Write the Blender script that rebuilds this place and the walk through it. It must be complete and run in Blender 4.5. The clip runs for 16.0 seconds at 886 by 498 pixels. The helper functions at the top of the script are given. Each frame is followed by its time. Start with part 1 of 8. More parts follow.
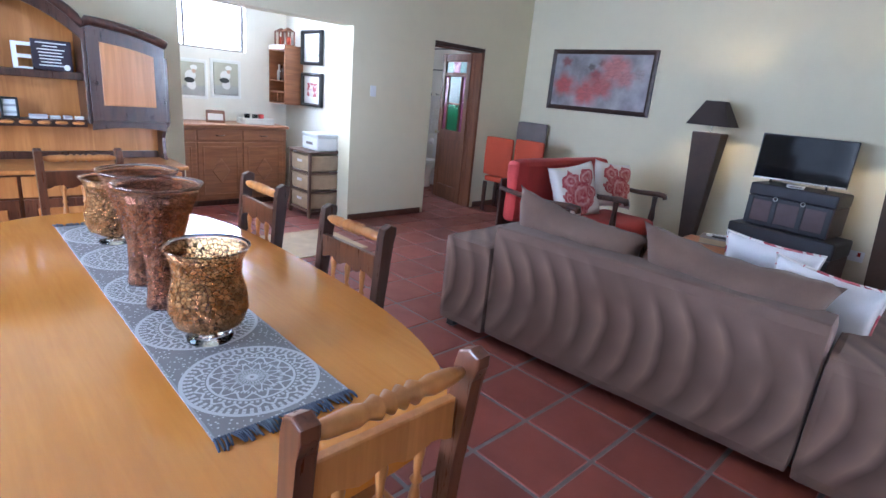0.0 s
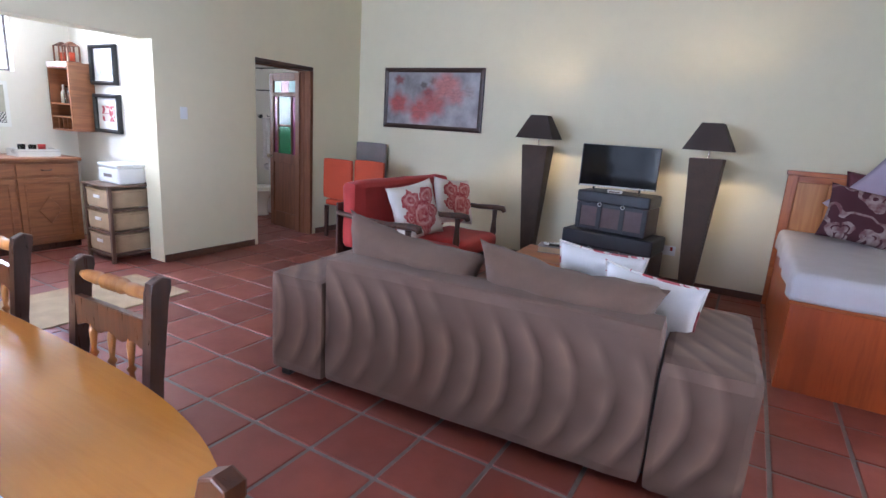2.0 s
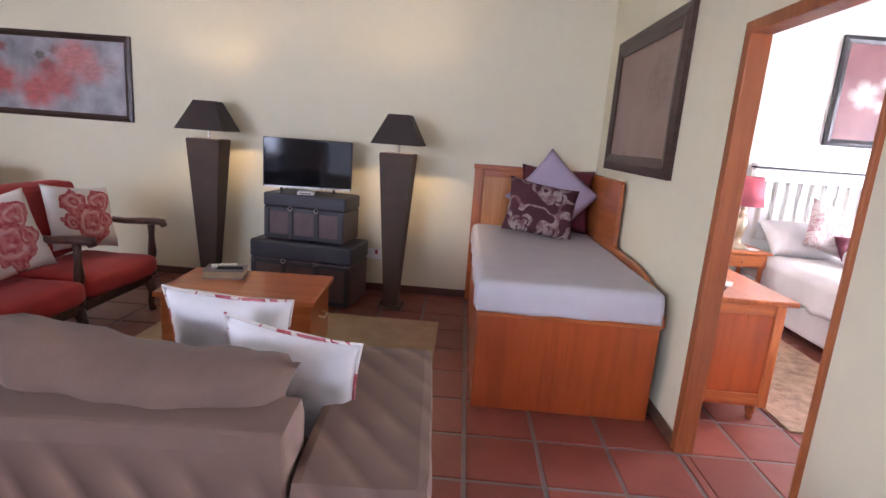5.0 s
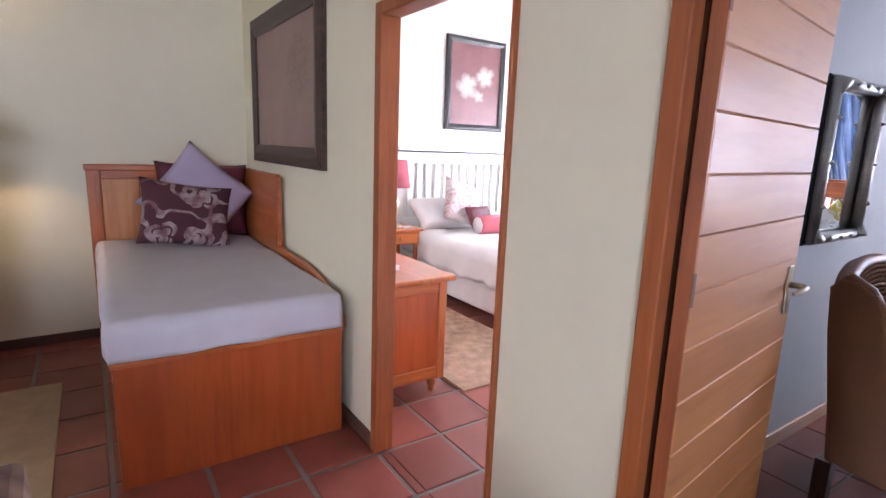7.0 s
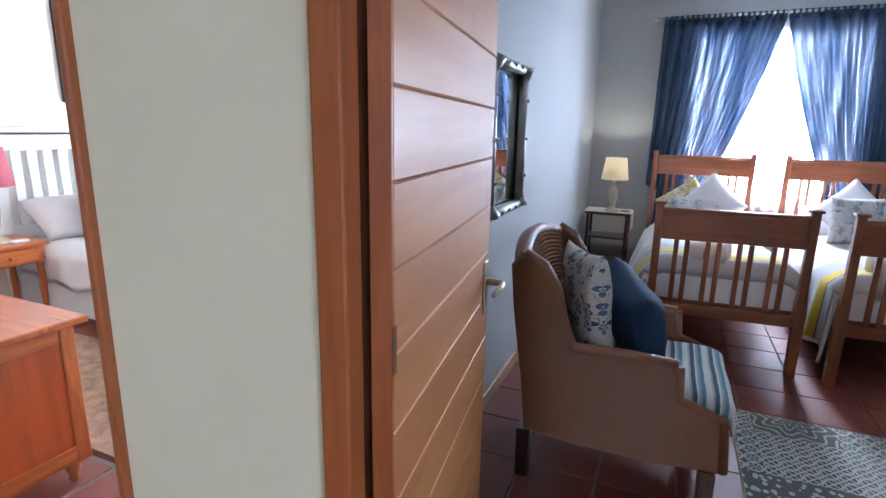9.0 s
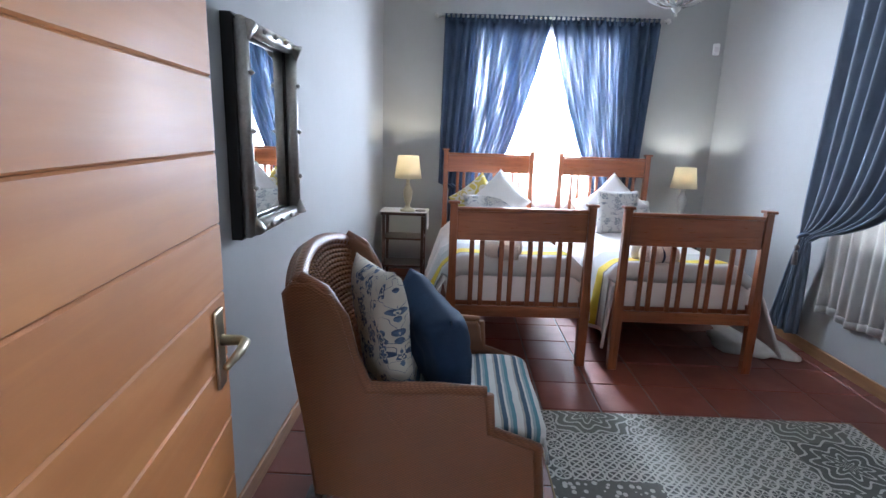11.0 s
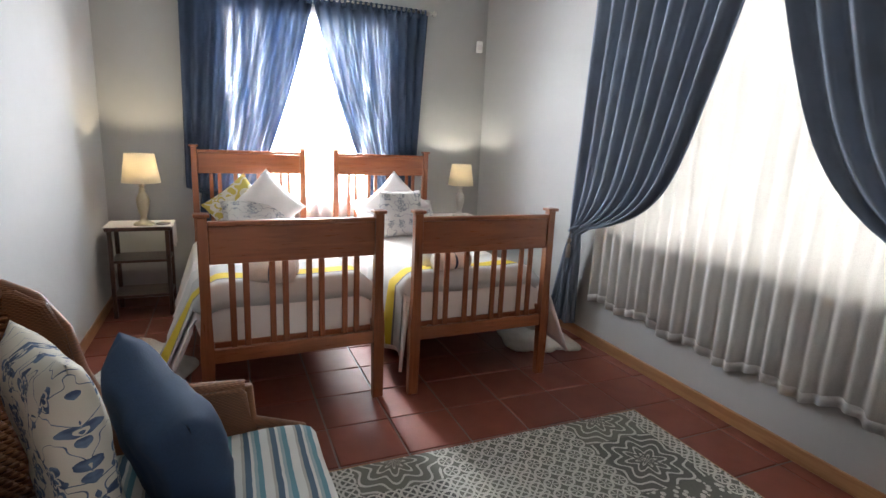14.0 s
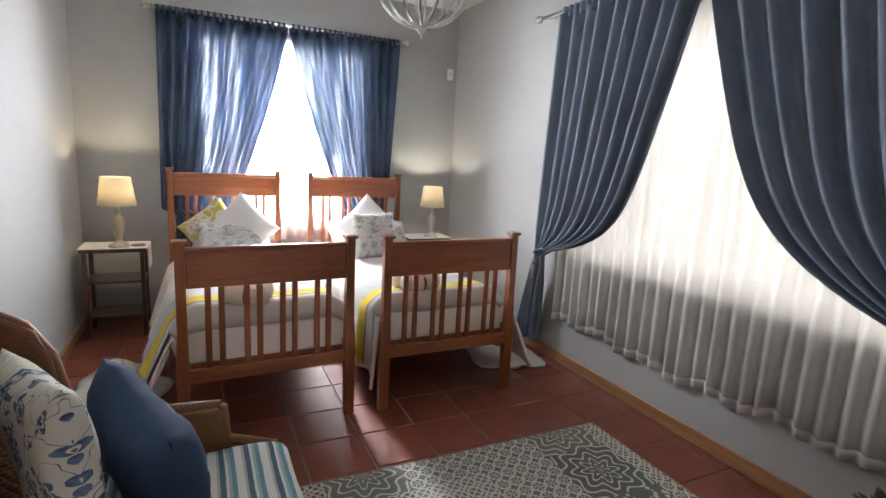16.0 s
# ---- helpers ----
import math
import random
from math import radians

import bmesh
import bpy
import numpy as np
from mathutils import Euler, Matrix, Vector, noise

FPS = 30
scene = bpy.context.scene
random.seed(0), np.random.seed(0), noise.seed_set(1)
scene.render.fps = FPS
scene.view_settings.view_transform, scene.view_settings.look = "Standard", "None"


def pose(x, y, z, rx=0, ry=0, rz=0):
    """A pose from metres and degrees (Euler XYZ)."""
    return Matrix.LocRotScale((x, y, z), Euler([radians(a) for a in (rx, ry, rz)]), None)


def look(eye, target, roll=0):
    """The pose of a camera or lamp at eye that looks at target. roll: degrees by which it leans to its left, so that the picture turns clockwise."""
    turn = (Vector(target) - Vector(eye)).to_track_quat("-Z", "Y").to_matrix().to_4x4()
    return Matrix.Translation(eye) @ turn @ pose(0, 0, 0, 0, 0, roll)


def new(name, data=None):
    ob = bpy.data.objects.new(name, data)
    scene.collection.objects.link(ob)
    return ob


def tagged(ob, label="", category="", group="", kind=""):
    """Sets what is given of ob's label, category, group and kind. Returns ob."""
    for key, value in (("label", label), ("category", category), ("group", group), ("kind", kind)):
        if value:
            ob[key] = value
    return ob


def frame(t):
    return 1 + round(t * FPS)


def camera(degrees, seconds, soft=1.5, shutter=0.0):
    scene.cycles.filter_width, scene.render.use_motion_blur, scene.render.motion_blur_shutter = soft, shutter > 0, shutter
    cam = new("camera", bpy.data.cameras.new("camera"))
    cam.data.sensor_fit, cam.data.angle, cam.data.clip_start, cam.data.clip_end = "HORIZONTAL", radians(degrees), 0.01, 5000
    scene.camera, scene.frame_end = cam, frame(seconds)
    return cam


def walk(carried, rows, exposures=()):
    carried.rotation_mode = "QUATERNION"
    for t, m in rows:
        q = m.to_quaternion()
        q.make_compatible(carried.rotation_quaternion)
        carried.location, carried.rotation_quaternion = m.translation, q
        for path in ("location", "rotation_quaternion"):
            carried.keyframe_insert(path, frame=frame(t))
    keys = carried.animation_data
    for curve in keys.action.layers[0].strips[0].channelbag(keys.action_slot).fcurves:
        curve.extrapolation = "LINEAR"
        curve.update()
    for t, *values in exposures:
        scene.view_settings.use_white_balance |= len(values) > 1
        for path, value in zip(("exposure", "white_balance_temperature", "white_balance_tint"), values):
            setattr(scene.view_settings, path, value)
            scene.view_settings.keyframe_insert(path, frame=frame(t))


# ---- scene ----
cam = camera(80.8, 16.0)
PATH = [
    (0, (0.668, 0.715, 1.467), (-0.692, 2.067, 0.898), 5.4),
    (0.5, (0.652, 0.85, 1.465), (-0.721, 2.192, 0.906), 5.6),
    (1, (0.63, 0.936, 1.48), (-0.662, 2.37, 0.956), 5.5),
    (1.5, (0.553, 0.95, 1.471), (-0.533, 2.56, 0.994), 4.2),
    (2, (0.594, 1.044, 1.452), (-0.369, 2.737, 0.999), 3.8),
    (2.5, (0.634, 1.228, 1.481), (-0.253, 2.965, 1.036), 3.5),
    (3, (0.698, 1.358, 1.467), (-0.126, 3.128, 1.034), 3.4),
    (3.5, (0.734, 1.555, 1.461), (0.04, 3.382, 1.035), 3.2),
    (6, (0.811, 2.171, 1.496), (1.433, 4.03, 1.103), 3.6),
    (6.5, (0.813, 2.26, 1.497), (1.783, 3.966, 1.112), 2.4),
    (7, (0.928, 2.357, 1.489), (2.031, 3.98, 1.105), 2.2),
    (7.5, (1.079, 2.42, 1.496), (2.265, 3.981, 1.098), 2.3),
    (8, (1.187, 2.505, 1.499), (2.539, 3.918, 1.079), 2.3),
    (8.5, (1.255, 2.566, 1.524), (2.904, 3.61, 1.071), 2.2),
    (9, (1.381, 2.622, 1.529), (3.175, 3.389, 1.079), 1.1),
    (9.5, (1.547, 2.637, 1.536), (3.402, 3.233, 1.085), 1.1),
    (10, (1.653, 2.654, 1.52), (3.552, 3.096, 1.071), 1.6),
    (12.5, (2.169, 2.578, 1.494), (4.072, 2.131, 1.072), 1.6),
    (13, (2.274, 2.564, 1.501), (4.159, 2.045, 1.078), 1.8),
    (13.5, (2.374, 2.547, 1.489), (4.221, 1.905, 1.072), 2.0),
    (14, (2.434, 2.549, 1.482), (4.233, 1.78, 1.069), 2.5),
    (14.5, (2.414, 2.571, 1.49), (4.189, 1.747, 1.079), 2.8),
    (15, (2.351, 2.581, 1.507), (4.119, 1.742, 1.097), 2.8),
    (15.5, (2.289, 2.57, 1.538), (4.056, 1.726, 1.131), 2.9),
    (16, (2.272, 2.564, 1.568), (4.047, 1.713, 1.213), 2.9),
]
EXPOSURES = [(0, 0.07, 4850, 14), (1, 0.07, 4900, 14), (2.5, 0.15, 5300, 19), (3.5, 0.2, 5600, 23), (6, 0.1, 5650, 24), (7, 0.0, 5600, 24), (8, -0.08, 5350, 19), (9, -0.15, 5150, 11), (9.5, -0.15, 5200, 11), (10, -0.1, 5150, 10), (12.5, 0.06, 6100, 10), (16, -0.02, 6450, 11)]
walk(cam, [(t, look(eye, target, roll)) for t, eye, target, roll in PATH], EXPOSURES)

# ---- world, sun, window light ----
world = bpy.data.worlds.new("sky")
scene.world = world
world.use_nodes = True
wn = world.node_tree
sky = wn.nodes.new("ShaderNodeTexSky")
sky.sky_type, sky.sun_disc = "NISHITA", False
sky.sun_elevation, sky.sun_rotation = radians(52), radians(25)
wn.links.new(sky.outputs[0], wn.nodes["Background"].inputs[0])
wn.nodes["Background"].inputs[1].default_value = 0.12
sun = new("sun", bpy.data.lights.new("sun", "SUN"))
sun.data.energy, sun.data.angle, sun.data.color = 3.0, radians(0.5), (1.0, 0.95, 0.88)
sun.matrix_world = look((0, 0, 20), (-6.5, -14.0, 0))


def window_light(name, at, to, w, h, watts, color):
    """Sky light that comes in through one opening."""
    lamp = new(name, bpy.data.lights.new(name, "AREA"))
    lamp.data.shape, lamp.data.size, lamp.data.size_y = "RECTANGLE", w, h
    lamp.data.energy, lamp.data.color = watts, color
    lamp.matrix_world = look(at, to)
    return lamp


DAY = (0.84, 0.91, 1.0)
# South window and patio door are unseen, assumed for daylight from that side.
window_light("skylight_living", (-2.0, -1.78, 1.6), (-2.0, 0.5, 1.45), 2.6, 1.5, 175, DAY)
window_light("skylight_patio_door", (1.1, -1.78, 1.25), (0.9, 0.5, 1.2), 1.5, 2.0, 12, DAY)
window_light("skylight_kitchen", (-6.15, 2.87, 2.11), (-4.0, 2.87, 1.6), 1.35, 0.78, 110, (0.96, 0.98, 1.0))
# Fill for the bathroom: this lamp and its window opening are added, unseen.
window_light("skylight_bathroom", (-7.15, 5.45, 1.75), (-4.0, 5.6, 1.4), 0.9, 0.9, 20, (1.0, 0.95, 0.84))
window_light("skylight_red_room", (6.70, 5.8, 1.55), (3.0, 5.8, 1.3), 1.6, 1.3, 250, (1.0, 0.99, 0.96))
window_light("skylight_blue_east", (7.80, 1.775, 1.7), (4.0, 1.775, 1.2), 1.45, 1.5, 21500, (0.92, 0.955, 1.0))
window_light("skylight_blue_south", (4.24, -0.36, 1.67), (4.24, 2.5, 1.2), 2.48, 1.56, 50, (1.0, 0.98, 0.94))


def glow_lamp(name, at, watts, color=(1.0, 0.66, 0.3), r=0.03):
    lamp = new(name, bpy.data.lights.new(name, "POINT"))
    lamp.data.energy, lamp.data.color, lamp.data.shadow_soft_size = watts, color, r
    lamp.location = at
    return lamp


# ---- materials ----
class Nodes:
    """Short names for building one node material."""

    def __init__(self, name):
        self.mat = bpy.data.materials.new(name)
        self.mat.use_nodes = True
        self.nt = self.mat.node_tree
        self.bsdf = self.nt.nodes["Principled BSDF"]

    def add(self, kind, **props):
        n = self.nt.nodes.new("ShaderNode" + kind)
        for k, v in props.items():
            setattr(n, k, v)
        return n

    def put(self, sock, v):
        if isinstance(v, bpy.types.NodeSocket):
            self.nt.links.new(v, sock)
        elif isinstance(v, (tuple, list)) and len(v) == 3 and sock.type == "RGBA":
            sock.default_value = (*v, 1)
        else:
            sock.default_value = v

    def m(self, op, a, b=0.0, c=0.0, clamp=False):
        n = self.add("Math", operation=op, use_clamp=clamp)
        for i, v in enumerate((a, b, c)):
            self.put(n.inputs[i], v)
        return n.outputs[0]

    def v(self, op, a, b=(0, 0, 0)):
        n = self.add("VectorMath", operation=op)
        self.put(n.inputs[0], a)
        self.put(n.inputs[1], b)
        return n.outputs[1] if op in ("LENGTH", "DISTANCE", "DOT_PRODUCT") else n.outputs[0]

    def mix(self, f, a, b):
        n = self.add("Mix", data_type="RGBA")
        self.put(n.inputs[0], f)
        self.put(n.inputs[6], a)
        self.put(n.inputs[7], b)
        return n.outputs[2]

    def coords(self, scale=(1, 1, 1), world_space=False, shift=True):
        if world_space:
            c = self.add("NewGeometry").outputs["Position"]
        else:
            c = self.add("TexCoord").outputs["Object"]
            if shift:
                r = self.add("ObjectInfo").outputs["Random"]
                k = self.add("CombineXYZ")
                for i in range(3):
                    self.put(k.inputs[i], self.m("MULTIPLY", r, 7.3 + 5 * i))
                c = self.v("ADD", c, k.outputs[0])
        return self.v("MULTIPLY", c, scale) if scale != (1, 1, 1) else c

    def xyz(self, c):
        s = self.add("SeparateXYZ")
        self.put(s.inputs[0], c)
        return s.outputs

    def noise(self, c, scale, detail=3.0, rough=0.55):
        n = self.add("TexNoise")
        self.put(n.inputs["Vector"], c)
        n.inputs["Scale"].default_value, n.inputs["Detail"].default_value, n.inputs["Roughness"].default_value = scale, detail, rough
        return n.outputs["Fac"]

    def voro(self, c, scale, feature="F1", out="Distance"):
        n = self.add("TexVoronoi", feature=feature)
        self.put(n.inputs["Vector"], c)
        n.inputs["Scale"].default_value = scale
        return n.outputs[out]

    def ramp(self, f, lo, hi):
        n = self.add("MapRange", clamp=True)
        self.put(n.inputs[0], f)
        n.inputs[1].default_value, n.inputs[2].default_value = lo, hi
        return n.outputs[0]

    def bump(self, h, strength, dist=0.01):
        n = self.add("Bump")
        self.put(n.inputs["Height"], h)
        n.inputs["Strength"].default_value, n.inputs["Distance"].default_value = strength, dist
        self.nt.links.new(n.outputs[0], self.bsdf.inputs["Normal"])

    def done(self, color=None, rough=None, metal=None, **more):
        if color is not None:
            self.put(self.bsdf.inputs["Base Color"], color)
        if rough is not None:
            self.put(self.bsdf.inputs["Roughness"], rough)
        if metal is not None:
            self.put(self.bsdf.inputs["Metallic"], metal)
        for k, v in more.items():
            self.put(self.bsdf.inputs[k.replace("_", " ")], v)
        return self.mat


def tint(c, f):
    return tuple(min(1.0, x * f) for x in c)


def plain(name, c, rough=0.6, metal=0.0, var=0.12, big=2.0, fine=60.0, bump=0.15, dist=0.002, **more):
    """Worn paint, cloth, ceramic or metal with two scales of variation."""
    n = Nodes(name)
    p = n.coords()
    a, b = n.noise(p, big, 4), n.noise(p, fine, 3)
    f = n.m("ADD", n.m("MULTIPLY", a, 0.65), n.m("MULTIPLY", b, 0.35))
    col = n.mix(n.ramp(f, 0.3, 0.7), tint(c, 1 - var), tint(c, 1 + var))
    n.bump(b, bump, dist)
    return n.done(col, n.ramp(a, -1.2 + rough * 0.0, 1.6) if rough is None else n.m("ADD", rough - 0.06, n.m("MULTIPLY", a, 0.12)), metal, **more)


def plaster(name, c, patch):
    n = Nodes(name)
    p = n.coords(world_space=True)
    a, b, d = n.noise(p, 0.9, 5), n.noise(p, 9.0, 4), n.noise(p, 140.0, 2)
    col = n.mix(n.ramp(a, 0.3, 0.7), c, patch)
    col = n.mix(n.m("MULTIPLY", n.ramp(b, 0.45, 0.75), 0.12), col, tint(c, 0.8))
    n.bump(n.m("ADD", n.m("MULTIPLY", b, 1.0), n.m("MULTIPLY", d, 0.25)), 0.35, 0.006)
    return n.done(col, 0.72)


def wood(name, c, dark, axis="z", rough=0.35, grain=1.0, coat=0.0, knots=0.0):
    n = Nodes(name)
    k = {"x": (0.9, 11, 11), "y": (11, 0.9, 11), "z": (11, 11, 0.9)}[axis]
    p = n.coords(k)
    warp = n.noise(p, 1.0, 4, 0.6)
    streak = n.noise(n.v("MULTIPLY", p, (5, 5, 5)), 1.6, 5, 0.65)
    rings = n.m("SINE", n.m("MULTIPLY", warp, 34.0 * grain))
    f = n.m("ADD", n.m("MULTIPLY", n.m("ADD", rings, 1.0), 0.22), n.m("MULTIPLY", streak, 0.62))
    col = n.mix(n.ramp(f, 0.15, 0.85), dark, c)
    wear = n.noise(n.coords(), 3.0, 3)
    col = n.mix(n.m("MULTIPLY", n.ramp(wear, 0.45, 0.8), 0.3), col, tint(dark, 0.85))
    if knots:
        kn = n.voro(n.coords(tuple(x * 0.45 for x in k)), 2.2)
        col = n.mix(n.m("MULTIPLY", n.m("SUBTRACT", 1.0, n.ramp(kn, 0.03, 0.12)), knots), col, tint(dark, 0.4))
    n.bump(n.m("ADD", f, n.m("MULTIPLY", wear, 0.3)), 0.12, 0.002)
    return n.done(col, n.m("ADD", rough - 0.08, n.m("MULTIPLY", streak, 0.2)), 0.0, Coat_Weight=coat, Coat_Roughness=0.12)


def terracotta(name, c, mortar):
    n = Nodes(name)
    p = n.coords(world_space=True)
    a, b = n.noise(p, 5.0, 5), n.noise(p, 45.0, 4)
    r = n.add("ObjectInfo").outputs["Random"]
    i = n.add("NewGeometry").outputs["Random Per Island"]
    q = n.m("FRACT", n.m("ADD", r, i))
    col = n.mix(n.ramp(q, 0.0, 1.0), tint(c, 0.74), tint(c, 1.15))
    col = n.mix(n.m("MULTIPLY", n.ramp(a, 0.35, 0.7), 0.45), col, tint(c, 0.62))
    col = n.mix(n.m("MULTIPLY", n.ramp(b, 0.6, 0.8), 0.18), col, mortar)
    n.bump(n.m("ADD", a, n.m("MULTIPLY", b, 0.4)), 0.25, 0.004)
    return n.done(col, n.m("ADD", 0.32, n.m("MULTIPLY", a, 0.22)))


CREAM = plaster("cream_plaster", (0.75, 0.683, 0.48), (0.71, 0.648, 0.455))
WHITEW = plaster("white_plaster", (0.80, 0.77, 0.70), (0.76, 0.73, 0.66))
GREYW = plaster("grey_plaster", (0.42, 0.42, 0.415), (0.39, 0.393, 0.39))
CEIL = plaster("ceiling_paint", (0.74, 0.73, 0.68), (0.70, 0.69, 0.65))
TILE = terracotta("terracotta_tile", (0.235, 0.058, 0.038), (0.20, 0.13, 0.11))
TILE_B = terracotta("waxed_terracotta_tile", (0.215, 0.055, 0.032), (0.16, 0.10, 0.08))
GROUT = plain("grey_grout", (0.19, 0.165, 0.16), 0.8, var=0.25, big=4, fine=80, bump=0.5)
PINE = wood("varnished_orange_pine", (0.50, 0.145, 0.034), (0.32, 0.075, 0.016), "z", 0.3, 0.7, 0.3)
PINE_X = wood("varnished_orange_pine_across", (0.50, 0.145, 0.034), (0.32, 0.075, 0.016), "x", 0.3, 0.7, 0.3)
PINE_LIGHT = wood("knotty_pine_panel", (0.62, 0.27, 0.08), (0.46, 0.16, 0.04), "z", 0.35, 0.6, 0.2, 0.8)
PINE_Y = wood("varnished_orange_pine_along", (0.50, 0.145, 0.034), (0.32, 0.075, 0.016), "y", 0.3, 0.7, 0.3)
HONEY = wood("honey_table_top", (0.64, 0.26, 0.038), (0.56, 0.21, 0.03), "x", 0.13, 0.4, 0.8)
HONEY_Z = wood("honey_turned_wood", (0.60, 0.26, 0.07), (0.42, 0.16, 0.035), "z", 0.3, 0.6, 0.4)
DARKW = wood("dark_stained_wood", (0.075, 0.028, 0.016), (0.028, 0.011, 0.008), "z", 0.28, 0.8, 0.4)
CHAIRW = wood("brown_chair_wood", (0.16, 0.055, 0.022), (0.07, 0.022, 0.01), "z", 0.28, 0.8, 0.4)
OAKK = wood("brown_sideboard_wood", (0.30, 0.125, 0.05), (0.19, 0.07, 0.028), "y", 0.4, 0.9)
OAKD = wood("grey_brown_rack_wood", (0.17, 0.10, 0.065), (0.10, 0.055, 0.035), "z", 0.5, 0.9)
JAMB = wood("red_brown_door_frame", (0.34, 0.096, 0.021), (0.215, 0.052, 0.011), "z", 0.46, 0.4, 0.06)
DOORW = wood("varnished_pale_door_wood", (0.52, 0.215, 0.062), (0.40, 0.15, 0.040), "x", 0.56, 0.5, 0.03)
DOORD = wood("dark_brown_door_wood", (0.21, 0.075, 0.028), (0.12, 0.04, 0.015), "z", 0.52, 0.8, 0.05)
PINE_R = wood("red_stained_pine", (0.41, 0.08, 0.014), (0.29, 0.05, 0.009), "z", 0.3, 0.5, 0.3)
BEDW = wood("warm_red_bed_wood", (0.31, 0.096, 0.032), (0.20, 0.056, 0.017), "z", 0.28, 0.7, 0.35)
BEDW_Y = wood("warm_red_bed_wood_across", (0.31, 0.096, 0.032), (0.20, 0.056, 0.017), "y", 0.28, 0.7, 0.35)
SKIRT = wood("pine_skirting", (0.40, 0.215, 0.095), (0.28, 0.135, 0.055), "x", 0.4, 0.7)
SKIRT_D = wood("brown_skirting", (0.13, 0.06, 0.035), (0.08, 0.035, 0.02), "x", 0.4, 0.7)
BLACKF = plain("black_frame_paint", (0.02, 0.019, 0.019), 0.35)
BROWNF = wood("dark_brown_frame", (0.07, 0.035, 0.025), (0.035, 0.017, 0.012), "x", 0.4, 0.8)
CHROME = plain("brushed_steel", (0.62, 0.61, 0.58), 0.28, 1.0, var=0.08)
BRASS = plain("aged_brass", (0.56, 0.50, 0.36), 0.3, 1.0, var=0.12)
SILVER = plain("worn_silver_leaf", (0.52, 0.51, 0.48), 0.35, 0.85, var=0.3, big=14, fine=90)
WHITEP = plain("white_enamel", (0.80, 0.80, 0.78), 0.35, var=0.04)
PORC = plain("white_porcelain", (0.80, 0.80, 0.79), 0.1, var=0.02, bump=0.02)
PLASTIC_D = plain("black_plastic", (0.012, 0.012, 0.013), 0.3, var=0.1)
LINEN = plain("white_linen", (0.70, 0.67, 0.66), 0.85, var=0.07, big=6, fine=220, bump=0.4)
BEDSPREAD = plain("pale_lilac_bedspread", (0.53, 0.50, 0.53), 0.8, var=0.06, big=5, fine=240, bump=0.4)
DUVET = plain("blush_white_duvet", (0.74, 0.68, 0.65), 0.85, var=0.06, big=5, fine=200, bump=0.4)
REDV = plain("red_velvet", (0.36, 0.022, 0.018), 0.75, var=0.25, big=6, fine=160, bump=0.4, Sheen_Weight=0.06)
ORANGEV = plain("orange_red_upholstery", (0.50, 0.065, 0.018), 0.7, var=0.1, big=6, fine=160)
GREYC = plain("grey_upholstery", (0.22, 0.19, 0.18), 0.8, var=0.12, big=6, fine=160)
NAVY = plain("blue_cotton", (0.020, 0.045, 0.10), 0.85, var=0.22, big=7, fine=200, bump=0.4)
FRINGE = plain("dark_blue_grey_fringe", (0.055, 0.065, 0.085), 0.9)
MAROON = plain("maroon_satin", (0.11, 0.012, 0.025), 0.5, var=0.2)
LILAC = plain("lilac_cotton", (0.40, 0.33, 0.42), 0.75, var=0.08, fine=200)
LEATHER = plain("dark_trunk_leather", (0.105, 0.066, 0.064), 0.5, var=0.3, big=9, fine=120, bump=0.5)
LEATHER_B = plain("black_trunk_straps", (0.028, 0.027, 0.034), 0.42, var=0.3, big=9, fine=120, bump=0.5)
COLUMN = plain("dark_brown_lamp_hide", (0.062, 0.036, 0.023), 0.7, var=0.25, big=8, fine=90, bump=0.5)
SHADEB = plain("dark_brown_shade_cloth", (0.045, 0.03, 0.025), 0.85, var=0.15, fine=240)
FLEECE = plain("cream_sheepskin", (0.62, 0.59, 0.54), 0.95, var=0.12, big=18, fine=160, bump=1.0, dist=0.01)
JUTE = plain("woven_jute", (0.42, 0.31, 0.19), 0.95, var=0.18, big=9, fine=260, bump=0.8)
PLANT = plain("green_leaf", (0.05, 0.10, 0.03), 0.5, var=0.3)
STONE = plain("sunlit_ground", (0.42, 0.36, 0.27), 0.9, var=0.2, big=0.4, fine=8)


def glass(name, c=(1, 1, 1), rough=0.0, trans=1.0):
    n = Nodes(name)
    return n.done(c, rough, 0.0, Transmission_Weight=trans, IOR=1.45)


GLASS = glass("window_glass")
CLEAR = glass("clear_glass", (0.97, 0.97, 0.97), 0.02)


def mirror_mat():
    n = Nodes("mirror_silver")
    return n.done((0.88, 0.9, 0.9), 0.01, 1.0)


MIRROR = mirror_mat()


def glow_mat(name, c, strength):
    n = Nodes(name)
    return n.done(c, 0.8, 0.0, Emission_Color=c, Emission_Strength=strength)


GLOWW = glow_mat("bright_outdoors", (1.0, 0.99, 0.96), 2.6)
BULB = glow_mat("warm_bulb", (1.0, 0.72, 0.4), 12.0)


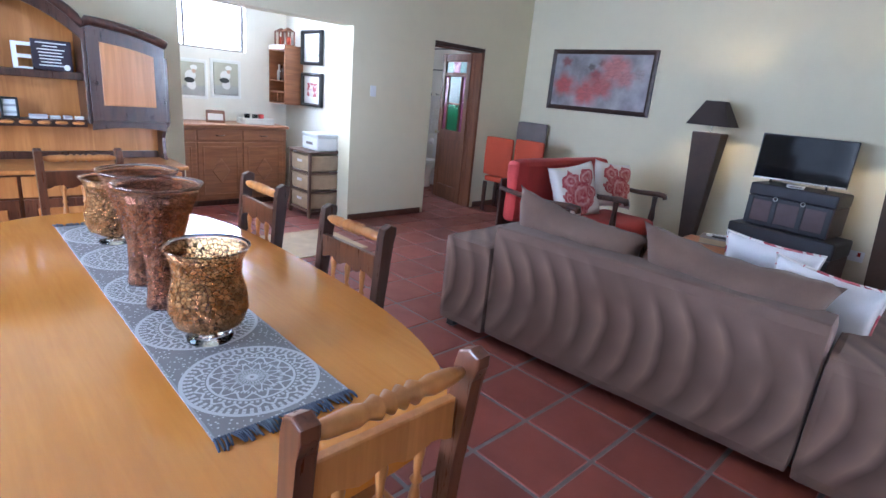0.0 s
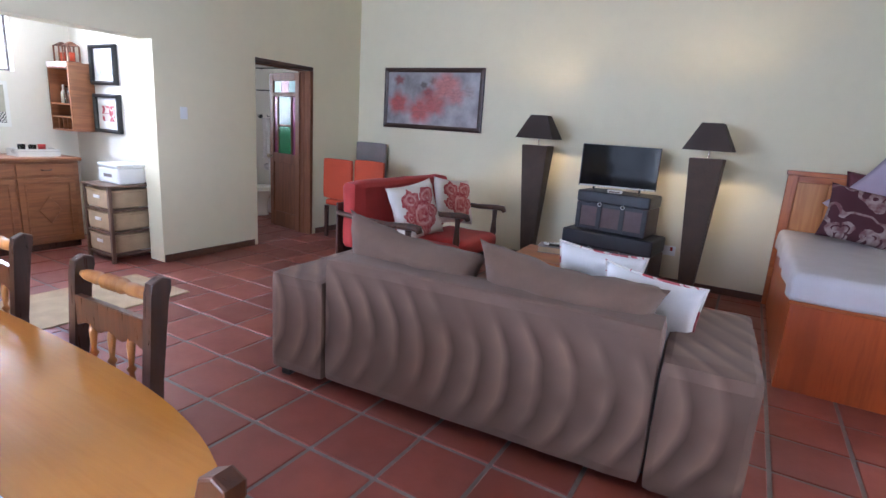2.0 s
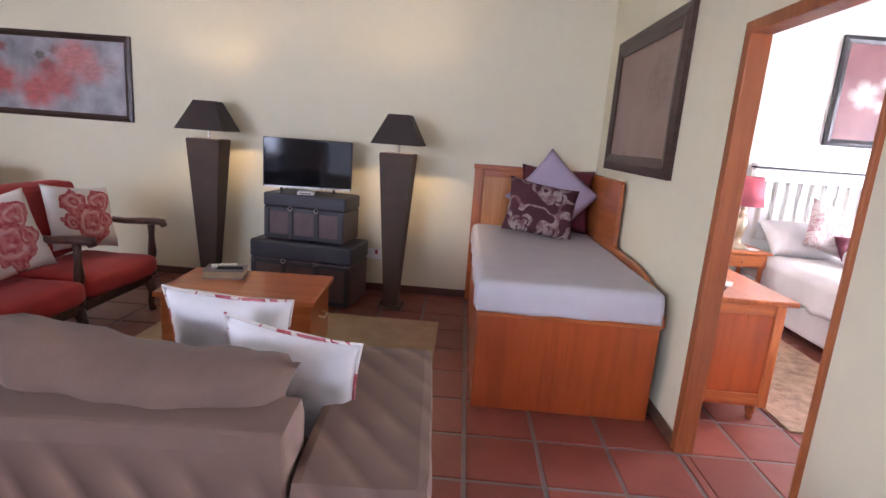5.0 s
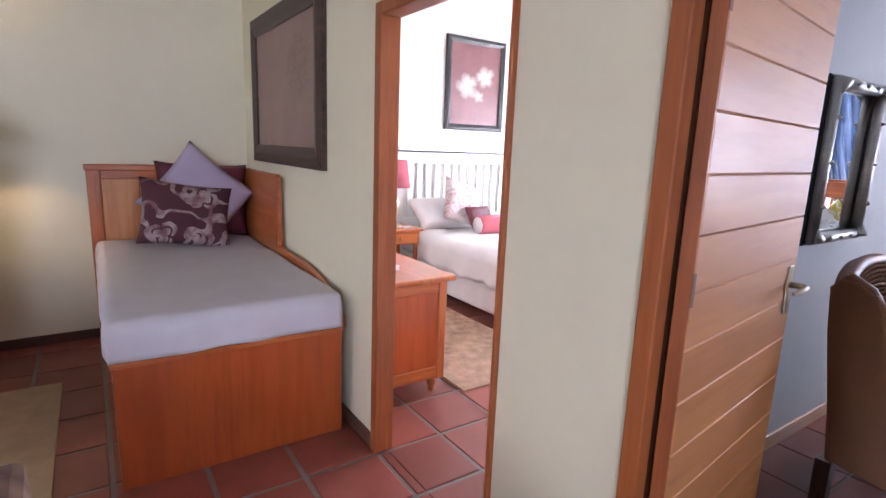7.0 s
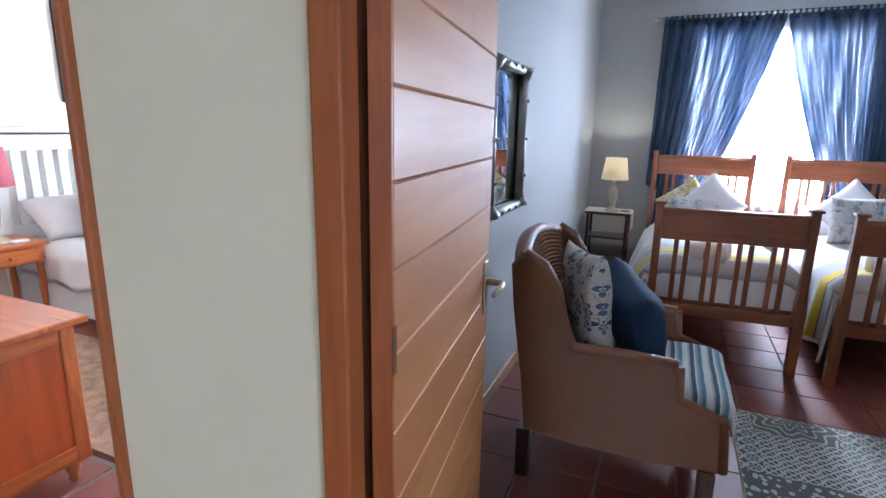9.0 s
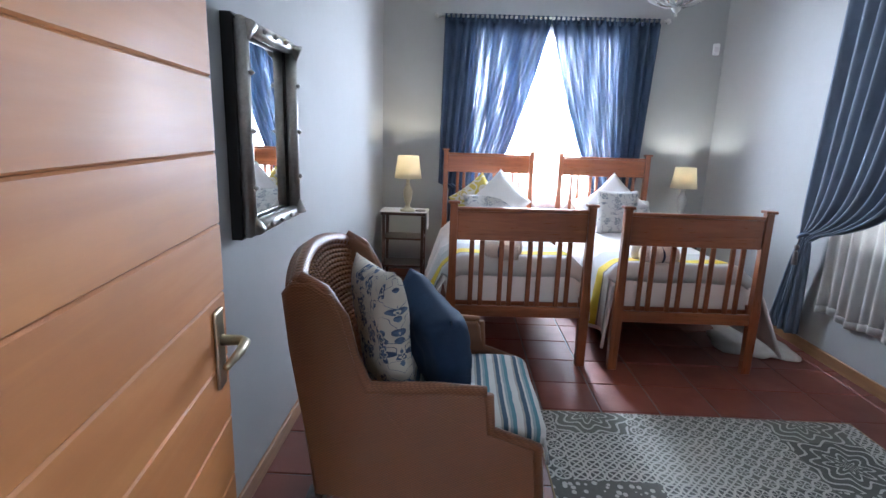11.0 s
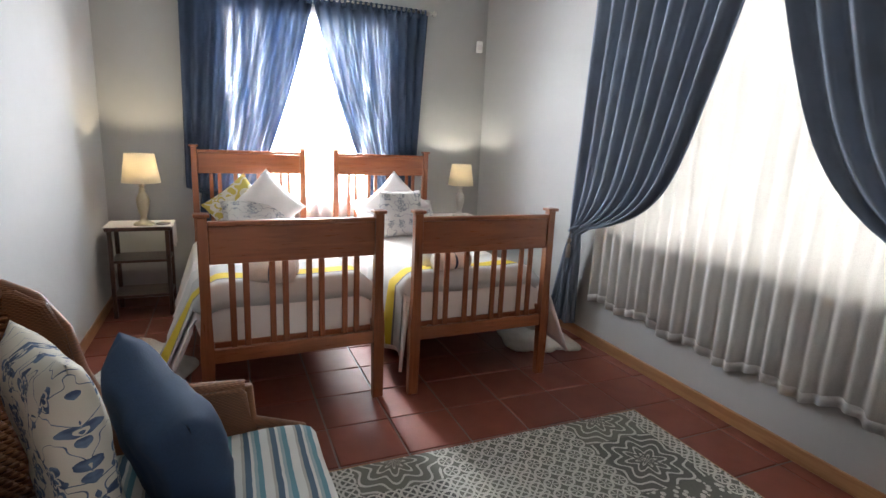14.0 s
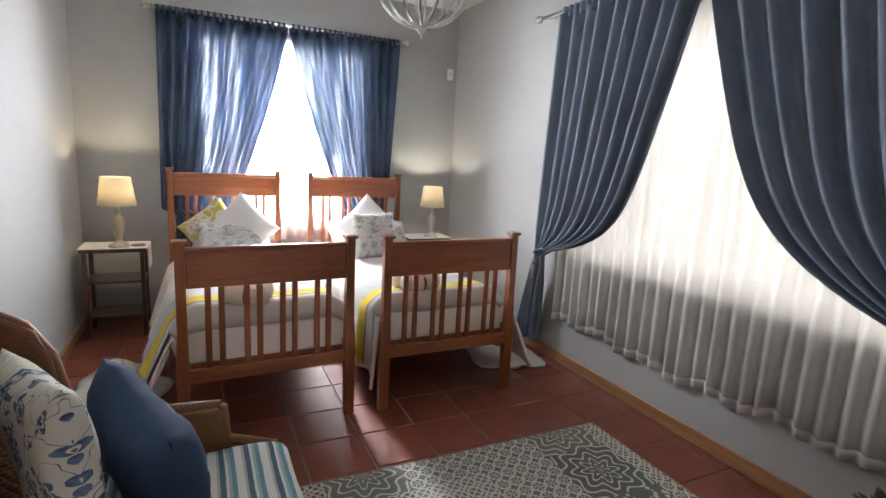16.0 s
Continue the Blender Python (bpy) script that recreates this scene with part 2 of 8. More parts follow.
def cloth_through(name, c, var, through_amount, clear=0.0, streak=0.0):
    """Curtain cloth: part of the light goes through it. streak: clear bands imitating light between folds."""
    n = Nodes(name)
    p = n.coords()
    a, b = n.noise(p, 5.0, 3), n.noise(p, 320.0, 2)
    col = n.mix(n.ramp(a, 0.3, 0.7), tint(c, 1 - var), tint(c, 1 + var))
    n.bump(b, 0.3, 0.001)
    n.done(col, 0.85)
    t = n.add("BsdfTranslucent")
    n.put(t.inputs[0], col)
    s1 = n.add("MixShader")
    s1.inputs[0].default_value = through_amount
    n.nt.links.new(n.bsdf.outputs[0], s1.inputs[1])
    n.nt.links.new(t.outputs[0], s1.inputs[2])
    last = s1
    if clear:
        tr = n.add("BsdfTransparent")
        s2 = n.add("MixShader")
        weave = n.m("MULTIPLY", n.ramp(b, 0.2, 0.8), clear * 2, clamp=True)
        if streak:
            # Vertical noise bands pass extra light, imitating bright streaks between the folds.
            worn = n.ramp(n.noise(n.coords((13, 13, 0.22)), 1.0, 2), 0.46, 0.72)
            weave = n.m("ADD", weave, n.m("MULTIPLY", worn, streak), clamp=True)
        n.put(s2.inputs[0], weave)
        n.nt.links.new(s1.outputs[0], s2.inputs[1])
        n.nt.links.new(tr.outputs[0], s2.inputs[2])
        last = s2
    n.nt.links.new(last.outputs[0], n.nt.nodes["Material Output"].inputs[0])
    return n.mat


DRAPE = cloth_through("blue_drape", (0.15, 0.18, 0.235), 0.12, 0.02)
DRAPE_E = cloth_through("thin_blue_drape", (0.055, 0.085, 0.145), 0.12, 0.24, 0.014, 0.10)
SHEER = cloth_through("white_voile", (0.82, 0.80, 0.78), 0.03, 0.48, 0.155)
SHADE_L = cloth_through("cream_lamp_shade", (0.86, 0.80, 0.66), 0.06, 0.6)


def suede():
    """Brown suede with brushed crescent marks."""
    n = Nodes("brushed_brown_suede")
    p = n.add("TexCoord").outputs["Object"]
    x, y, z = n.xyz(p)
    w = n.noise(p, 1.6, 3)
    bend = n.m("MULTIPLY", n.m("POWER", n.m("ABSOLUTE", n.m("SUBTRACT", z, 0.40)), 2.0), 1.25)
    ph = n.m("ADD", n.m("ADD", x, n.m("MULTIPLY", y, 0.8)), n.m("ADD", bend, n.m("MULTIPLY", w, 0.12)))
    s = n.m("FRACT", n.m("MULTIPLY", ph, 6.8))
    edge = n.m("MULTIPLY", n.ramp(s, 0.0, 0.72), n.m("SUBTRACT", 1.0, n.ramp(s, 0.72, 1.0)))
    band = n.m("SUBTRACT", 1.0, n.ramp(n.m("ABSOLUTE", n.m("SUBTRACT", z, 0.40)), 0.20, 0.34))
    fade = n.m("MULTIPLY", n.ramp(n.noise(p, 2.3, 2), 0.32, 0.54), band)
    f = n.mix(fade, (0.33, 0.33, 0.33), edge)
    base = n.mix(n.ramp(n.noise(p, 4.0, 4), 0.3, 0.7), (0.078, 0.043, 0.030), (0.095, 0.053, 0.037))
    col = n.mix(n.m("MULTIPLY", f, 0.82), base, (0.30, 0.185, 0.132))
    n.bump(n.noise(p, 380.0, 2), 0.3, 0.001)
    return n.done(col, 0.8, 0.0, Sheen_Weight=0.05, Sheen_Roughness=0.4)


SUEDE = suede()
SUEDE_P = plain("brown_suede_pillow", (0.145, 0.086, 0.060), 0.85, var=0.2, big=7, fine=300, bump=0.3, Sheen_Weight=0.05)


def stripes():
    n = Nodes("striped_blue_cotton")
    x, y, z = n.xyz(n.coords(shift=False))
    w = n.noise(n.coords(), 9.0, 2)
    s = n.m("FRACT", n.m("MULTIPLY", n.m("ADD", y, n.m("MULTIPLY", w, 0.012)), 12.0))
    col = n.mix(n.m("GREATER_THAN", s, 0.30), (0.60, 0.60, 0.57), (0.10, 0.23, 0.28))
    col = n.mix(n.m("GREATER_THAN", s, 0.48), col, (0.28, 0.35, 0.37))
    col = n.mix(n.m("GREATER_THAN", s, 0.60), col, (0.58, 0.58, 0.55))
    col = n.mix(n.m("GREATER_THAN", s, 0.70), col, (0.055, 0.10, 0.15))
    col = n.mix(n.m("GREATER_THAN", s, 0.90), col, (0.38, 0.36, 0.32))
    n.bump(n.noise(n.coords(), 300, 2), 0.4, 0.001)
    return n.done(col, 0.9)


STRIPES = stripes()


def blot(name, ground, ink, ink2, scale, size, petals=2.5, chance=0.8, vines=0.02):
    """Printed flowers: lobed petals round scattered centres, with thin stems between them."""
    n = Nodes(name)
    p = n.v("MULTIPLY", n.coords(shift=False), (scale, 0.0, scale))
    k = n.add("TexNoise")
    n.put(k.inputs["Vector"], p)
    k.inputs["Scale"].default_value, k.inputs["Detail"].default_value = 2.4, 2.0
    q = n.v("ADD", p, n.v("MULTIPLY", n.v("SUBTRACT", k.outputs["Color"], (0.5, 0.5, 0.5)), (0.18, 0.0, 0.18)))
    w = n.add("TexVoronoi")
    n.put(w.inputs["Vector"], q)
    w.inputs["Scale"].default_value, w.inputs["Randomness"].default_value = 1.0, 0.55
    d = n.v("MULTIPLY", n.v("SUBTRACT", q, w.outputs["Position"]), (1, 0, 1))
    x, y, z = n.xyz(d)
    r = n.v("LENGTH", d)
    ang = n.m("ADD", n.m("ARCTAN2", z, x), n.m("MULTIPLY", n.xyz(w.outputs["Color"])[0], 6.0))
    lobe = n.m("ADD", 0.55, n.m("MULTIPLY", n.m("ABSOLUTE", n.m("SINE", n.m("MULTIPLY", ang, petals))), 0.45))
    flower = n.m("LESS_THAN", r, n.m("MULTIPLY", lobe, size))
    ring = n.m("LESS_THAN", n.m("ABSOLUTE", n.m("SUBTRACT", r, n.m("MULTIPLY", lobe, size * 0.55))), size * 0.07)
    gap = n.m("LESS_THAN", n.m("ABSOLUTE", n.m("SINE", n.m("MULTIPLY", ang, petals))), 0.18)
    shows = n.m("LESS_THAN", n.xyz(w.outputs["Color"])[1], chance)
    cut = n.m("SUBTRACT", 1.0, n.m("MAXIMUM", ring, n.m("MULTIPLY", gap, n.m("GREATER_THAN", r, size * 0.2))))
    f = n.m("MULTIPLY", n.m("MULTIPLY", flower, shows), cut)
    stem = n.m("LESS_THAN", n.m("ABSOLUTE", n.m("SUBTRACT", n.noise(p, 1.3, 1), 0.5)), vines)
    f = n.m("MAXIMUM", f, stem)
    inkc = n.mix(n.ramp(n.noise(p, 3.0, 2), 0.4, 0.6), ink, ink2)
    col = n.mix(f, ground, inkc)
    n.bump(n.noise(n.coords(), 300, 2), 0.4, 0.001)
    return n.done(col, 0.85)


FLORAL_RED = blot("red_flower_print", (0.66, 0.60, 0.55), (0.30, 0.03, 0.045), (0.48, 0.14, 0.15), 4.6, 0.60, 2.5, 0.95, 0.01)
FLORAL_BLUE = blot("blue_flower_print", (0.60, 0.57, 0.49), (0.045, 0.075, 0.15), (0.13, 0.19, 0.30), 11.5, 0.43, 2.5, 0.74, 0.006)
DAMASK = blot("plum_damask", (0.075, 0.018, 0.026), (0.36, 0.28, 0.26), (0.17, 0.075, 0.08), 3.9, 0.42, 1.5, 0.55, 0.03)
PATCHY = blot("grey_floral_pillow", (0.54, 0.53, 0.51), (0.30, 0.31, 0.32), (0.20, 0.22, 0.26), 10.0, 0.30, 2.0, 0.5, 0.012)


def rose_print():
    """White cloth with one big cluster of red roses in the middle."""
    n = Nodes("rose_cluster_print")
    p = n.v("MULTIPLY", n.coords(shift=False), (1, 0, 1))
    k = n.add("TexNoise")
    n.put(k.inputs["Vector"], p)
    k.inputs["Scale"].default_value, k.inputs["Detail"].default_value = 10.0, 3.0
    q = n.v("ADD", p, n.v("MULTIPLY", n.v("SUBTRACT", k.outputs["Color"], (0.5, 0.5, 0.5)), (0.12, 0.0, 0.12)))
    f, shade = None, None
    for cx, cz, r in ((0.02, -0.05, 0.135), (-0.085, 0.095, 0.095), (0.105, 0.10, 0.085), (-0.13, -0.04, 0.065), (0.14, -0.03, 0.06), (0.03, -0.19, 0.04)):
        d = n.v("DISTANCE", q, (cx, 0, cz))
        inside = n.m("LESS_THAN", d, r)
        petal = n.m("ABSOLUTE", n.m("SINE", n.m("MULTIPLY", n.m("DIVIDE", d, r), 5.5)))
        v = n.m("MULTIPLY", inside, petal)
        f = inside if f is None else n.m("MAXIMUM", f, inside)
        shade = v if shade is None else n.m("MAXIMUM", shade, v)
    c = n.mix(n.ramp(shade, 0.25, 0.9), (0.62, 0.36, 0.34), (0.33, 0.035, 0.05))
    c = n.mix(n.m("MULTIPLY", n.ramp(n.noise(p, 26, 3), 0.4, 0.6), 0.75), c, (0.55, 0.20, 0.19))
    col = n.mix(f, (0.68, 0.63, 0.58), c)
    n.bump(n.noise(n.coords(), 300, 2), 0.4, 0.001)
    return n.done(col, 0.85)


ROSES = rose_print()
REDRUG = plain("cream_red_carpet", (0.36, 0.24, 0.16), 0.95, var=0.5, big=14, fine=90, bump=0.8)
SCENIC = blot("faint_print_paper", (0.75, 0.76, 0.74), (0.55, 0.56, 0.54), (0.30, 0.30, 0.30), 9.0, 0.3, 2.5, 0.6, 0.01)


def art(name, ground, ground2, blobs):
    """A soft painting: each bloom is a fan of overlapping petals with a pale rim and a dark heart."""
    n = Nodes(name)
    p = n.v("MULTIPLY", n.add("TexCoord").outputs["Object"], (1, 0, 1))
    k = n.add("TexNoise")
    n.put(k.inputs["Vector"], p)
    k.inputs["Scale"].default_value, k.inputs["Detail"].default_value = 7.0, 3.0
    q = n.v("ADD", p, n.v("MULTIPLY", n.v("SUBTRACT", k.outputs["Color"], (0.5, 0.5, 0.5)), (0.09, 0.0, 0.09)))
    col = n.mix(n.ramp(n.noise(p, 3.0, 4), 0.35, 0.65), ground, ground2)
    brush = n.noise(n.v("MULTIPLY", q, (1, 1, 3)), 11.0, 3)
    for i, (bx_, bz, r, c) in enumerate(blobs):
        d = n.v("MULTIPLY", n.v("SUBTRACT", q, (bx_, 0, bz)), (1, 0, 1.12))
        x, y, z = n.xyz(d)
        rad = n.v("LENGTH", d)
        ang = n.m("ADD", n.m("ARCTAN2", z, x), i * 1.3)
        fan = n.m("ABSOLUTE", n.m("SINE", n.m("MULTIPLY", ang, 2.5)))
        edge = n.m("MULTIPLY", n.m("ADD", 0.80, n.m("MULTIPLY", fan, 0.28)), r)
        far = n.m("DIVIDE", rad, edge)
        petal = n.mix(n.m("MULTIPLY", n.ramp(brush, 0.35, 0.65), 0.7), c, tint(c, 0.55))
        petal = n.mix(n.m("MULTIPLY", n.ramp(far, 0.55, 1.0), 0.45), petal, tuple(min(1.0, 0.55 * v + 0.16) for v in c))
        petal = n.mix(n.m("MULTIPLY", n.m("SUBTRACT", 1.0, n.ramp(fan, 0.05, 0.35)), 0.4), petal, tint(c, 0.45))
        col = n.mix(n.m("MULTIPLY", n.m("SUBTRACT", 1.0, n.ramp(far, 0.5, 1.15)), 0.85), col, petal)
    return n.done(col, 0.42)


POPPY = art("poppy_painting", (0.20, 0.19, 0.19), (0.46, 0.43, 0.45), [
    (-0.12, 0.17, 0.06, (0.13, 0.10, 0.09)), (0.01, 0.22, 0.06, (0.12, 0.09, 0.08)), (0.52, 0.10, 0.12, (0.42, 0.34, 0.33)),
    (-0.50, 0.22, 0.085, (0.26, 0.06, 0.055)), (-0.50, -0.06, 0.18, (0.50, 0.07, 0.055)), (-0.05, 0.06, 0.11, (0.34, 0.06, 0.06)),
    (-0.16, -0.14, 0.21, (0.52, 0.085, 0.07)), (0.06, -0.06, 0.18, (0.50, 0.11, 0.10)), (0.20, 0.16, 0.22, (0.60, 0.21, 0.19)), (0.36, 0.05, 0.14, (0.56, 0.24, 0.22))])
MAGNOLIA = art("magnolia_painting", (0.14, 0.055, 0.055), (0.20, 0.09, 0.085), [
    (-0.12, -0.02, 0.15, (0.62, 0.58, 0.52)), (0.14, 0.10, 0.13, (0.66, 0.62, 0.58)), (0.05, -0.12, 0.08, (0.55, 0.48, 0.42))])
DUSK = art("dusky_pink_canvas", (0.25, 0.155, 0.125), (0.29, 0.185, 0.15), [(-0.25, -0.36, 0.14, (0.30, 0.19, 0.155)), (0.3, 0.1, 0.3, (0.27, 0.17, 0.14))])


def cook_print():
    """A cook in white with a black apron over a chequered floor, on a khaki ground."""
    n = Nodes("kitchen_cook_print")
    p = n.add("TexCoord").outputs["Object"]
    x, y, z = n.xyz(p)
    col = n.mix(n.ramp(n.noise(p, 9.0, 3), 0.35, 0.65), (0.40, 0.39, 0.31), (0.46, 0.45, 0.37))
    slant = n.m("ADD", n.m("MULTIPLY", x, 26.0), n.m("MULTIPLY", z, 20.0))
    other = n.m("SUBTRACT", n.m("MULTIPLY", z, 46.0), n.m("MULTIPLY", x, 12.0))
    tick = n.m("MULTIPLY", n.m("SUBTRACT", n.m("FRACT", slant), 0.5), n.m("SUBTRACT", n.m("FRACT", other), 0.5))
    floor_c = n.mix(n.m("GREATER_THAN", tick, 0.0), (0.04, 0.04, 0.04), (0.72, 0.72, 0.70))
    col = n.mix(n.m("LESS_THAN", z, -0.075), col, floor_c)
    for cx, cz, rx, rz, c in ((-0.01, 0.035, 0.062, 0.06, (0.78, 0.78, 0.76)), (0.0, -0.06, 0.05, 0.06, (0.74, 0.74, 0.72)), (0.03, 0.125, 0.04, 0.028, (0.80, 0.80, 0.78)),
                              (-0.02, -0.015, 0.058, 0.03, (0.025, 0.025, 0.025)), (0.03, 0.085, 0.022, 0.022, (0.55, 0.38, 0.28))):
        d = n.v("LENGTH", n.v("MULTIPLY", n.v("SUBTRACT", p, (cx, 0, cz)), (1 / rx, 0, 1 / rz)))
        col = n.mix(n.m("LESS_THAN", n.m("ADD", d, n.m("MULTIPLY", n.noise(p, 30.0, 2), 0.35)), 1.15), col, c)
    return n.done(col, 0.5)


COOKPRINT = cook_print()


def runner_mat():
    n = Nodes("grey_medallion_weave")
    x, y, z = n.xyz(n.coords(shift=False))
    cx = n.m("SUBTRACT", n.m("FRACT", n.m("DIVIDE", n.m("ADD", x, 0.8975), 0.359)), 0.5)
    px, py = n.m("MULTIPLY", cx, 0.359), y
    r = n.m("SQRT", n.m("ADD", n.m("MULTIPLY", px, px), n.m("MULTIPLY", py, py)))
    ang = n.m("ARCTAN2", py, px)
    dash = n.m("GREATER_THAN", n.m("SINE", n.m("MULTIPLY", ang, 56.0)), -0.1)
    petal = n.m("MULTIPLY", n.m("SINE", n.m("MULTIPLY", ang, 12.0)), 0.012)
    fine = n.m("MULTIPLY", n.m("SINE", n.m("MULTIPLY", ang, 24.0)), 0.006)
    f = 0.0
    for rad, wid, how in ((0.158, 0.0035, 0), (0.149, 0.003, 1), (0.139, 0.0035, 1), (0.124, 0.0028, 3), (0.110, 0.003, 1), (0.100, 0.0022, 0), (0.085, 0.003, 2), (0.069, 0.003, 1), (0.054, 0.003, 2), (0.036, 0.003, 1), (0.022, 0.0028, 3), (0.010, 0.004, 0)):
        rr = n.m("ADD", r, petal) if how == 2 else n.m("ADD", r, fine) if how == 3 else r
        band = n.m("LESS_THAN", n.m("ABSOLUTE", n.m("SUBTRACT", rr, rad)), wid * 1.35)
        if how == 1:
            band = n.m("MULTIPLY", band, dash)
        f = n.m("MAXIMUM", f, band)
    dots = n.m("LESS_THAN", n.voro(n.coords(shift=False), 90.0), 0.26)
    f = n.m("MAXIMUM", f, n.m("MULTIPLY", dots, n.m("GREATER_THAN", r, 0.164)))
    edge = n.m("GREATER_THAN", n.m("ABSOLUTE", y), 0.156)
    f = n.m("MAXIMUM", n.m("MULTIPLY", f, 0.8), n.m("MULTIPLY", edge, 0.3))
    col = n.mix(f, (0.22, 0.21, 0.20), (0.60, 0.595, 0.585))
    n.bump(n.noise(n.coords(), 400, 2), 0.5, 0.001)
    return n.done(col, 0.85)


RUNNER = runner_mat()


def patch_rug():
    """Patchwork of lattice, dot, ring and star tiles in grey, sage and white."""
    n = Nodes("patchwork_tile_rug")
    p = n.coords(shift=False)
    x, y, z = n.xyz(p)
    cells = n.v("FLOOR", n.v("MULTIPLY", p, (2.6, 2.6, 0)))
    wn_ = n.add("TexWhiteNoise")
    n.put(wn_.inputs["Vector"], cells)
    pick = wn_.outputs["Value"]
    hue = n.xyz(wn_.outputs["Color"])[1]

    def fold(k, a):
        return n.m("SUBTRACT", n.m("FRACT", n.m("MULTIPLY", a, k)), 0.5)
    ax, ay = fold(13.0, x), fold(13.0, y)
    rad = n.m("SQRT", n.m("ADD", n.m("MULTIPLY", ax, ax), n.m("MULTIPLY", ay, ay)))
    rings = n.m("LESS_THAN", n.m("ABSOLUTE", n.m("SUBTRACT", rad, 0.44)), 0.07)
    star = n.m("GREATER_THAN", n.m("ADD", n.m("SINE", n.m("MULTIPLY", n.m("ARCTAN2", ay, ax), 6.0)), 0.3), n.m("MULTIPLY", rad, 3.2))
    hx = n.voro(n.v("MULTIPLY", p, (1, 1.15, 0)), 26.0)
    dots = n.m("LESS_THAN", hx, 0.36)
    lat = n.m("LESS_THAN", n.m("ABSOLUTE", n.m("SUBTRACT", n.m("ABSOLUTE", ax), n.m("ABSOLUTE", ay))), 0.08)
    bx2, by2 = fold(2.6, x), fold(2.6, y)
    r2 = n.m("SQRT", n.m("ADD", n.m("MULTIPLY", bx2, bx2), n.m("MULTIPLY", by2, by2)))
    a2 = n.m("MULTIPLY", n.m("SINE", n.m("MULTIPLY", n.m("ARCTAN2", by2, bx2), 8.0)), 0.06)
    rose = n.m("LESS_THAN", n.m("ABSOLUTE", n.m("SUBTRACT", n.m("FRACT", n.m("MULTIPLY", n.m("ADD", r2, a2), 7.0)), 0.5)), 0.13)
    a = n.m("MAXIMUM", rings, star)
    b = n.m("MAXIMUM", lat, rings)

    def choose(lo, hi, s):
        inside = n.m("MULTIPLY", n.m("GREATER_THAN", pick, lo), n.m("LESS_THAN", pick, hi))
        return n.m("MULTIPLY", inside, s)
    f = choose(-1, 0.28, a)
    for part_ in (choose(0.28, 0.5, dots), choose(0.5, 0.76, b), choose(0.76, 2, rose)):
        f = n.m("ADD", f, part_)
    dark = n.mix(hue, (0.085, 0.085, 0.08), (0.17, 0.17, 0.145))
    col = n.mix(f, dark, (0.56, 0.55, 0.50))
    col = n.mix(n.m("MULTIPLY", n.ramp(n.noise(p, 60, 3), 0.4, 0.7), 0.2), col, (0.2, 0.2, 0.18))
    n.bump(n.noise(p, 420, 2), 0.5, 0.001)
    return n.done(col, 0.9)


PATCHRUG = patch_rug()


def half_clear(n, tone, amount):
    """Lets part of the light pass straight through thin glass."""
    tr = n.add("BsdfTransparent")
    n.put(tr.inputs[0], tone)
    s = n.add("MixShader")
    n.put(s.inputs[0], amount)
    n.nt.links.new(n.bsdf.outputs[0], s.inputs[1])
    n.nt.links.new(tr.outputs[0], s.inputs[2])
    n.nt.links.new(s.outputs[0], n.nt.nodes["Material Output"].inputs[0])
    return n.mat


def mosaic():
    n = Nodes("amber_crackle_mosaic_glass")
    p = n.coords()
    cell = n.voro(p, 78.0, "F1", "Color")
    e = n.voro(p, 78.0, "DISTANCE_TO_EDGE")
    c = n.mix(n.xyz(cell)[0], (0.28, 0.10, 0.03), (0.88, 0.46, 0.15))
    col = n.mix(n.ramp(e, 0.03, 0.09), (0.035, 0.018, 0.012), c)
    n.bump(n.ramp(e, 0.0, 0.12), 0.8, 0.003)
    n.done(col, 0.12, 0.35)
    return half_clear(n, (0.98, 0.80, 0.55), n.m("MULTIPLY", n.ramp(e, 0.03, 0.08), 0.5))


MOSAIC = mosaic()


def mosaic_dark():
    n = Nodes("plum_crackle_mosaic_glass")
    p = n.coords()
    cell = n.voro(p, 82.0, "F1", "Color")
    e = n.voro(p, 82.0, "DISTANCE_TO_EDGE")
    c = n.mix(n.xyz(cell)[0], (0.20, 0.06, 0.03), (0.62, 0.28, 0.13))
    col = n.mix(n.ramp(e, 0.03, 0.09), (0.03, 0.012, 0.012), c)
    n.bump(n.ramp(e, 0.0, 0.12), 0.8, 0.003)
    n.done(col, 0.12, 0.35)
    return half_clear(n, (0.97, 0.72, 0.52), n.m("MULTIPLY", n.ramp(e, 0.03, 0.08), 0.55))


MOSAIC_D = mosaic_dark()


def wicker_mat(name, rough=0.38):
    n = Nodes(name)
    p = n.coords(shift=False)
    x, y, z = n.xyz(p)
    u = n.m("ADD", x, y)
    row = n.m("MULTIPLY", n.m("FLOOR", n.m("MULTIPLY", z, 210.0)), 3.14159)
    b = n.m("SINE", n.m("ADD", n.m("MULTIPLY", u, 380.0), row))
    zz = n.m("ABSOLUTE", n.m("SINE", n.m("MULTIPLY", z, 659.7)))
    h = n.m("ADD", n.m("MULTIPLY", b, 0.5), zz)
    col = n.mix(n.ramp(h, -0.4, 1.2), (0.10, 0.038, 0.014), (0.255, 0.098, 0.036))
    col = n.mix(n.m("MULTIPLY", n.ramp(n.noise(p, 8, 3), 0.4, 0.7), 0.4), col, (0.22, 0.085, 0.034))
    n.bump(h, 0.45, 0.0015)
    return n.done(col, rough)


WICKER = wicker_mat("brown_woven_wicker")
WICKER_G = wicker_mat("glossy_plaited_wicker", 0.2)


def screen_mat():
    n = Nodes("dark_screen")
    return n.done((0.006, 0.007, 0.009), 0.07, 0.0, Specular_IOR_Level=0.4)


SCREEN = screen_mat()


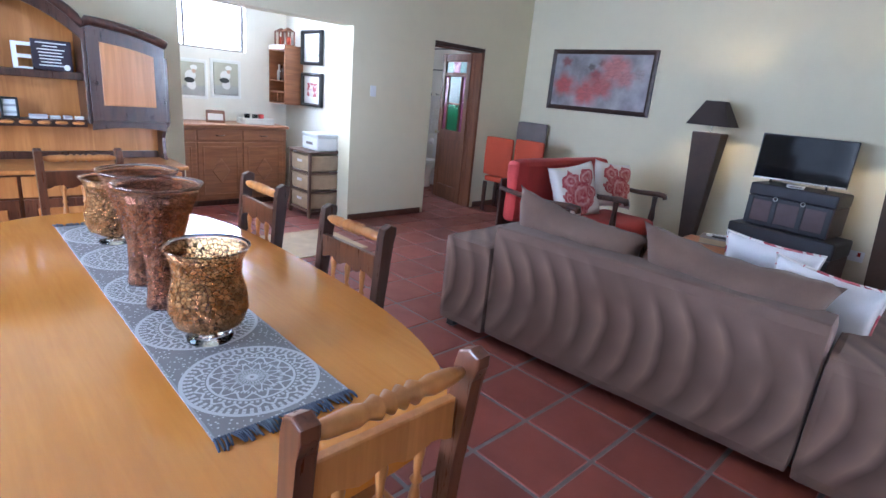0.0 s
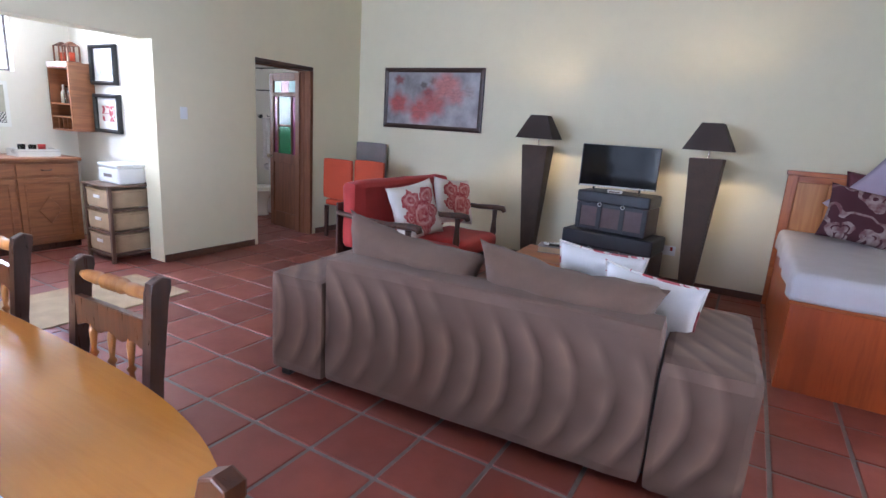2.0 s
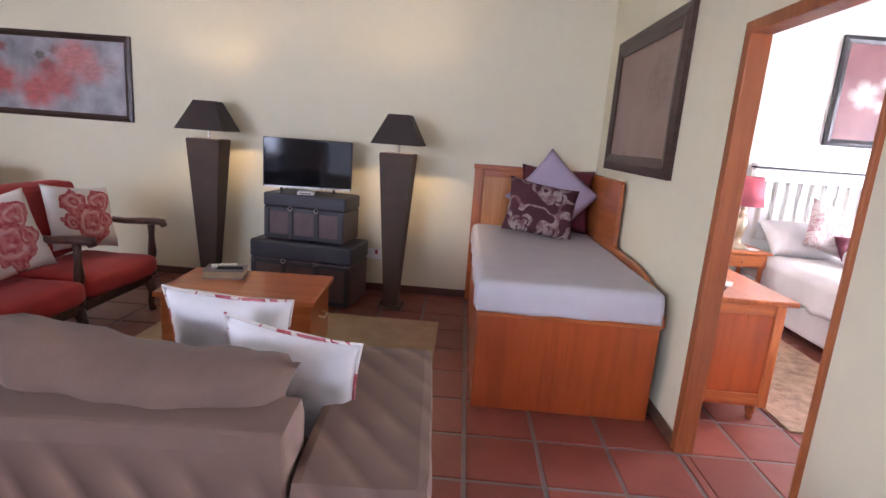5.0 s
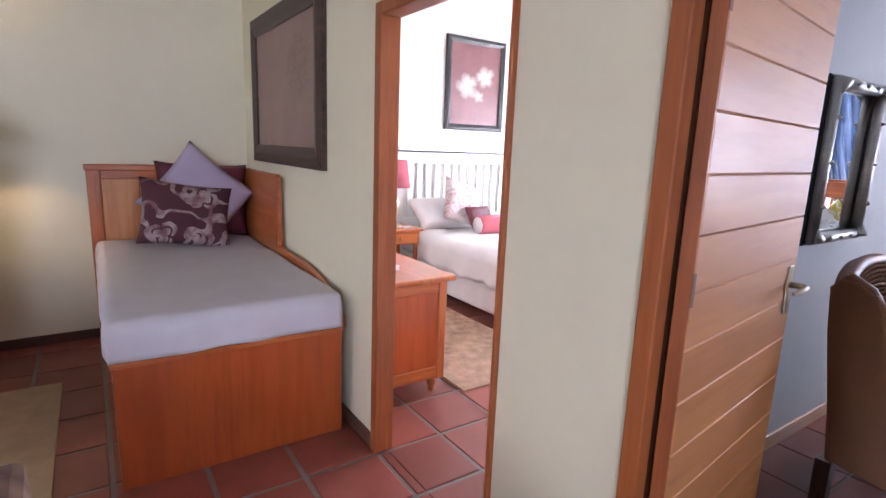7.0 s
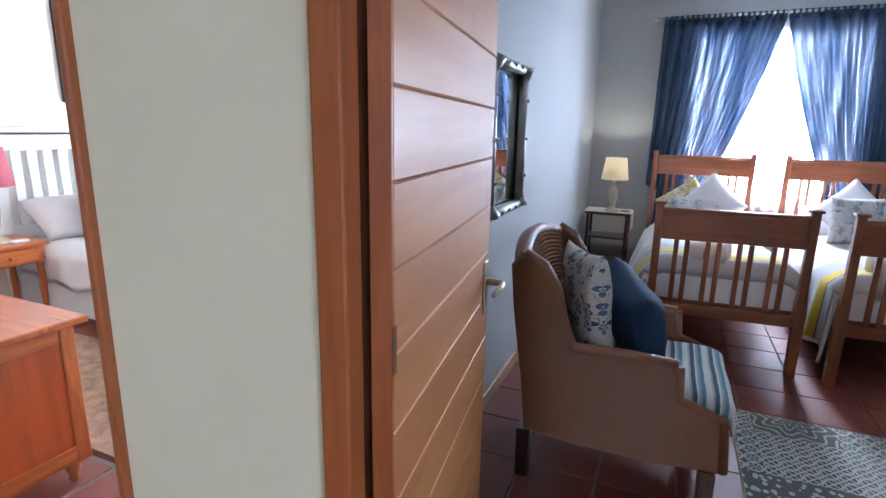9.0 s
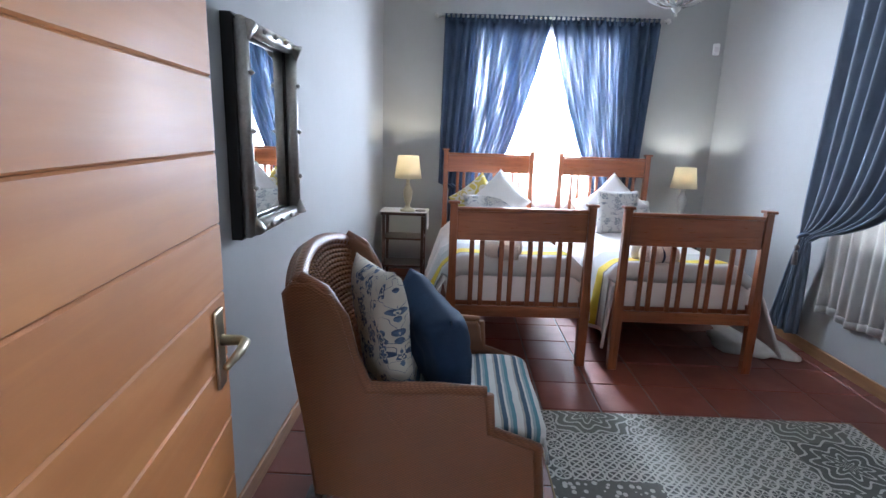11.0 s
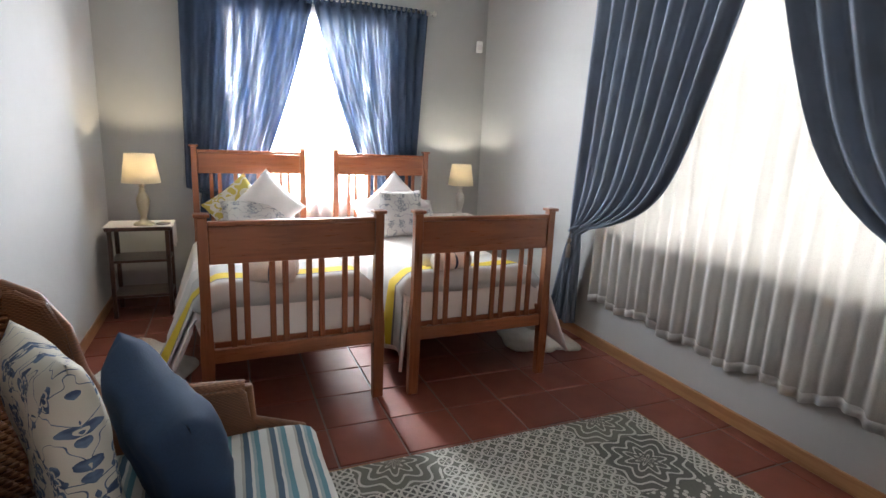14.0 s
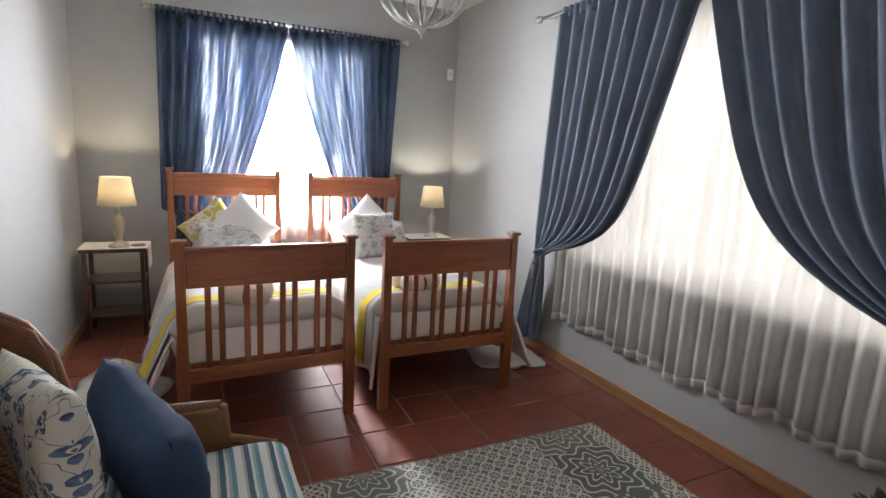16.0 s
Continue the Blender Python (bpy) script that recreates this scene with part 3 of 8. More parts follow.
def throw_mat():
    """Grey throw with a mustard band, running along the bed."""
    n = Nodes("grey_mustard_throw")
    x, y, z = n.xyz(n.coords(shift=False))
    w = n.noise(n.coords(), 300, 2)
    s = n.m("ADD", x, n.m("MULTIPLY", w, 0.006))
    col = n.mix(n.m("GREATER_THAN", s, -0.735), (0.42, 0.42, 0.41), (0.13, 0.13, 0.13))
    col = n.mix(n.m("GREATER_THAN", s, -0.715), col, (0.58, 0.43, 0.02))
    col = n.mix(n.m("GREATER_THAN", s, -0.60), col, (0.40, 0.40, 0.39))
    col = n.mix(n.m("GREATER_THAN", s, -0.35), col, (0.56, 0.55, 0.53))
    n.bump(w, 0.5, 0.002)
    return n.done(col, 0.95)


THROW = throw_mat()


def stained(name, c):
    n = Nodes(name)
    p = n.coords()
    e = n.voro(p, 60)
    n.bump(e, 0.4, 0.002)
    return n.done(n.mix(n.ramp(e, 0.1, 0.6), tint(c, 0.7), c), 0.15, 0.0, Transmission_Weight=0.6, Emission_Color=c, Emission_Strength=0.0)


ST_GREEN, ST_PINK, ST_PALE = stained("green_stained_glass", (0.06, 0.42, 0.18)), stained("pink_stained_glass", (0.62, 0.16, 0.36)), stained("pale_stained_glass", (0.40, 0.62, 0.60))


# ---- mesh helpers ----
def link_mesh(name, bm, material, smooth=False):
    bmesh.ops.recalc_face_normals(bm, faces=bm.faces)
    me = bpy.data.meshes.new(name)
    bm.to_mesh(me)
    bm.free()
    me.materials.append(material)
    if smooth:
        me.polygons.foreach_set("use_smooth", [True] * len(me.polygons))
        me.update()
    return new(name, me)


def part(name, bm, material, parent, label="", smooth=False, at=None):
    ob = link_mesh(name, bm, material, smooth)
    ob.parent = parent
    if at is not None:
        ob.matrix_basis = at
    return tagged(ob, label)


def thing(name, label, category, x, y, z=0.0, rz=0.0, group="", kind=""):
    e = new(name)
    e.matrix_basis = pose(x, y, z, 0, 0, rz)
    return tagged(e, label, category, group, kind)


def struct(name, bm, material, label, category, smooth=False):
    return tagged(link_mesh(name, bm, material, smooth), label, category, "", "structure")


def again(ob, at, parent=None):
    """One more part on the same mesh."""
    o = bpy.data.objects.new(ob.name.split(".")[0], ob.data)
    scene.collection.objects.link(o)
    o.parent = parent or ob.parent
    o.matrix_basis = at
    return o


def bx(x0, x1, y0, y1, z0, z1, bev=0.0, seg=2, bm=None):
    out = bm or bmesh.new()
    m = Matrix.LocRotScale(((x0 + x1) / 2, (y0 + y1) / 2, (z0 + z1) / 2), None, (abs(x1 - x0), abs(y1 - y0), abs(z1 - z0)))
    geo = bmesh.ops.create_cube(out, size=1.0, matrix=m)
    if bev:
        edges = list({e for v in geo["verts"] for e in v.link_edges})
        bmesh.ops.bevel(out, geom=edges, offset=bev, segments=seg, affect="EDGES", profile=0.5)
    return out


def prism(outline, d0, d1, axis="y", bev=0.0, seg=1):
    """A flat outline given depth along one axis."""
    bm = bmesh.new()

    def at(u, w, d):
        return {"x": (d, u, w), "y": (u, d, w), "z": (u, w, d)}[axis]
    a = [bm.verts.new(at(u, w, d0)) for u, w in outline]
    b = [bm.verts.new(at(u, w, d1)) for u, w in outline]
    bm.faces.new(a)
    bm.faces.new(b[::-1])
    n = len(outline)
    for i in range(n):
        bm.faces.new((a[i], a[(i + 1) % n], b[(i + 1) % n], b[i]))
    if bev:
        rim = [e for e in bm.edges if (e.verts[0] in a) == (e.verts[1] in a)]
        bmesh.ops.bevel(bm, geom=rim, offset=bev, segments=seg, affect="EDGES", profile=0.5)
    return bm


def lathe(profile, n=20, m=None, cap=True):
    bm = bmesh.new()
    rings = []
    for r, z in profile:
        rings.append([bm.verts.new((r * math.cos(2 * math.pi * i / n), r * math.sin(2 * math.pi * i / n), z)) for i in range(n)])
    for a, b in zip(rings, rings[1:]):
        for i in range(n):
            bm.faces.new((a[i], a[(i + 1) % n], b[(i + 1) % n], b[i]))
    if cap and profile[0][0] > 1e-5:
        bm.faces.new(rings[0][::-1])
    if cap and profile[-1][0] > 1e-5:
        bm.faces.new(rings[-1])
    bmesh.ops.remove_doubles(bm, verts=bm.verts, dist=1e-5)
    if m is not None:
        bm.transform(m)
    return bm


def tube(pts, r, n=8, closed=False, bm=None, squash=1.0):
    """A round bar along points; r: one radius or one for each point."""
    out = bm or bmesh.new()
    pts = [Vector(p) for p in pts]
    rs = r if isinstance(r, (list, tuple)) else [r] * len(pts)
    rings = []
    k = len(pts)
    side = None
    for i, p in enumerate(pts):
        d = (pts[(i + 1) % k] - pts[i - 1]) if closed else (pts[min(i + 1, k - 1)] - pts[max(i - 1, 0)])
        d.normalize()
        if side is None:
            ref = Vector((0, 0, 1)) if abs(d.z) < 0.9 else Vector((1, 0, 0))
            side = d.cross(ref).normalized()
        side = (side - d * side.dot(d)).normalized()
        up = side.cross(d)
        rings.append([out.verts.new(p + rs[i] * (math.cos(2 * math.pi * j / n) * side + squash * math.sin(2 * math.pi * j / n) * up)) for j in range(n)])
    pairs = list(zip(rings, rings[1:])) + ([(rings[-1], rings[0])] if closed else [])
    for a, b in pairs:
        for j in range(n):
            out.faces.new((a[j], a[(j + 1) % n], b[(j + 1) % n], b[j]))
    if not closed:
        out.faces.new(rings[0][::-1])
        out.faces.new(rings[-1])
    return out


def sheet(fn, nu, nv, thick=0.004, bm=None):
    """A cloth surface fn(u, v) with thickness along its rough normal."""
    out = bm or bmesh.new()
    g = [[Vector(fn(i / nu, j / nv)) for j in range(nv + 1)] for i in range(nu + 1)]
    top, low = [], []
    for i in range(nu + 1):
        ra, rb = [], []
        for j in range(nv + 1):
            du = g[min(i + 1, nu)][j] - g[max(i - 1, 0)][j]
            dv = g[i][min(j + 1, nv)] - g[i][max(j - 1, 0)]
            nn = du.cross(dv)
            nn = nn.normalized() if nn.length > 1e-9 else Vector((0, 0, 1))
            ra.append(out.verts.new(g[i][j] + nn * thick / 2))
            rb.append(out.verts.new(g[i][j] - nn * thick / 2))
        top.append(ra)
        low.append(rb)
    for i in range(nu):
        for j in range(nv):
            out.faces.new((top[i][j], top[i + 1][j], top[i + 1][j + 1], top[i][j + 1]))
            out.faces.new((low[i][j], low[i][j + 1], low[i + 1][j + 1], low[i + 1][j]))
    for i in range(nu):
        out.faces.new((top[i][0], low[i][0], low[i + 1][0], top[i + 1][0]))
        out.faces.new((top[i][nv], top[i + 1][nv], low[i + 1][nv], low[i][nv]))
    for j in range(nv):
        out.faces.new((top[0][j], top[0][j + 1], low[0][j + 1], low[0][j]))
        out.faces.new((top[nu][j], low[nu][j], low[nu][j + 1], top[nu][j + 1]))
    return out


def pillow(w, h, t, pinch=0.10, seed=0, n=18, sharp=0.42):
    """A stuffed cushion in the xz plane, thick along y, with pulled-out corners."""
    bm = bmesh.new()
    off = Vector((seed * 3.7, seed * 1.3, 0))
    for side in (1, -1):
        g = []
        for i in range(n + 1):
            row = []
            for j in range(n + 1):
                u, v = 2 * i / n - 1, 2 * j / n - 1
                x = w / 2 * u * (1 - pinch * (1 - v * v) * abs(u))
                z = h / 2 * v * (1 - pinch * (1 - u * u) * abs(v))
                y = side * t / 2 * max(0.0, (1 - u ** 4) * (1 - v ** 4)) ** sharp
                k = noise.noise(Vector((u * 1.4, v * 1.4, side)) + off) * t * 0.14 + noise.noise(Vector((u * 4, v * 4, side)) + off) * t * 0.05
                row.append(bm.verts.new((x, y + k * (1 - max(abs(u), abs(v)) ** 6), z)))
            g.append(row)
        for i in range(n):
            for j in range(n):
                bm.faces.new((g[i][j], g[i + 1][j], g[i + 1][j + 1], g[i][j + 1]))
    bmesh.ops.remove_doubles(bm, verts=bm.verts, dist=1e-4)
    return bm


def soft_box(x0, x1, y0, y1, z0, z1, r=0.05, wob=0.006, cuts=10, seed=0):
    """An upholstered block: rounded, with slightly uneven faces."""
    bm = bx(x0, x1, y0, y1, z0, z1)
    bmesh.ops.subdivide_edges(bm, edges=bm.edges[:], cuts=cuts, use_grid_fill=True)
    c = Vector(((x0 + x1) / 2, (y0 + y1) / 2, (z0 + z1) / 2))
    h = Vector((abs(x1 - x0) / 2, abs(y1 - y0) / 2, abs(z1 - z0) / 2))
    for v in bm.verts:
        p = v.co - c
        q = Vector([max(-(h[i] - r), min(h[i] - r, p[i])) for i in range(3)])
        d = p - q
        if d.length > 1e-6:
            p = q + d.normalized() * r
        s = v.co * 5.0 + Vector((seed * 5.1, 0, seed))
        v.co = c + p + wob * Vector((noise.noise(s), noise.noise(s + Vector((9, 0, 0))), noise.noise(s + Vector((0, 9, 0)))))
    return bm


def frame_bm(w, h, border, depth, bev=0.006):
    """A mitred picture frame in the xz plane; front towards -y."""
    bm = bmesh.new()
    out = [(-w / 2, -h / 2), (w / 2, -h / 2), (w / 2, h / 2), (-w / 2, h / 2)]
    inn = [(-w / 2 + border, -h / 2 + border), (w / 2 - border, -h / 2 + border), (w / 2 - border, h / 2 - border), (-w / 2 + border, h / 2 - border)]
    mid = [((a + c) / 2, (b + d) / 2) for (a, b), (c, d) in zip(out, inn)]
    loops = []
    for ring, y in ((out, 0), (out, -depth * 0.75), (mid, -depth), (inn, -depth * 0.7), (inn, 0)):
        loops.append([bm.verts.new((u, y, z)) for u, z in ring])
    for a, b in zip(loops, loops[1:] + loops[:1]):
        for i in range(4):
            bm.faces.new((a[i], a[(i + 1) % 4], b[(i + 1) % 4], b[i]))
    return bm


def picture(name, label, w, h, border, depth, frame_mat, art_mat, x, y, z, rz, mat_border=0.0, category="picture", glazed=False):
    e = thing(name, label, category, x, y, z, rz)
    part("frame", frame_bm(w, h, border, depth), frame_mat, e)
    iw, ih = w - 2 * border, h - 2 * border
    if mat_border:
        part("mount", bx(-iw / 2, iw / 2, -0.010, -0.003, -ih / 2, ih / 2), WHITEP, e, "white card mount")
        iw, ih = iw - 2 * mat_border, ih - 2 * mat_border
    part("canvas", bx(-iw / 2, iw / 2, -0.015, -0.0025 if not mat_border else -0.0115, -ih / 2, ih / 2), art_mat, e)
    return e


# ---- the large structure ----
def wall_bm(axis, at0, at1, lo, hi, z1, openings):
    """A wall across [at0, at1] with thickness, from lo to hi, with openings (a, b, za, zb)."""
    bm = bmesh.new()

    def piece(a, b, za, zb):
        if b - a < 1e-4 or zb - za < 1e-4:
            return
        if axis == "x":
            bx(at0, at1, a, b, za, zb, bm=bm)
        else:
            bx(a, b, at0, at1, za, zb, bm=bm)
    cur = lo
    for a, b, za, zb in sorted(openings):
        piece(cur, a, 0, z1)
        piece(a, b, 0, za)
        piece(a, b, zb, z1)
        cur = b
    piece(cur, hi, 0, z1)
    return bm


XW, YN, XE, YS, HC = -4.17, 6.83, 2.0, -1.5, 3.3
XB, YB, HB = 7.5, 3.45, 3.05
struct("wall_west", wall_bm("x", XW - 0.22, XW, YS, YN, HC, [(2.26, 3.95, 0, 2.055), (5.08, 5.95, 0, 2.06)]), CREAM, "cream plastered wall with a kitchen opening and a doorway", "wall")
struct("wall_north", wall_bm("y", YN, YN + 0.2, XW - 0.22, XE, HC, []), CREAM, "cream plastered wall behind the television", "wall")
struct("wall_east", wall_bm("x", XE, XE + 0.05, YS, YN + 0.2, HC, [(2.16, 3.08, 0, 2.07), (3.583, 4.475, 0, 2.07)]), CREAM, "cream plastered wall with two bedroom doorways", "wall")
# Unseen south wall; its openings are assumed to let daylight in.
struct("wall_south", wall_bm("y", YS - 0.2, YS, XW - 0.22, XE + 0.05, HC, [(-3.3, -0.7, 0.85, 2.35), (0.35, 1.85, 0, 2.25)]), CREAM, "unseen cream plastered wall with an assumed window and patio doorway", "wall")
struct("ceiling_living", bx(XW - 0.22, XE + 0.05, YS - 0.2, YN + 0.2, HC, HC + 0.12), CEIL, "plain off-white living room ceiling", "ceiling")
# grey bedroom: thin grey lining on the shared wall, then its own walls
struct("wall_grey_west", wall_bm("x", XE + 0.052, XE + 0.07, 0.0, YB, HB, [(2.16, 3.08, 0, 2.07)]), GREYW, "grey painted bedroom wall beside the door", "wall")
struct("wall_grey_north", wall_bm("y", YB, YB + 0.08, XE + 0.052, XB + 0.2, HB, []), GREYW, "grey painted bedroom wall with a mirror", "wall")
struct("wall_grey_east", wall_bm("x", XB, XB + 0.2, -0.25, YB, HB, [(1.05, 2.5, 0.95, 2.45)]), GREYW, "grey painted bedroom wall behind the beds", "wall")
struct("wall_grey_south", wall_bm("y", -0.25, 0.0, XE + 0.052, XB, HB, [(3.0, 5.48, 0.865, 2.45)]), GREYW, "grey painted bedroom wall with a wide window", "wall")
struct("ceiling_bedroom", bx(XE + 0.052, XB + 0.2, -0.25, YB + 0.08, HB, HB + 0.1), CEIL, "plain off-white bedroom ceiling", "ceiling")
# cream bedroom seen through its doorway
struct("wall_cream_south", wall_bm("y", YB + 0.081, YB + 0.12, XE + 0.052, 6.6, 2.8, []), WHITEW, "cream bedroom side wall", "wall")
struct("wall_cream_north", wall_bm("y", 7.53, 7.7, XE + 0.052, 6.6, 2.8, []), WHITEW, "cream bedroom wall behind the bed", "wall")
struct("wall_cream_east", wall_bm("x", 6.4, 6.6, YB + 0.12, 7.53, 2.8, [(5.0, 6.6, 0.9, 2.2)]), WHITEW, "cream bedroom wall with a window", "wall")
struct("wall_cream_west", wall_bm("x", XE + 0.052, XE + 0.07, YB + 0.12, 7.53, 2.8, [(3.583, 4.475, 0, 2.07)]), WHITEW, "cream bedroom wall beside the doorway", "wall")
struct("ceiling_cream_room", bx(XE + 0.052, 6.6, YB + 0.09, 7.7, 2.8, 2.9), CEIL, "plain off-white ceiling of the cream bedroom", "ceiling")
# kitchen and bathroom
struct("wall_kitchen_north", wall_bm("y", 4.07, 4.2, -6.05, XW - 0.222, 2.6, []), WHITEW, "off-white kitchen wall with framed prints", "wall")
struct("wall_kitchen_west", wall_bm("x", -6.05, -5.85, 0.6, 4.07, 2.6, [(2.2, 3.55, 1.72, 2.5)]), WHITEW, "off-white kitchen wall with a high window", "wall")
struct("wall_kitchen_south", wall_bm("y", 0.5, 0.6, -6.05, XW - 0.222, 2.6, []), WHITEW, "off-white kitchen end wall", "wall")
struct("ceiling_kitchen", bx(-6.05, XW - 0.222, 0.5, 4.2, 2.6, 2.7), CEIL, "plain off-white kitchen ceiling", "ceiling")
# The window opening in this wall is made up to admit the bathroom fill.
struct("wall_bathroom_west", wall_bm("x", -7.05, -6.85, 4.2, 7.1, 2.6, [(5.0, 5.9, 1.3, 2.2)]), WHITEW, "off-white bathroom wall with an added, unseen window", "wall")
struct("wall_bathroom_north", wall_bm("y", 7.0, 7.1, -6.85, XW - 0.222, 2.6, []), WHITEW, "off-white bathroom wall behind the toilet", "wall")
struct("wall_bathroom_south", wall_bm("y", 4.202, 4.3, -6.85, XW - 0.222, 2.6, []), WHITEW, "off-white bathroom wall", "wall")
struct("ceiling_bathroom", bx(-7.05, XW - 0.222, 4.2, 7.1, 2.6, 2.7), CEIL, "plain off-white bathroom ceiling", "ceiling")
FLOOR = struct("floor", bx(-7.05, XB + 0.2, -1.7, 7.7, -0.15, -0.006), GROUT, "grey grouted floor laid with terracotta tiles", "floor")
struct("ground", bx(-900, 900, -900, 900, -0.5, -0.25), STONE, "dry sunlit ground outside the house", "ground")


def skirting(name, x0, x1, y0, y1, h, material):
    return struct(name, bx(x0, x1, y0, y1, 0.0, h, 0.004, 1), material, "narrow wooden skirting board", "baseboard")


skirting("baseboard_west", XW, XW + 0.015, 3.955, 5.03, 0.07, SKIRT_D)
skirting("baseboard_west_end", XW, XW + 0.015, 6.0, YN - 0.016, 0.07, SKIRT_D)
skirting("baseboard_north", XW + 0.016, XE - 0.001, YN - 0.015, YN, 0.07, SKIRT_D)
skirting("baseboard_east", XE - 0.015, XE, 4.487, YN - 0.016, 0.075, SKIRT_D)
skirting("baseboard_grey_south", XE + 0.072, XB - 0.001, 0.0, 0.016, 0.085, SKIRT)
skirting("baseboard_grey_north", 3.0, XB - 0.001, YB - 0.016, YB, 0.085, SKIRT)


# ---- doors ----
def door_lining(name, label, y0, y1, x0, x1, h, w, material, rebate=0.0, slim=0.0):
    """Jambs and head of a doorway in a wall that runs along y."""
    e = thing(name, label, "door frame", (x0 + x1) / 2, y0, 0, 0, "", "structure")
    d = (x1 - x0) / 2
    j = part("jamb", bx(-d, d, 0, slim or w, 0, h, 0.006, 2), material, e)
    if rebate:
        k = y1 - y0
        part("jamb", bx(-d, -d + rebate, k - w, k, 0, h, 0.005, 2), material, e)
        # Darker wood puts the hinge gap's shade into the rebate's colour.
        part("rebate", bx(-d + rebate + 0.001, d, k - w + 0.028, k, 0, h, 0.003, 1), DOORD, e, "rebate coloured dark for the shaded hinge gap")
        # Added dark strip that blocks light leaking through the gap.
        part("door_stop", bx(d - 0.016, d - 0.001, k - w + 0.006, k - w + 0.0275, 0, h - w, 0.002, 1), DOORD, e, "added dark strip that keeps light out of the hinge gap")
    elif slim:
        part("jamb", bx(-d, d, y1 - y0 - w, y1 - y0, 0, h, 0.006, 2), material, e)
    else:
        again(j, pose(0, (y1 - y0) - w, 0))
    part("head", bx(-d, d, (slim or w) + 0.001, (y1 - y0) - w - 0.001, h - w, h, 0.006, 2), material, e)
    return e


door_lining("door_1", "red-brown varnished wooden door frame of the cream bedroom", 3.582, 4.485, XE - 0.02, XE + 0.078, 2.075, 0.055, JAMB, 0.0, 0.018)
door_lining("door_2", "red-brown varnished wooden door frame of the grey bedroom", 2.10, 3.0795, XE - 0.02, XE + 0.078, 2.075, 0.0525, JAMB, 0.044)
door_lining("door_3", "dark brown wooden bathroom door frame", 5.081, 5.949, XW - 0.21, XW - 0.10, 2.058, 0.05, DOORD)
struct("door_lintel", bx(XW - 0.099, XW + 0.006, 5.082, 5.948, 2.015, 2.059, 0.004, 1), BROWNF, "dark brown timber lintel over the bathroom doorway", "lintel")
struct("door_trim", bx(XW - 0.099, XW + 0.006, 5.90, 5.949, 0.0, 2.014, 0.004, 1), DOORD, "dark brown timber trim of the bathroom doorway", "trim")


def lever_handle(parent, y_face, z, x):
    """Long plate and lever on the face y = y_face, towards -y."""
    part("handle_plate", bx(x - 0.022, x + 0.022, y_face - 0.008, y_face - 0.0005, z - 0.085, z + 0.075, 0.004, 2), BRASS, parent, "brass handle plate")
    lev = tube([(x, y_face - 0.006, z + 0.012), (x, y_face - 0.045, z + 0.012), (x - 0.01, y_face - 0.055, z + 0.012), (x - 0.05, y_face - 0.058, z + 0.012), (x - 0.115, y_face - 0.05, z + 0.008)], [0.011, 0.010, 0.010, 0.009, 0.006], 10)
    part("handle_lever", lev, BRASS, parent, "brass lever handle", True)


def plank_door():
    w, h = 0.80, 2.02
    e = thing("bedroom_door", "open varnished plank door with grooved horizontal boards", "door", 2.045, 3.008, 0.008, 7.6)
    st = part("stile", bx(0, 0.005, -0.0185, 0.018, 0, h, 0.001, 1), JAMB, e, "darker hinge edge")
    n, z0 = 14, 0.073
    ph = 0.137
    first = None
    for i in range(n):
        at = pose(0.0, 0, z0 + i * ph)
        if first is None:
            bm = bx(0.0055, w, -0.019, 0.018, 0.0004, ph - 0.0004, 0.0035, 1)
            first = part("plank", bm, DOORW, e, at=at)
        else:
            again(first, at)
    part("bottom_rail", bx(0.0055, w, -0.019, 0.018, 0, z0 - 0.002, 0.004, 1), DOORW, e)
    part("top_rail", bx(0.0055, w, -0.019, 0.018, z0 + n * ph + 0.002, h, 0.004, 1), DOORW, e)
    hg = part("hinge", bx(-0.003, 0.012, -0.0215, -0.0202, -0.04, 0.04), DOORD, e, "dark steel hinge", at=pose(0, 0, 0.26))
    again(hg, pose(0, 0, 1.18))
    again(hg, pose(0, 0, 1.82))
    lever_handle(e, -0.019, 1.075, 0.74)
    return e


plank_door()


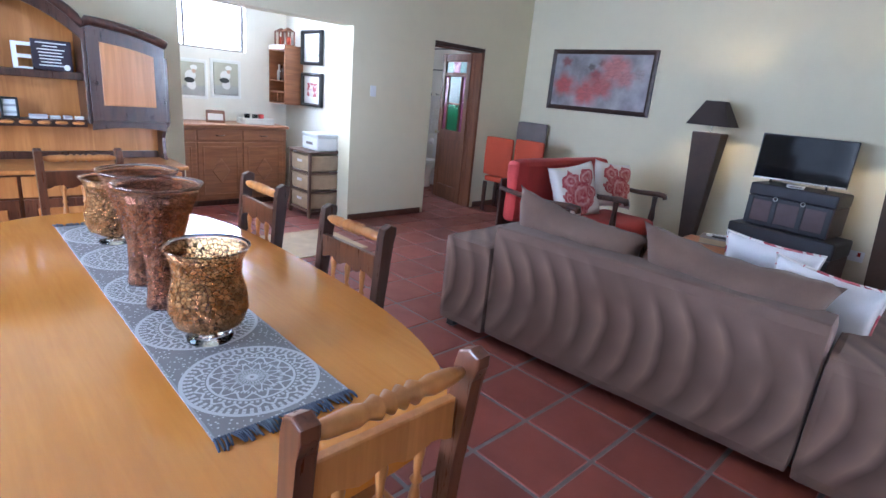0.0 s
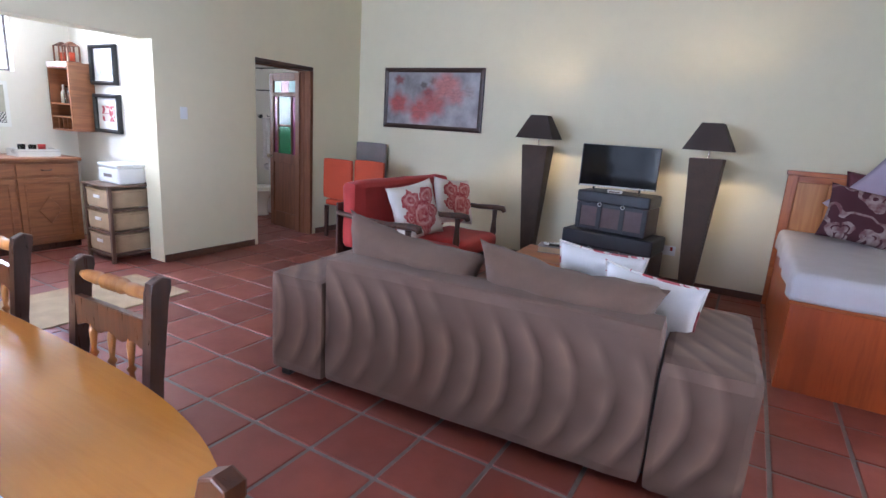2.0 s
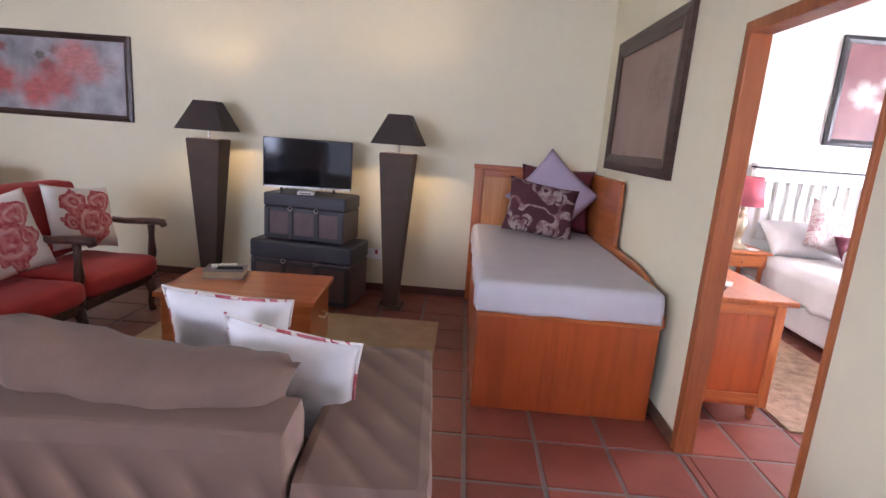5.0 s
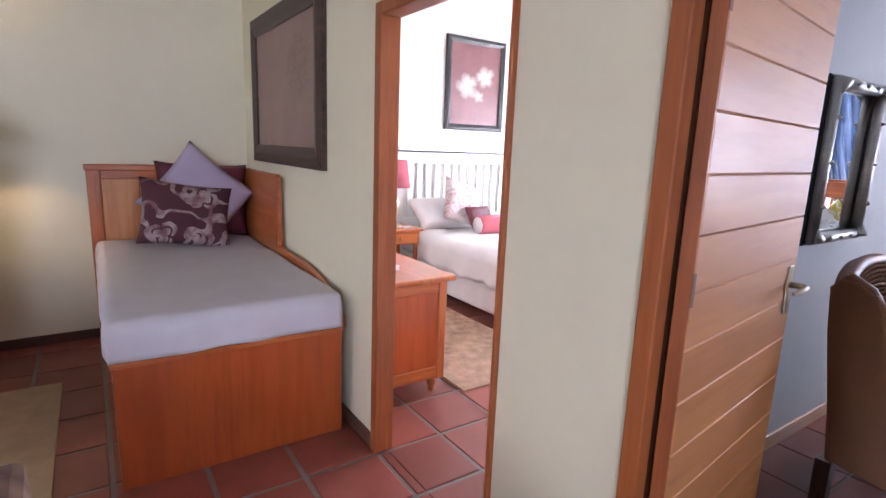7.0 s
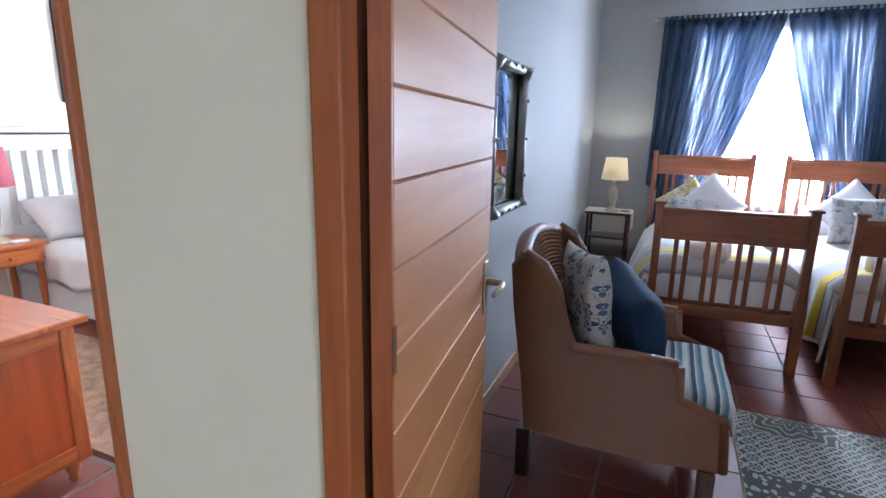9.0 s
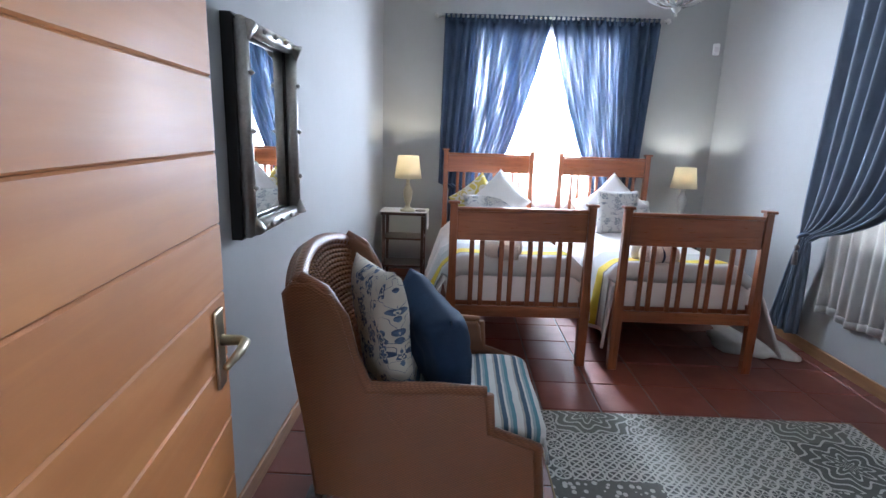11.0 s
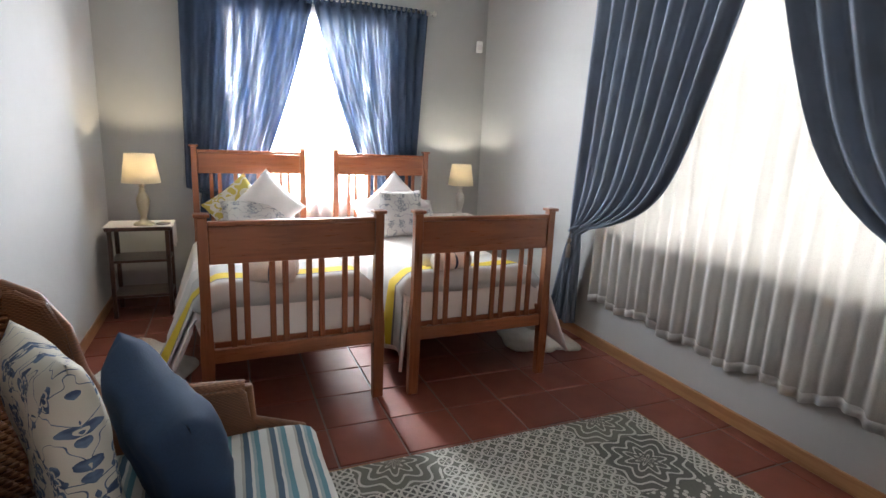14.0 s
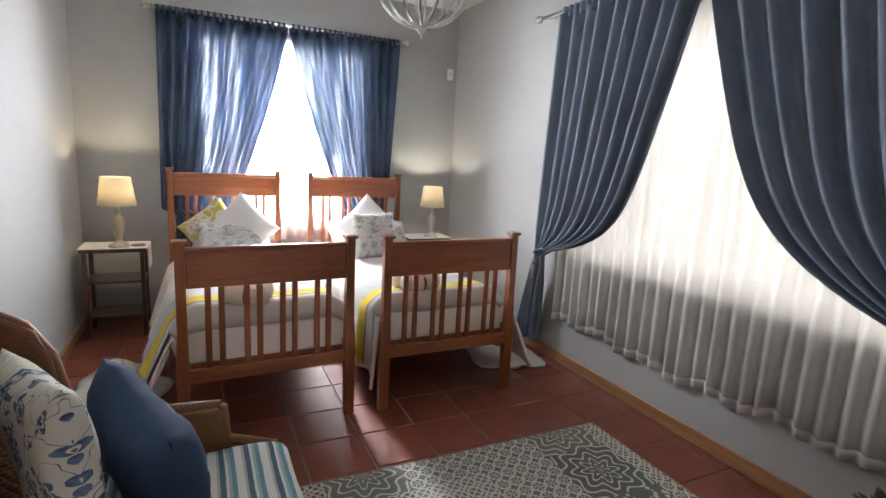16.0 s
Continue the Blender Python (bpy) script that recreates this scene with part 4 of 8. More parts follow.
def bathroom_door():
    w, h = 0.70, 1.99
    e = thing("bathroom_door", "half-open dark wooden door with stained glass panes", "door", XW - 0.16, 5.90, 0.008, 168)
    # local x runs from the hinge to the free edge, -y is the room side after the turn
    part("stile", bx(0, 0.09, -0.02, 0.02, 0, h, 0.004, 1), DOORD, e)
    part("stile", bx(w - 0.09, w, -0.02, 0.02, 0, h, 0.004, 1), DOORD, e)
    for z0, z1 in ((0, 0.2), (0.86, 0.98), (1.70, 1.75), (h - 0.1, h)):
        part("rail", bx(0.091, w - 0.091, -0.02, 0.02, z0, z1, 0.004, 1), DOORD, e)
    part("panel", bx(0.091, w - 0.091, -0.010, 0.010, 0.201, 0.859, 0.004, 1), DOORD, e)
    part("bar", bx(0.18, 0.20, -0.016, 0.016, 0.981, 1.699), DOORD, e)
    part("bar", bx(w - 0.20, w - 0.18, -0.016, 0.016, 0.981, 1.699), DOORD, e)
    part("bar", bx(0.201, w - 0.201, -0.016, 0.016, 1.33, 1.35), DOORD, e)
    part("pane", bx(0.201, w - 0.201, -0.004, 0.004, 0.981, 1.329), ST_GREEN, e, "green stained glass pane")
    part("pane", bx(0.201, w - 0.201, -0.004, 0.004, 1.351, 1.699), ST_PALE, e, "pale green stained glass pane")
    for x0, x1, m in ((0.091, 0.179, ST_PINK), (w - 0.179, w - 0.091, ST_PINK)):
        part("pane", bx(x0, x1, -0.004, 0.004, 0.981, 1.699), m, e, "mottled pink side pane")
    for i, m in enumerate((ST_PALE, ST_PINK, ST_PALE)):
        a = 0.091 + i * (w - 0.182) / 3
        part("pane", bx(a + 0.002, a + (w - 0.182) / 3 - 0.002, -0.004, 0.004, 1.751, h - 0.101), m, e)
    part("knob", lathe([(0.0, 0), (0.012, 0.001), (0.012, 0.03), (0.026, 0.04), (0.028, 0.055), (0.015, 0.068), (0, 0.07)], 14, pose(w - 0.045, 0.02, 0.93, -90)), BRASS, e, "brass knob", True)


bathroom_door()


# ---- windows ----
def window(name, label, axis, at, a0, a1, z0, z1, cols, rows, material=WHITEP, bar=0.035, depth=0.05):
    """A window frame with bars and panes in an opening; axis: the wall's normal."""
    e = thing(name, label, "window", 0, 0, 0, 0, "", "structure")

    def b(u0, u1, w0, w1, d=depth):
        return bx(at - d / 2, at + d / 2, u0, u1, w0, w1, 0.003, 1) if axis == "x" else bx(u0, u1, at - d / 2, at + d / 2, w0, w1, 0.003, 1)
    part("window_frame", b(a0, a0 + bar, z0, z1), material, e)
    part("window_frame", b(a1 - bar, a1, z0, z1), material, e)
    part("window_frame", b(a0 + bar, a1 - bar, z0, z0 + bar), material, e)
    part("window_frame", b(a0 + bar, a1 - bar, z1 - bar, z1), material, e)
    us = [a0 + bar + (a1 - a0 - 2 * bar) * i / cols for i in range(cols + 1)]
    ws = [z0 + bar + (z1 - z0 - 2 * bar) * i / rows for i in range(rows + 1)]
    for u in us[1:-1]:
        part("glazing_bar", b(u - 0.012, u + 0.012, z0 + bar, z1 - bar, 0.03), material, e)
    for i in range(cols):
        for w in ws[1:-1]:
            part("glazing_bar", b(us[i] + 0.0125, us[i + 1] - 0.0125, w - 0.01, w + 0.01, 0.026), material, e)
        p = part("pane", b(us[i] + 0.0125, us[i + 1] - 0.0125, z0 + bar, z1 - bar, 0.006), GLASS, e)
        p.visible_shadow = False
    return e


window("window_1", "bright kitchen window with slim grey bars", "x", -5.96, 2.2, 3.55, 1.72, 2.5, 2, 1, GREYC, 0.022)
window("window_2", "wide bedroom window behind voile curtains", "y", -0.16, 3.0, 5.48, 0.89, 2.45, 4, 2)
window("window_3", "bedroom window behind blue curtains", "x", XB + 0.1, 1.05, 2.5, 0.95, 2.45, 3, 2)
window("window_4", "bedroom window of the cream room", "x", 6.5, 5.0, 6.6, 0.9, 2.2, 2, 1)
window("window_5", "unseen living room window, assumed for daylight", "y", YS - 0.1, -3.3, -0.7, 0.85, 2.35, 3, 2)
# Unseen bathroom window, added for the fill light.
window("window_6", "small bathroom window, unseen and added to let light in", "x", -6.95, 5.0, 5.9, 1.3, 2.2, 2, 1)
window("window_7", "unseen glazed patio door, assumed for daylight", "y", YS - 0.1, 0.35, 1.85, 0.0, 2.25, 2, 3)
struct("window_sill", bx(3.0, 5.48, -0.13, -0.001, 0.867, 0.887, 0.004, 1), WHITEP, "painted inner window sill", "window sill")


def backdrop(name, x0, x1, y0, y1, z0, z1):
    o = struct(name, bx(x0, x1, y0, y1, z0, z1), GLOWW, "overexposed daylight outside a window", "backdrop")
    return o


backdrop("backdrop_kitchen", -7.4, -7.38, 1.2, 4.15, 0.9, 3.6)
backdrop("backdrop_south", 1.5, 7.0, -1.9, -1.88, 0.2, 4.0)
backdrop("backdrop_east", 9.2, 9.22, -0.3, 3.9, 0.2, 4.0)
backdrop("backdrop_cream_room", 8.0, 8.02, 4.0, 7.6, 0.2, 3.6)
# Added glow outside the unseen bathroom window.
backdrop("backdrop_bathroom", -8.2, -8.18, 4.2, 7.0, 0.9, 3.4)


# ---- living room: dining group ----
def superellipse(a, b, p, n=72):
    out = []
    for i in range(n):
        t = 2 * math.pi * i / n
        c, s = math.cos(t), math.sin(t)
        out.append((a * math.copysign(abs(c) ** (2 / p), c), b * math.copysign(abs(s) ** (2 / p), s)))
    return out


TZ = 0.755
TX, TY = -1.155, 1.19


def dining_table():
    e = thing("dining_table", "large oval honey-coloured polished wooden dining table", "table", TX, TY)
    part("tabletop", prism(superellipse(1.16, 0.56, 3.0), TZ - 0.032, TZ, "z", 0.008, 3), HONEY, e)
    part("apron", prism(superellipse(1.0, 0.42, 3.0), TZ - 0.115, TZ - 0.033, "z", 0.004), HONEY_Z, e)
    leg = [(0.028, 0), (0.034, 0.04), (0.026, 0.08), (0.038, 0.25), (0.045, 0.42), (0.030, 0.50), (0.046, 0.54), (0.046, TZ - 0.118)]
    first = part("leg", lathe(leg, 16), HONEY_Z, e, smooth=True, at=pose(-0.72, -0.28, 0))
    for x, y in ((0.72, -0.28), (-0.72, 0.28), (0.72, 0.28)):
        again(first, pose(x, y, 0))
    return e


dining_table()


def spindle_profile(h, r):
    return [(r * 0.55, 0), (r * 0.7, h * 0.06), (r * 0.5, h * 0.12), (r * 0.85, h * 0.25), (r, h * 0.38), (r * 0.7, h * 0.52), (r * 0.45, h * 0.60), (r * 0.9, h * 0.64), (r * 0.45, h * 0.68), (r * 0.6, h * 0.8), (r * 0.8, h * 0.92), (r * 0.55, h)]


def dining_chair(label, post_mat, rail_mat, x, y, rz):
    """Facing -y; its back posts stand at y = +0.2."""
    e = thing("dining_chair", label, "chair", x, y, 0, rz, "chairs round the dining table")
    w = 0.187
    part("seat", bx(-0.215, 0.215, -0.22, 0.19, 0.425, 0.46, 0.012, 3), rail_mat, e)
    # back post: a curved board with a scrolled ear
    side = [(0.185, 0.0), (0.225, 0.0), (0.205, 0.44), (0.222, 0.70), (0.245, 0.93), (0.262, 0.965), (0.262, 0.99), (0.235, 1.0), (0.205, 0.985), (0.200, 0.955), (0.196, 0.90), (0.180, 0.70), (0.165, 0.44)]
    p1 = part("back_post", prism(side, -0.018, 0.018, "x", 0.005, 2), post_mat, e, at=pose(-w, 0, 0))
    again(p1, pose(w, 0, 0))
    k = 2 * w - 0.036
    prof = [(0.010, 0), (0.018, 0.03), (0.021, 0.25 * k), (0.015, 0.32 * k), (0.024, 0.38 * k), (0.014, 0.42 * k), (0.024, 0.46 * k), (0.014, 0.50 * k), (0.024, 0.54 * k), (0.014, 0.58 * k), (0.024, 0.62 * k), (0.015, 0.68 * k), (0.021, 0.75 * k), (0.018, k - 0.03), (0.010, k)]
    part("top_rail", lathe(prof, 14, pose(-w + 0.018, 0.222, 0.945, 0, 90)), HONEY_Z, e, "turned honey-coloured top rail", True)
    n = 28
    low = []
    for i in range(n + 1):
        u = i / n
        low.append((-w + 0.018 + u * k, 0.795 - 0.022 * abs(math.sin(2 * math.pi * u * 1.5 + math.pi / 2)) ** 2 + 0.012))
    out = [(-w + 0.018, 0.882)] + low + [(w - 0.018, 0.882)]
    part("scalloped_rail", prism(out, 0.192, 0.216, "y", 0.003, 1), rail_mat, e)
    part("lower_rail", bx(-w + 0.018, w - 0.018, 0.176, 0.198, 0.505, 0.545, 0.004, 1), rail_mat, e)
    sp = lathe(spindle_profile(0.262, 0.016), 10)
    s1 = part("spindle", sp, HONEY_Z, e, "turned honey-coloured spindle", True, pose(-0.095, 0.189, 0.543, -2.5))
    for u in (0.0, 0.095):
        again(s1, pose(u, 0.189, 0.543, -2.5))
    lg = [(0.016, 0), (0.021, 0.03), (0.017, 0.06), (0.024, 0.20), (0.019, 0.30), (0.025, 0.33), (0.025, 0.425)]
    l1 = part("front_leg", lathe(lg, 12), post_mat, e, smooth=True, at=pose(-0.18, -0.185, 0))
    again(l1, pose(0.18, -0.185, 0))
    part("stretcher", bx(-0.175, 0.175, 0.178, 0.20, 0.22, 0.25, 0.004, 1), post_mat, e)
    part("stretcher", tube([(-0.18, -0.185, 0.16), (0.18, -0.185, 0.16)], 0.012, 8), post_mat, e)
    return e


dining_chair("dark-stained wooden dining chair with a turned top rail", DARKW, CHAIRW, -0.945, 1.612, 2)
dining_chair("dark-stained wooden dining chair with a turned top rail", DARKW, CHAIRW, -1.745, 1.612, 0)
dining_chair("honey and brown dining chair at the table's end", CHAIRW, HONEY_Z, -0.165, 1.238, -90)
dining_chair("brown wooden dining chair in front of the hutch", CHAIRW, CHAIRW, -2.58, 1.275, 90)


def table_runner():
    e = thing("table_runner", "grey woven table runner with white medallions and fringed ends", "table runner", -1.157, 1.198, TZ + 0.001)
    L, W = 0.8975, 0.162

    def f(u, v):
        x, y = -L + 2 * L * u, -W + 2 * W * v
        return x, y, 0.0025 + 0.0012 * noise.noise(Vector((x * 5, y * 9, 0)))
    part("weave", sheet(f, 60, 14, 0.003), RUNNER, e)
    for s in (-1, 1):
        bm = bmesh.new()
        rnd = random.Random(3)
        for i in range(46):
            y = -W + 2 * W * (i + 0.5) / 46
            a, b = rnd.uniform(-0.006, 0.006), rnd.uniform(0.035, 0.05)
            tube([(s * L, y, 0.003), (s * (L + b * 0.5), y + a, 0.006), (s * (L + b), y + a * 2, 0.003)], [0.0032, 0.0036, 0.0026], 5, bm=bm)
        tagged(part("fringe", bm, FRINGE, e, "blue-grey tassel fringe"), "", "", "", "stuff")
    return e


table_runner()


def hurricane(x, y, h, r, group):
    e = thing("mosaic_vase", "amber crackle mosaic glass hurricane vase on a clear foot", "vase", x, y, TZ + 0.006, 0, group)
    body = [(r * 0.42, 0.03), (r * 0.82, h * 0.2), (r * 0.95, h * 0.34), (r * 0.92, h * 0.5), (r * 0.80, h * 0.7), (r * 0.84, h * 0.86), (r * 0.95, h * 0.965)]
    inner = [(q - 0.004, z) for q, z in body[::-1]]
    part("body", lathe(body + inner, 36, cap=False), MOSAIC, e, smooth=True)
    part("foot", lathe([(0, 0), (r * 0.55, 0), (r * 0.56, 0.008), (r * 0.25, 0.016), (r * 0.22, 0.028), (0, 0.029)], 28), CLEAR, e, "clear glass foot", True)
    part("rim", lathe([(r * 0.955, h * 0.967), (r * 1.02, h), (r * 1.0, h), (r * 0.935, h * 0.967)], 36, cap=False), CLEAR, e, "clear glass rim", True)
    return e


def flared(x, y, h, r, group):
    e = thing("mosaic_vase", "tall flared plum mosaic glass vase", "vase", x, y, TZ + 0.006, 0, group)
    body = [(r * 0.46, 0.004), (r * 0.42, h * 0.1), (r * 0.40, h * 0.35), (r * 0.52, h * 0.58), (r * 0.76, h * 0.8), (r * 0.95, h * 0.96)]
    inner = [(q - 0.004, z) for q, z in body[::-1]]
    part("body", lathe(body + inner, 36, cap=False), MOSAIC_D, e, smooth=True)
    part("base", lathe([(0, 0), (r * 0.47, 0), (r * 0.47, 0.0035), (0, 0.0036)], 28), CLEAR, e)
    part("rim", lathe([(r * 0.955, h * 0.962), (r * 1.03, h), (r * 1.01, h), (r * 0.935, h * 0.962)], 36, cap=False), CLEAR, e, "clear glass rim", True)
    return e


GV = "mosaic vases on the table"
hurricane(-0.695, 1.193, 0.27, 0.108, GV)
flared(-0.985, 1.165, 0.385, 0.118, GV)
flared(-1.215, 1.17, 0.385, 0.118, GV)
hurricane(-1.735, 1.195, 0.27, 0.108, GV)


# ---- living room: seating ----
def sofa():
    e = thing("sofa", "large brown suede sofa with brushed crescent marks", "sofa", -0.4, 3.06, 0, 3.3)
    # local y = 0 is the back face; x from -1.2 to 1.2
    part("back", soft_box(-0.835, 0.82, 0.0, 0.22, 0.06, 0.757, 0.03, 0.004, 12, 1), SUEDE, e)
    part("armrest", soft_box(-1.2, -0.837, -0.01, 0.90, 0.05, 0.62, 0.025, 0.004, 9, 2), SUEDE, e)
    part("armrest", soft_box(0.822, 1.185, 0.0, 0.90, 0.05, 0.63, 0.03, 0.004, 9, 3), SUEDE, e)
    part("seat_base", soft_box(-0.835, 0.82, 0.222, 0.90, 0.05, 0.30, 0.02, 0.003, 8, 4), SUEDE, e)
    part("seat_cushion", soft_box(-0.83, -0.01, 0.225, 0.92, 0.302, 0.47, 0.05, 0.008, 9, 6), SUEDE_P, e)
    part("seat_cushion", soft_box(0.0, 0.815, 0.225, 0.92, 0.302, 0.47, 0.05, 0.008, 9, 7), SUEDE_P, e)
    ft = part("foot", bx(-0.03, 0.03, -0.03, 0.03, 0, 0.052, 0.004, 1), BLACKF, e, at=pose(-1.13, 0.06, 0))
    for x, y in ((1.11, 0.08), (-1.13, 0.83), (1.11, 0.83)):
        again(ft, pose(x, y, 0))
    return e


sofa()


def cushion(name, label, material, w, h, t, x, y, z, rx, ry, rz, seed, piping=None, category="cushion", group=""):
    e = thing(name, label, category, 0, 0, 0, 0, group)
    e.matrix_basis = pose(x, y, z, rx, ry, rz)
    part("cover", pillow(w, h, t, 0.13 if t > 0.2 else 0.09, seed), material, e, smooth=True)
    if piping is not None:
        pts = []
        n = 40
        for k in range(4):
            for i in range(n // 4):
                a = i / (n // 4) * 2 - 1
                u, v = [(a, -1), (1, a), (-a, 1), (-1, -a)][k]
                pts.append((w / 2 * u * (1 - 0.09 * (1 - v * v)), 0, h / 2 * v * (1 - 0.09 * (1 - u * u))))
        part("piping", tube(pts, 0.006, 6, True), piping, e, smooth=True)
    return e


def slump(e, corner, dip):
    """One raised corner and a sagging top edge, with soft creases."""
    for v in e.children[0].data.vertices:
        u, k = v.co.x / 0.43, max(0.0, v.co.z / 0.22)
        v.co.z += k * (corner * max(0.0, -u) ** 3 - dip * math.exp(-((u + 0.05) / 0.5) ** 2))
        v.co.y += 0.012 * math.sin(14 * u + 9 * v.co.z) * k * (1 - min(1.0, abs(u)) ** 4)


slump(cushion("back_cushion", "plump brown suede back cushion leaning over the sofa back", SUEDE_P, 0.86, 0.45, 0.26, -0.88, 3.33, 0.68, 12, 5, 0, 1, None, "cushion", "sofa back cushions"), 0.045, 0.018)
slump(cushion("back_cushion", "plump brown suede back cushion leaning over the sofa back", SUEDE_P, 0.88, 0.45, 0.26, -0.05, 3.33, 0.67, 12, 3, 0, 2, None, "cushion", "sofa back cushions"), 0.03, 0.018)
cushion("scatter_cushion", "white scatter cushion with red-flecked edging", LINEN, 0.44, 0.44, 0.13, 0.0, 3.76, 0.70, 20, 4, 6, 3, FLORAL_RED)
cushion("scatter_cushion", "white scatter cushion with red-flecked edging propped on the armrest", LINEN, 0.46, 0.46, 0.12, 0.29, 3.57, 0.645, 14, 5, -8, 4, FLORAL_RED)


def two_seater():
    """Facing +x: its back runs along y."""
    e = thing("settee", "old red velvet settee with dark carved wooden arms", "settee", -1.90, 5.06, 0, 0)
    L = 0.78
    part("frame_rail", bx(-0.30, 0.34, -L, L, 0.22, 0.30, 0.015, 2), DARKW, e)
    part("backrest", soft_box(-0.36, -0.20, -L + 0.02, L - 0.02, 0.42, 0.98, 0.06, 0.008, 10, 1), REDV, e)
    part("back_frame", bx(-0.385, -0.362, -L, L, 0.28, 0.80, 0.01, 2), DARKW, e)
    s1 = part("seat_cushion", soft_box(-0.18, 0.42, -0.37, 0.37, 0.302, 0.46, 0.065, 0.008, 9, 2), REDV, e, at=pose(0, -0.385, 0), smooth=True)
    again(s1, pose(0, 0.385, 0))
    arm = [(-0.36, 0, 0.72), (-0.15, 0, 0.70), (0.15, 0, 0.69), (0.36, 0, 0.705), (0.43, 0, 0.70), (0.445, 0, 0.665)]
    a1 = part("armrest", tube(arm, [0.03, 0.035, 0.04, 0.046, 0.045, 0.03], 10, squash=0.6), DARKW, e, smooth=True, at=pose(0, -L, 0))
    again(a1, pose(0, L, 0))
    again(a1, pose(0, 0.0, 0))
    st = lathe([(0.022, 0.28), (0.03, 0.34), (0.018, 0.38), (0.032, 0.46), (0.02, 0.58), (0.026, 0.675)], 12)
    t1 = part("arm_support", st, DARKW, e, smooth=True, at=pose(0.34, -L, 0))
    again(t1, pose(0.34, L, 0))
    again(t1, pose(0.34, 0, 0))
    lg = part("leg", tube([(0.0, 0, 0.24), (0.03, 0, 0.15), (0.012, 0, 0.06), (0.03, 0, 0.0)], [0.04, 0.032, 0.022, 0.03], 10), DARKW, e, smooth=True, at=pose(0.32, -L + 0.03, 0))
    for x, y in ((0.32, L - 0.03), (-0.32, -L + 0.03), (-0.32, L - 0.03), (0.32, 0)):
        again(lg, pose(x, y, 0))


two_seater()
cushion("flower_cushion", "white cushion with a large red flower print", ROSES, 0.53, 0.50, 0.14, -1.86, 4.83, 0.73, -18, -8, 78, 5)
cushion("flower_cushion", "white cushion with a large red flower print", ROSES, 0.50, 0.46, 0.14, -1.88, 5.54, 0.75, -18, 6, 76, 6)


def upright_chair(name, label, seat_mat, x, y, rz, h, w):
    e = thing(name, label, "chair", x, y, 0, rz, "spare chairs in the corner")
    part("backrest", soft_box(-w / 2, w / 2, 0.16, 0.22, 0.50, h, 0.025, 0.003, 6, 3), seat_mat, e)
    part("seat", soft_box(-w / 2, w / 2, -0.22, 0.17, 0.40, 0.485, 0.03, 0.003, 6, 4), seat_mat, e)
    lg = part("leg", prism([(-0.02, 0), (0.02, 0), (0.024, 0.40), (-0.024, 0.40)], -0.02, 0.02, "y", 0.004), DARKW, e, at=pose(-w / 2 + 0.03, 0.17, 0))
    for a, b in ((w / 2 - 0.03, 0.17), (-w / 2 + 0.03, -0.19), (w / 2 - 0.03, -0.19)):
        again(lg, pose(a, b, 0))
    return e


upright_chair("spare_chair", "orange-red upholstered chair stored beside the wall", ORANGEV, -3.80, 6.18, 186, 0.995, 0.42)
upright_chair("spare_chair", "orange-red upholstered chair stored beside the wall", ORANGEV, -3.34, 6.22, 184, 1.01, 0.42)
upright_chair("spare_chair", "grey upholstered chair stored in the corner", GREYC, -3.86, 6.55, 0, 1.195, 0.50)


def coffee_table():
    e = thing("coffee_table", "low orange pine chest used as a coffee table", "coffee table", -0.52, 5.2, 0, 3)
    part("tabletop", bx(-0.48, 0.48, -0.30, 0.30, 0.44, 0.475, 0.008, 2), PINE_X, e)
    part("body", bx(-0.45, 0.45, -0.27, 0.27, 0.05, 0.439, 0.006, 1), PINE_X, e)
    for x, y in ((-0.42, -0.24), (0.42, -0.24), (-0.42, 0.24), (0.42, 0.24)):
        part("foot", lathe([(0.02, 0), (0.03, 0.02), (0.022, 0.049)], 12, pose(x, y, 0)), PINE, e, smooth=True)
    h = part("handle", tube([(0.455, -0.05, 0.30), (0.49, -0.045, 0.29), (0.49, 0.045, 0.29), (0.455, 0.05, 0.30)], 0.007, 8), BRASS, e, "brass side handle", True)


coffee_table()


def book_and_remotes():
    e = thing("book", "thick cream-edged hardcover book on the coffee table", "book", -0.74, 5.32, 0.475, 12)
    part("pages", bx(-0.125, 0.12, -0.09, 0.09, 0.006, 0.05, 0.002, 1), JUTE, e, "yellowed page block")
    part("cover", bx(-0.13, 0.127, -0.095, 0.095, 0.0, 0.0055, 0.001, 1), GREYC, e)
    part("cover", bx(-0.13, 0.127, -0.095, 0.095, 0.0505, 0.056, 0.001, 1), GREYC, e)
    for i, (m, x, y, r, lab) in enumerate(((WHITEP, -0.76, 5.34, 30, "white remote control on the book"), (PLASTIC_D, -0.70, 5.30, 15, "black remote control on the book"))):
        q = thing("remote_control", lab, "remote control", x, y, 0.531, r)
        part("case", bx(-0.08, 0.08, -0.022, 0.022, 0, 0.018, 0.006, 2), m, q)
        b = part("button", bx(-0.004, 0.004, -0.004, 0.004, 0.018, 0.0205), GREYC, q, at=pose(-0.05, -0.008, 0))
        for j in range(1, 8):
            again(b, pose(-0.05 + 0.014 * j, -0.008 if j % 2 else 0.008, 0))


book_and_remotes()


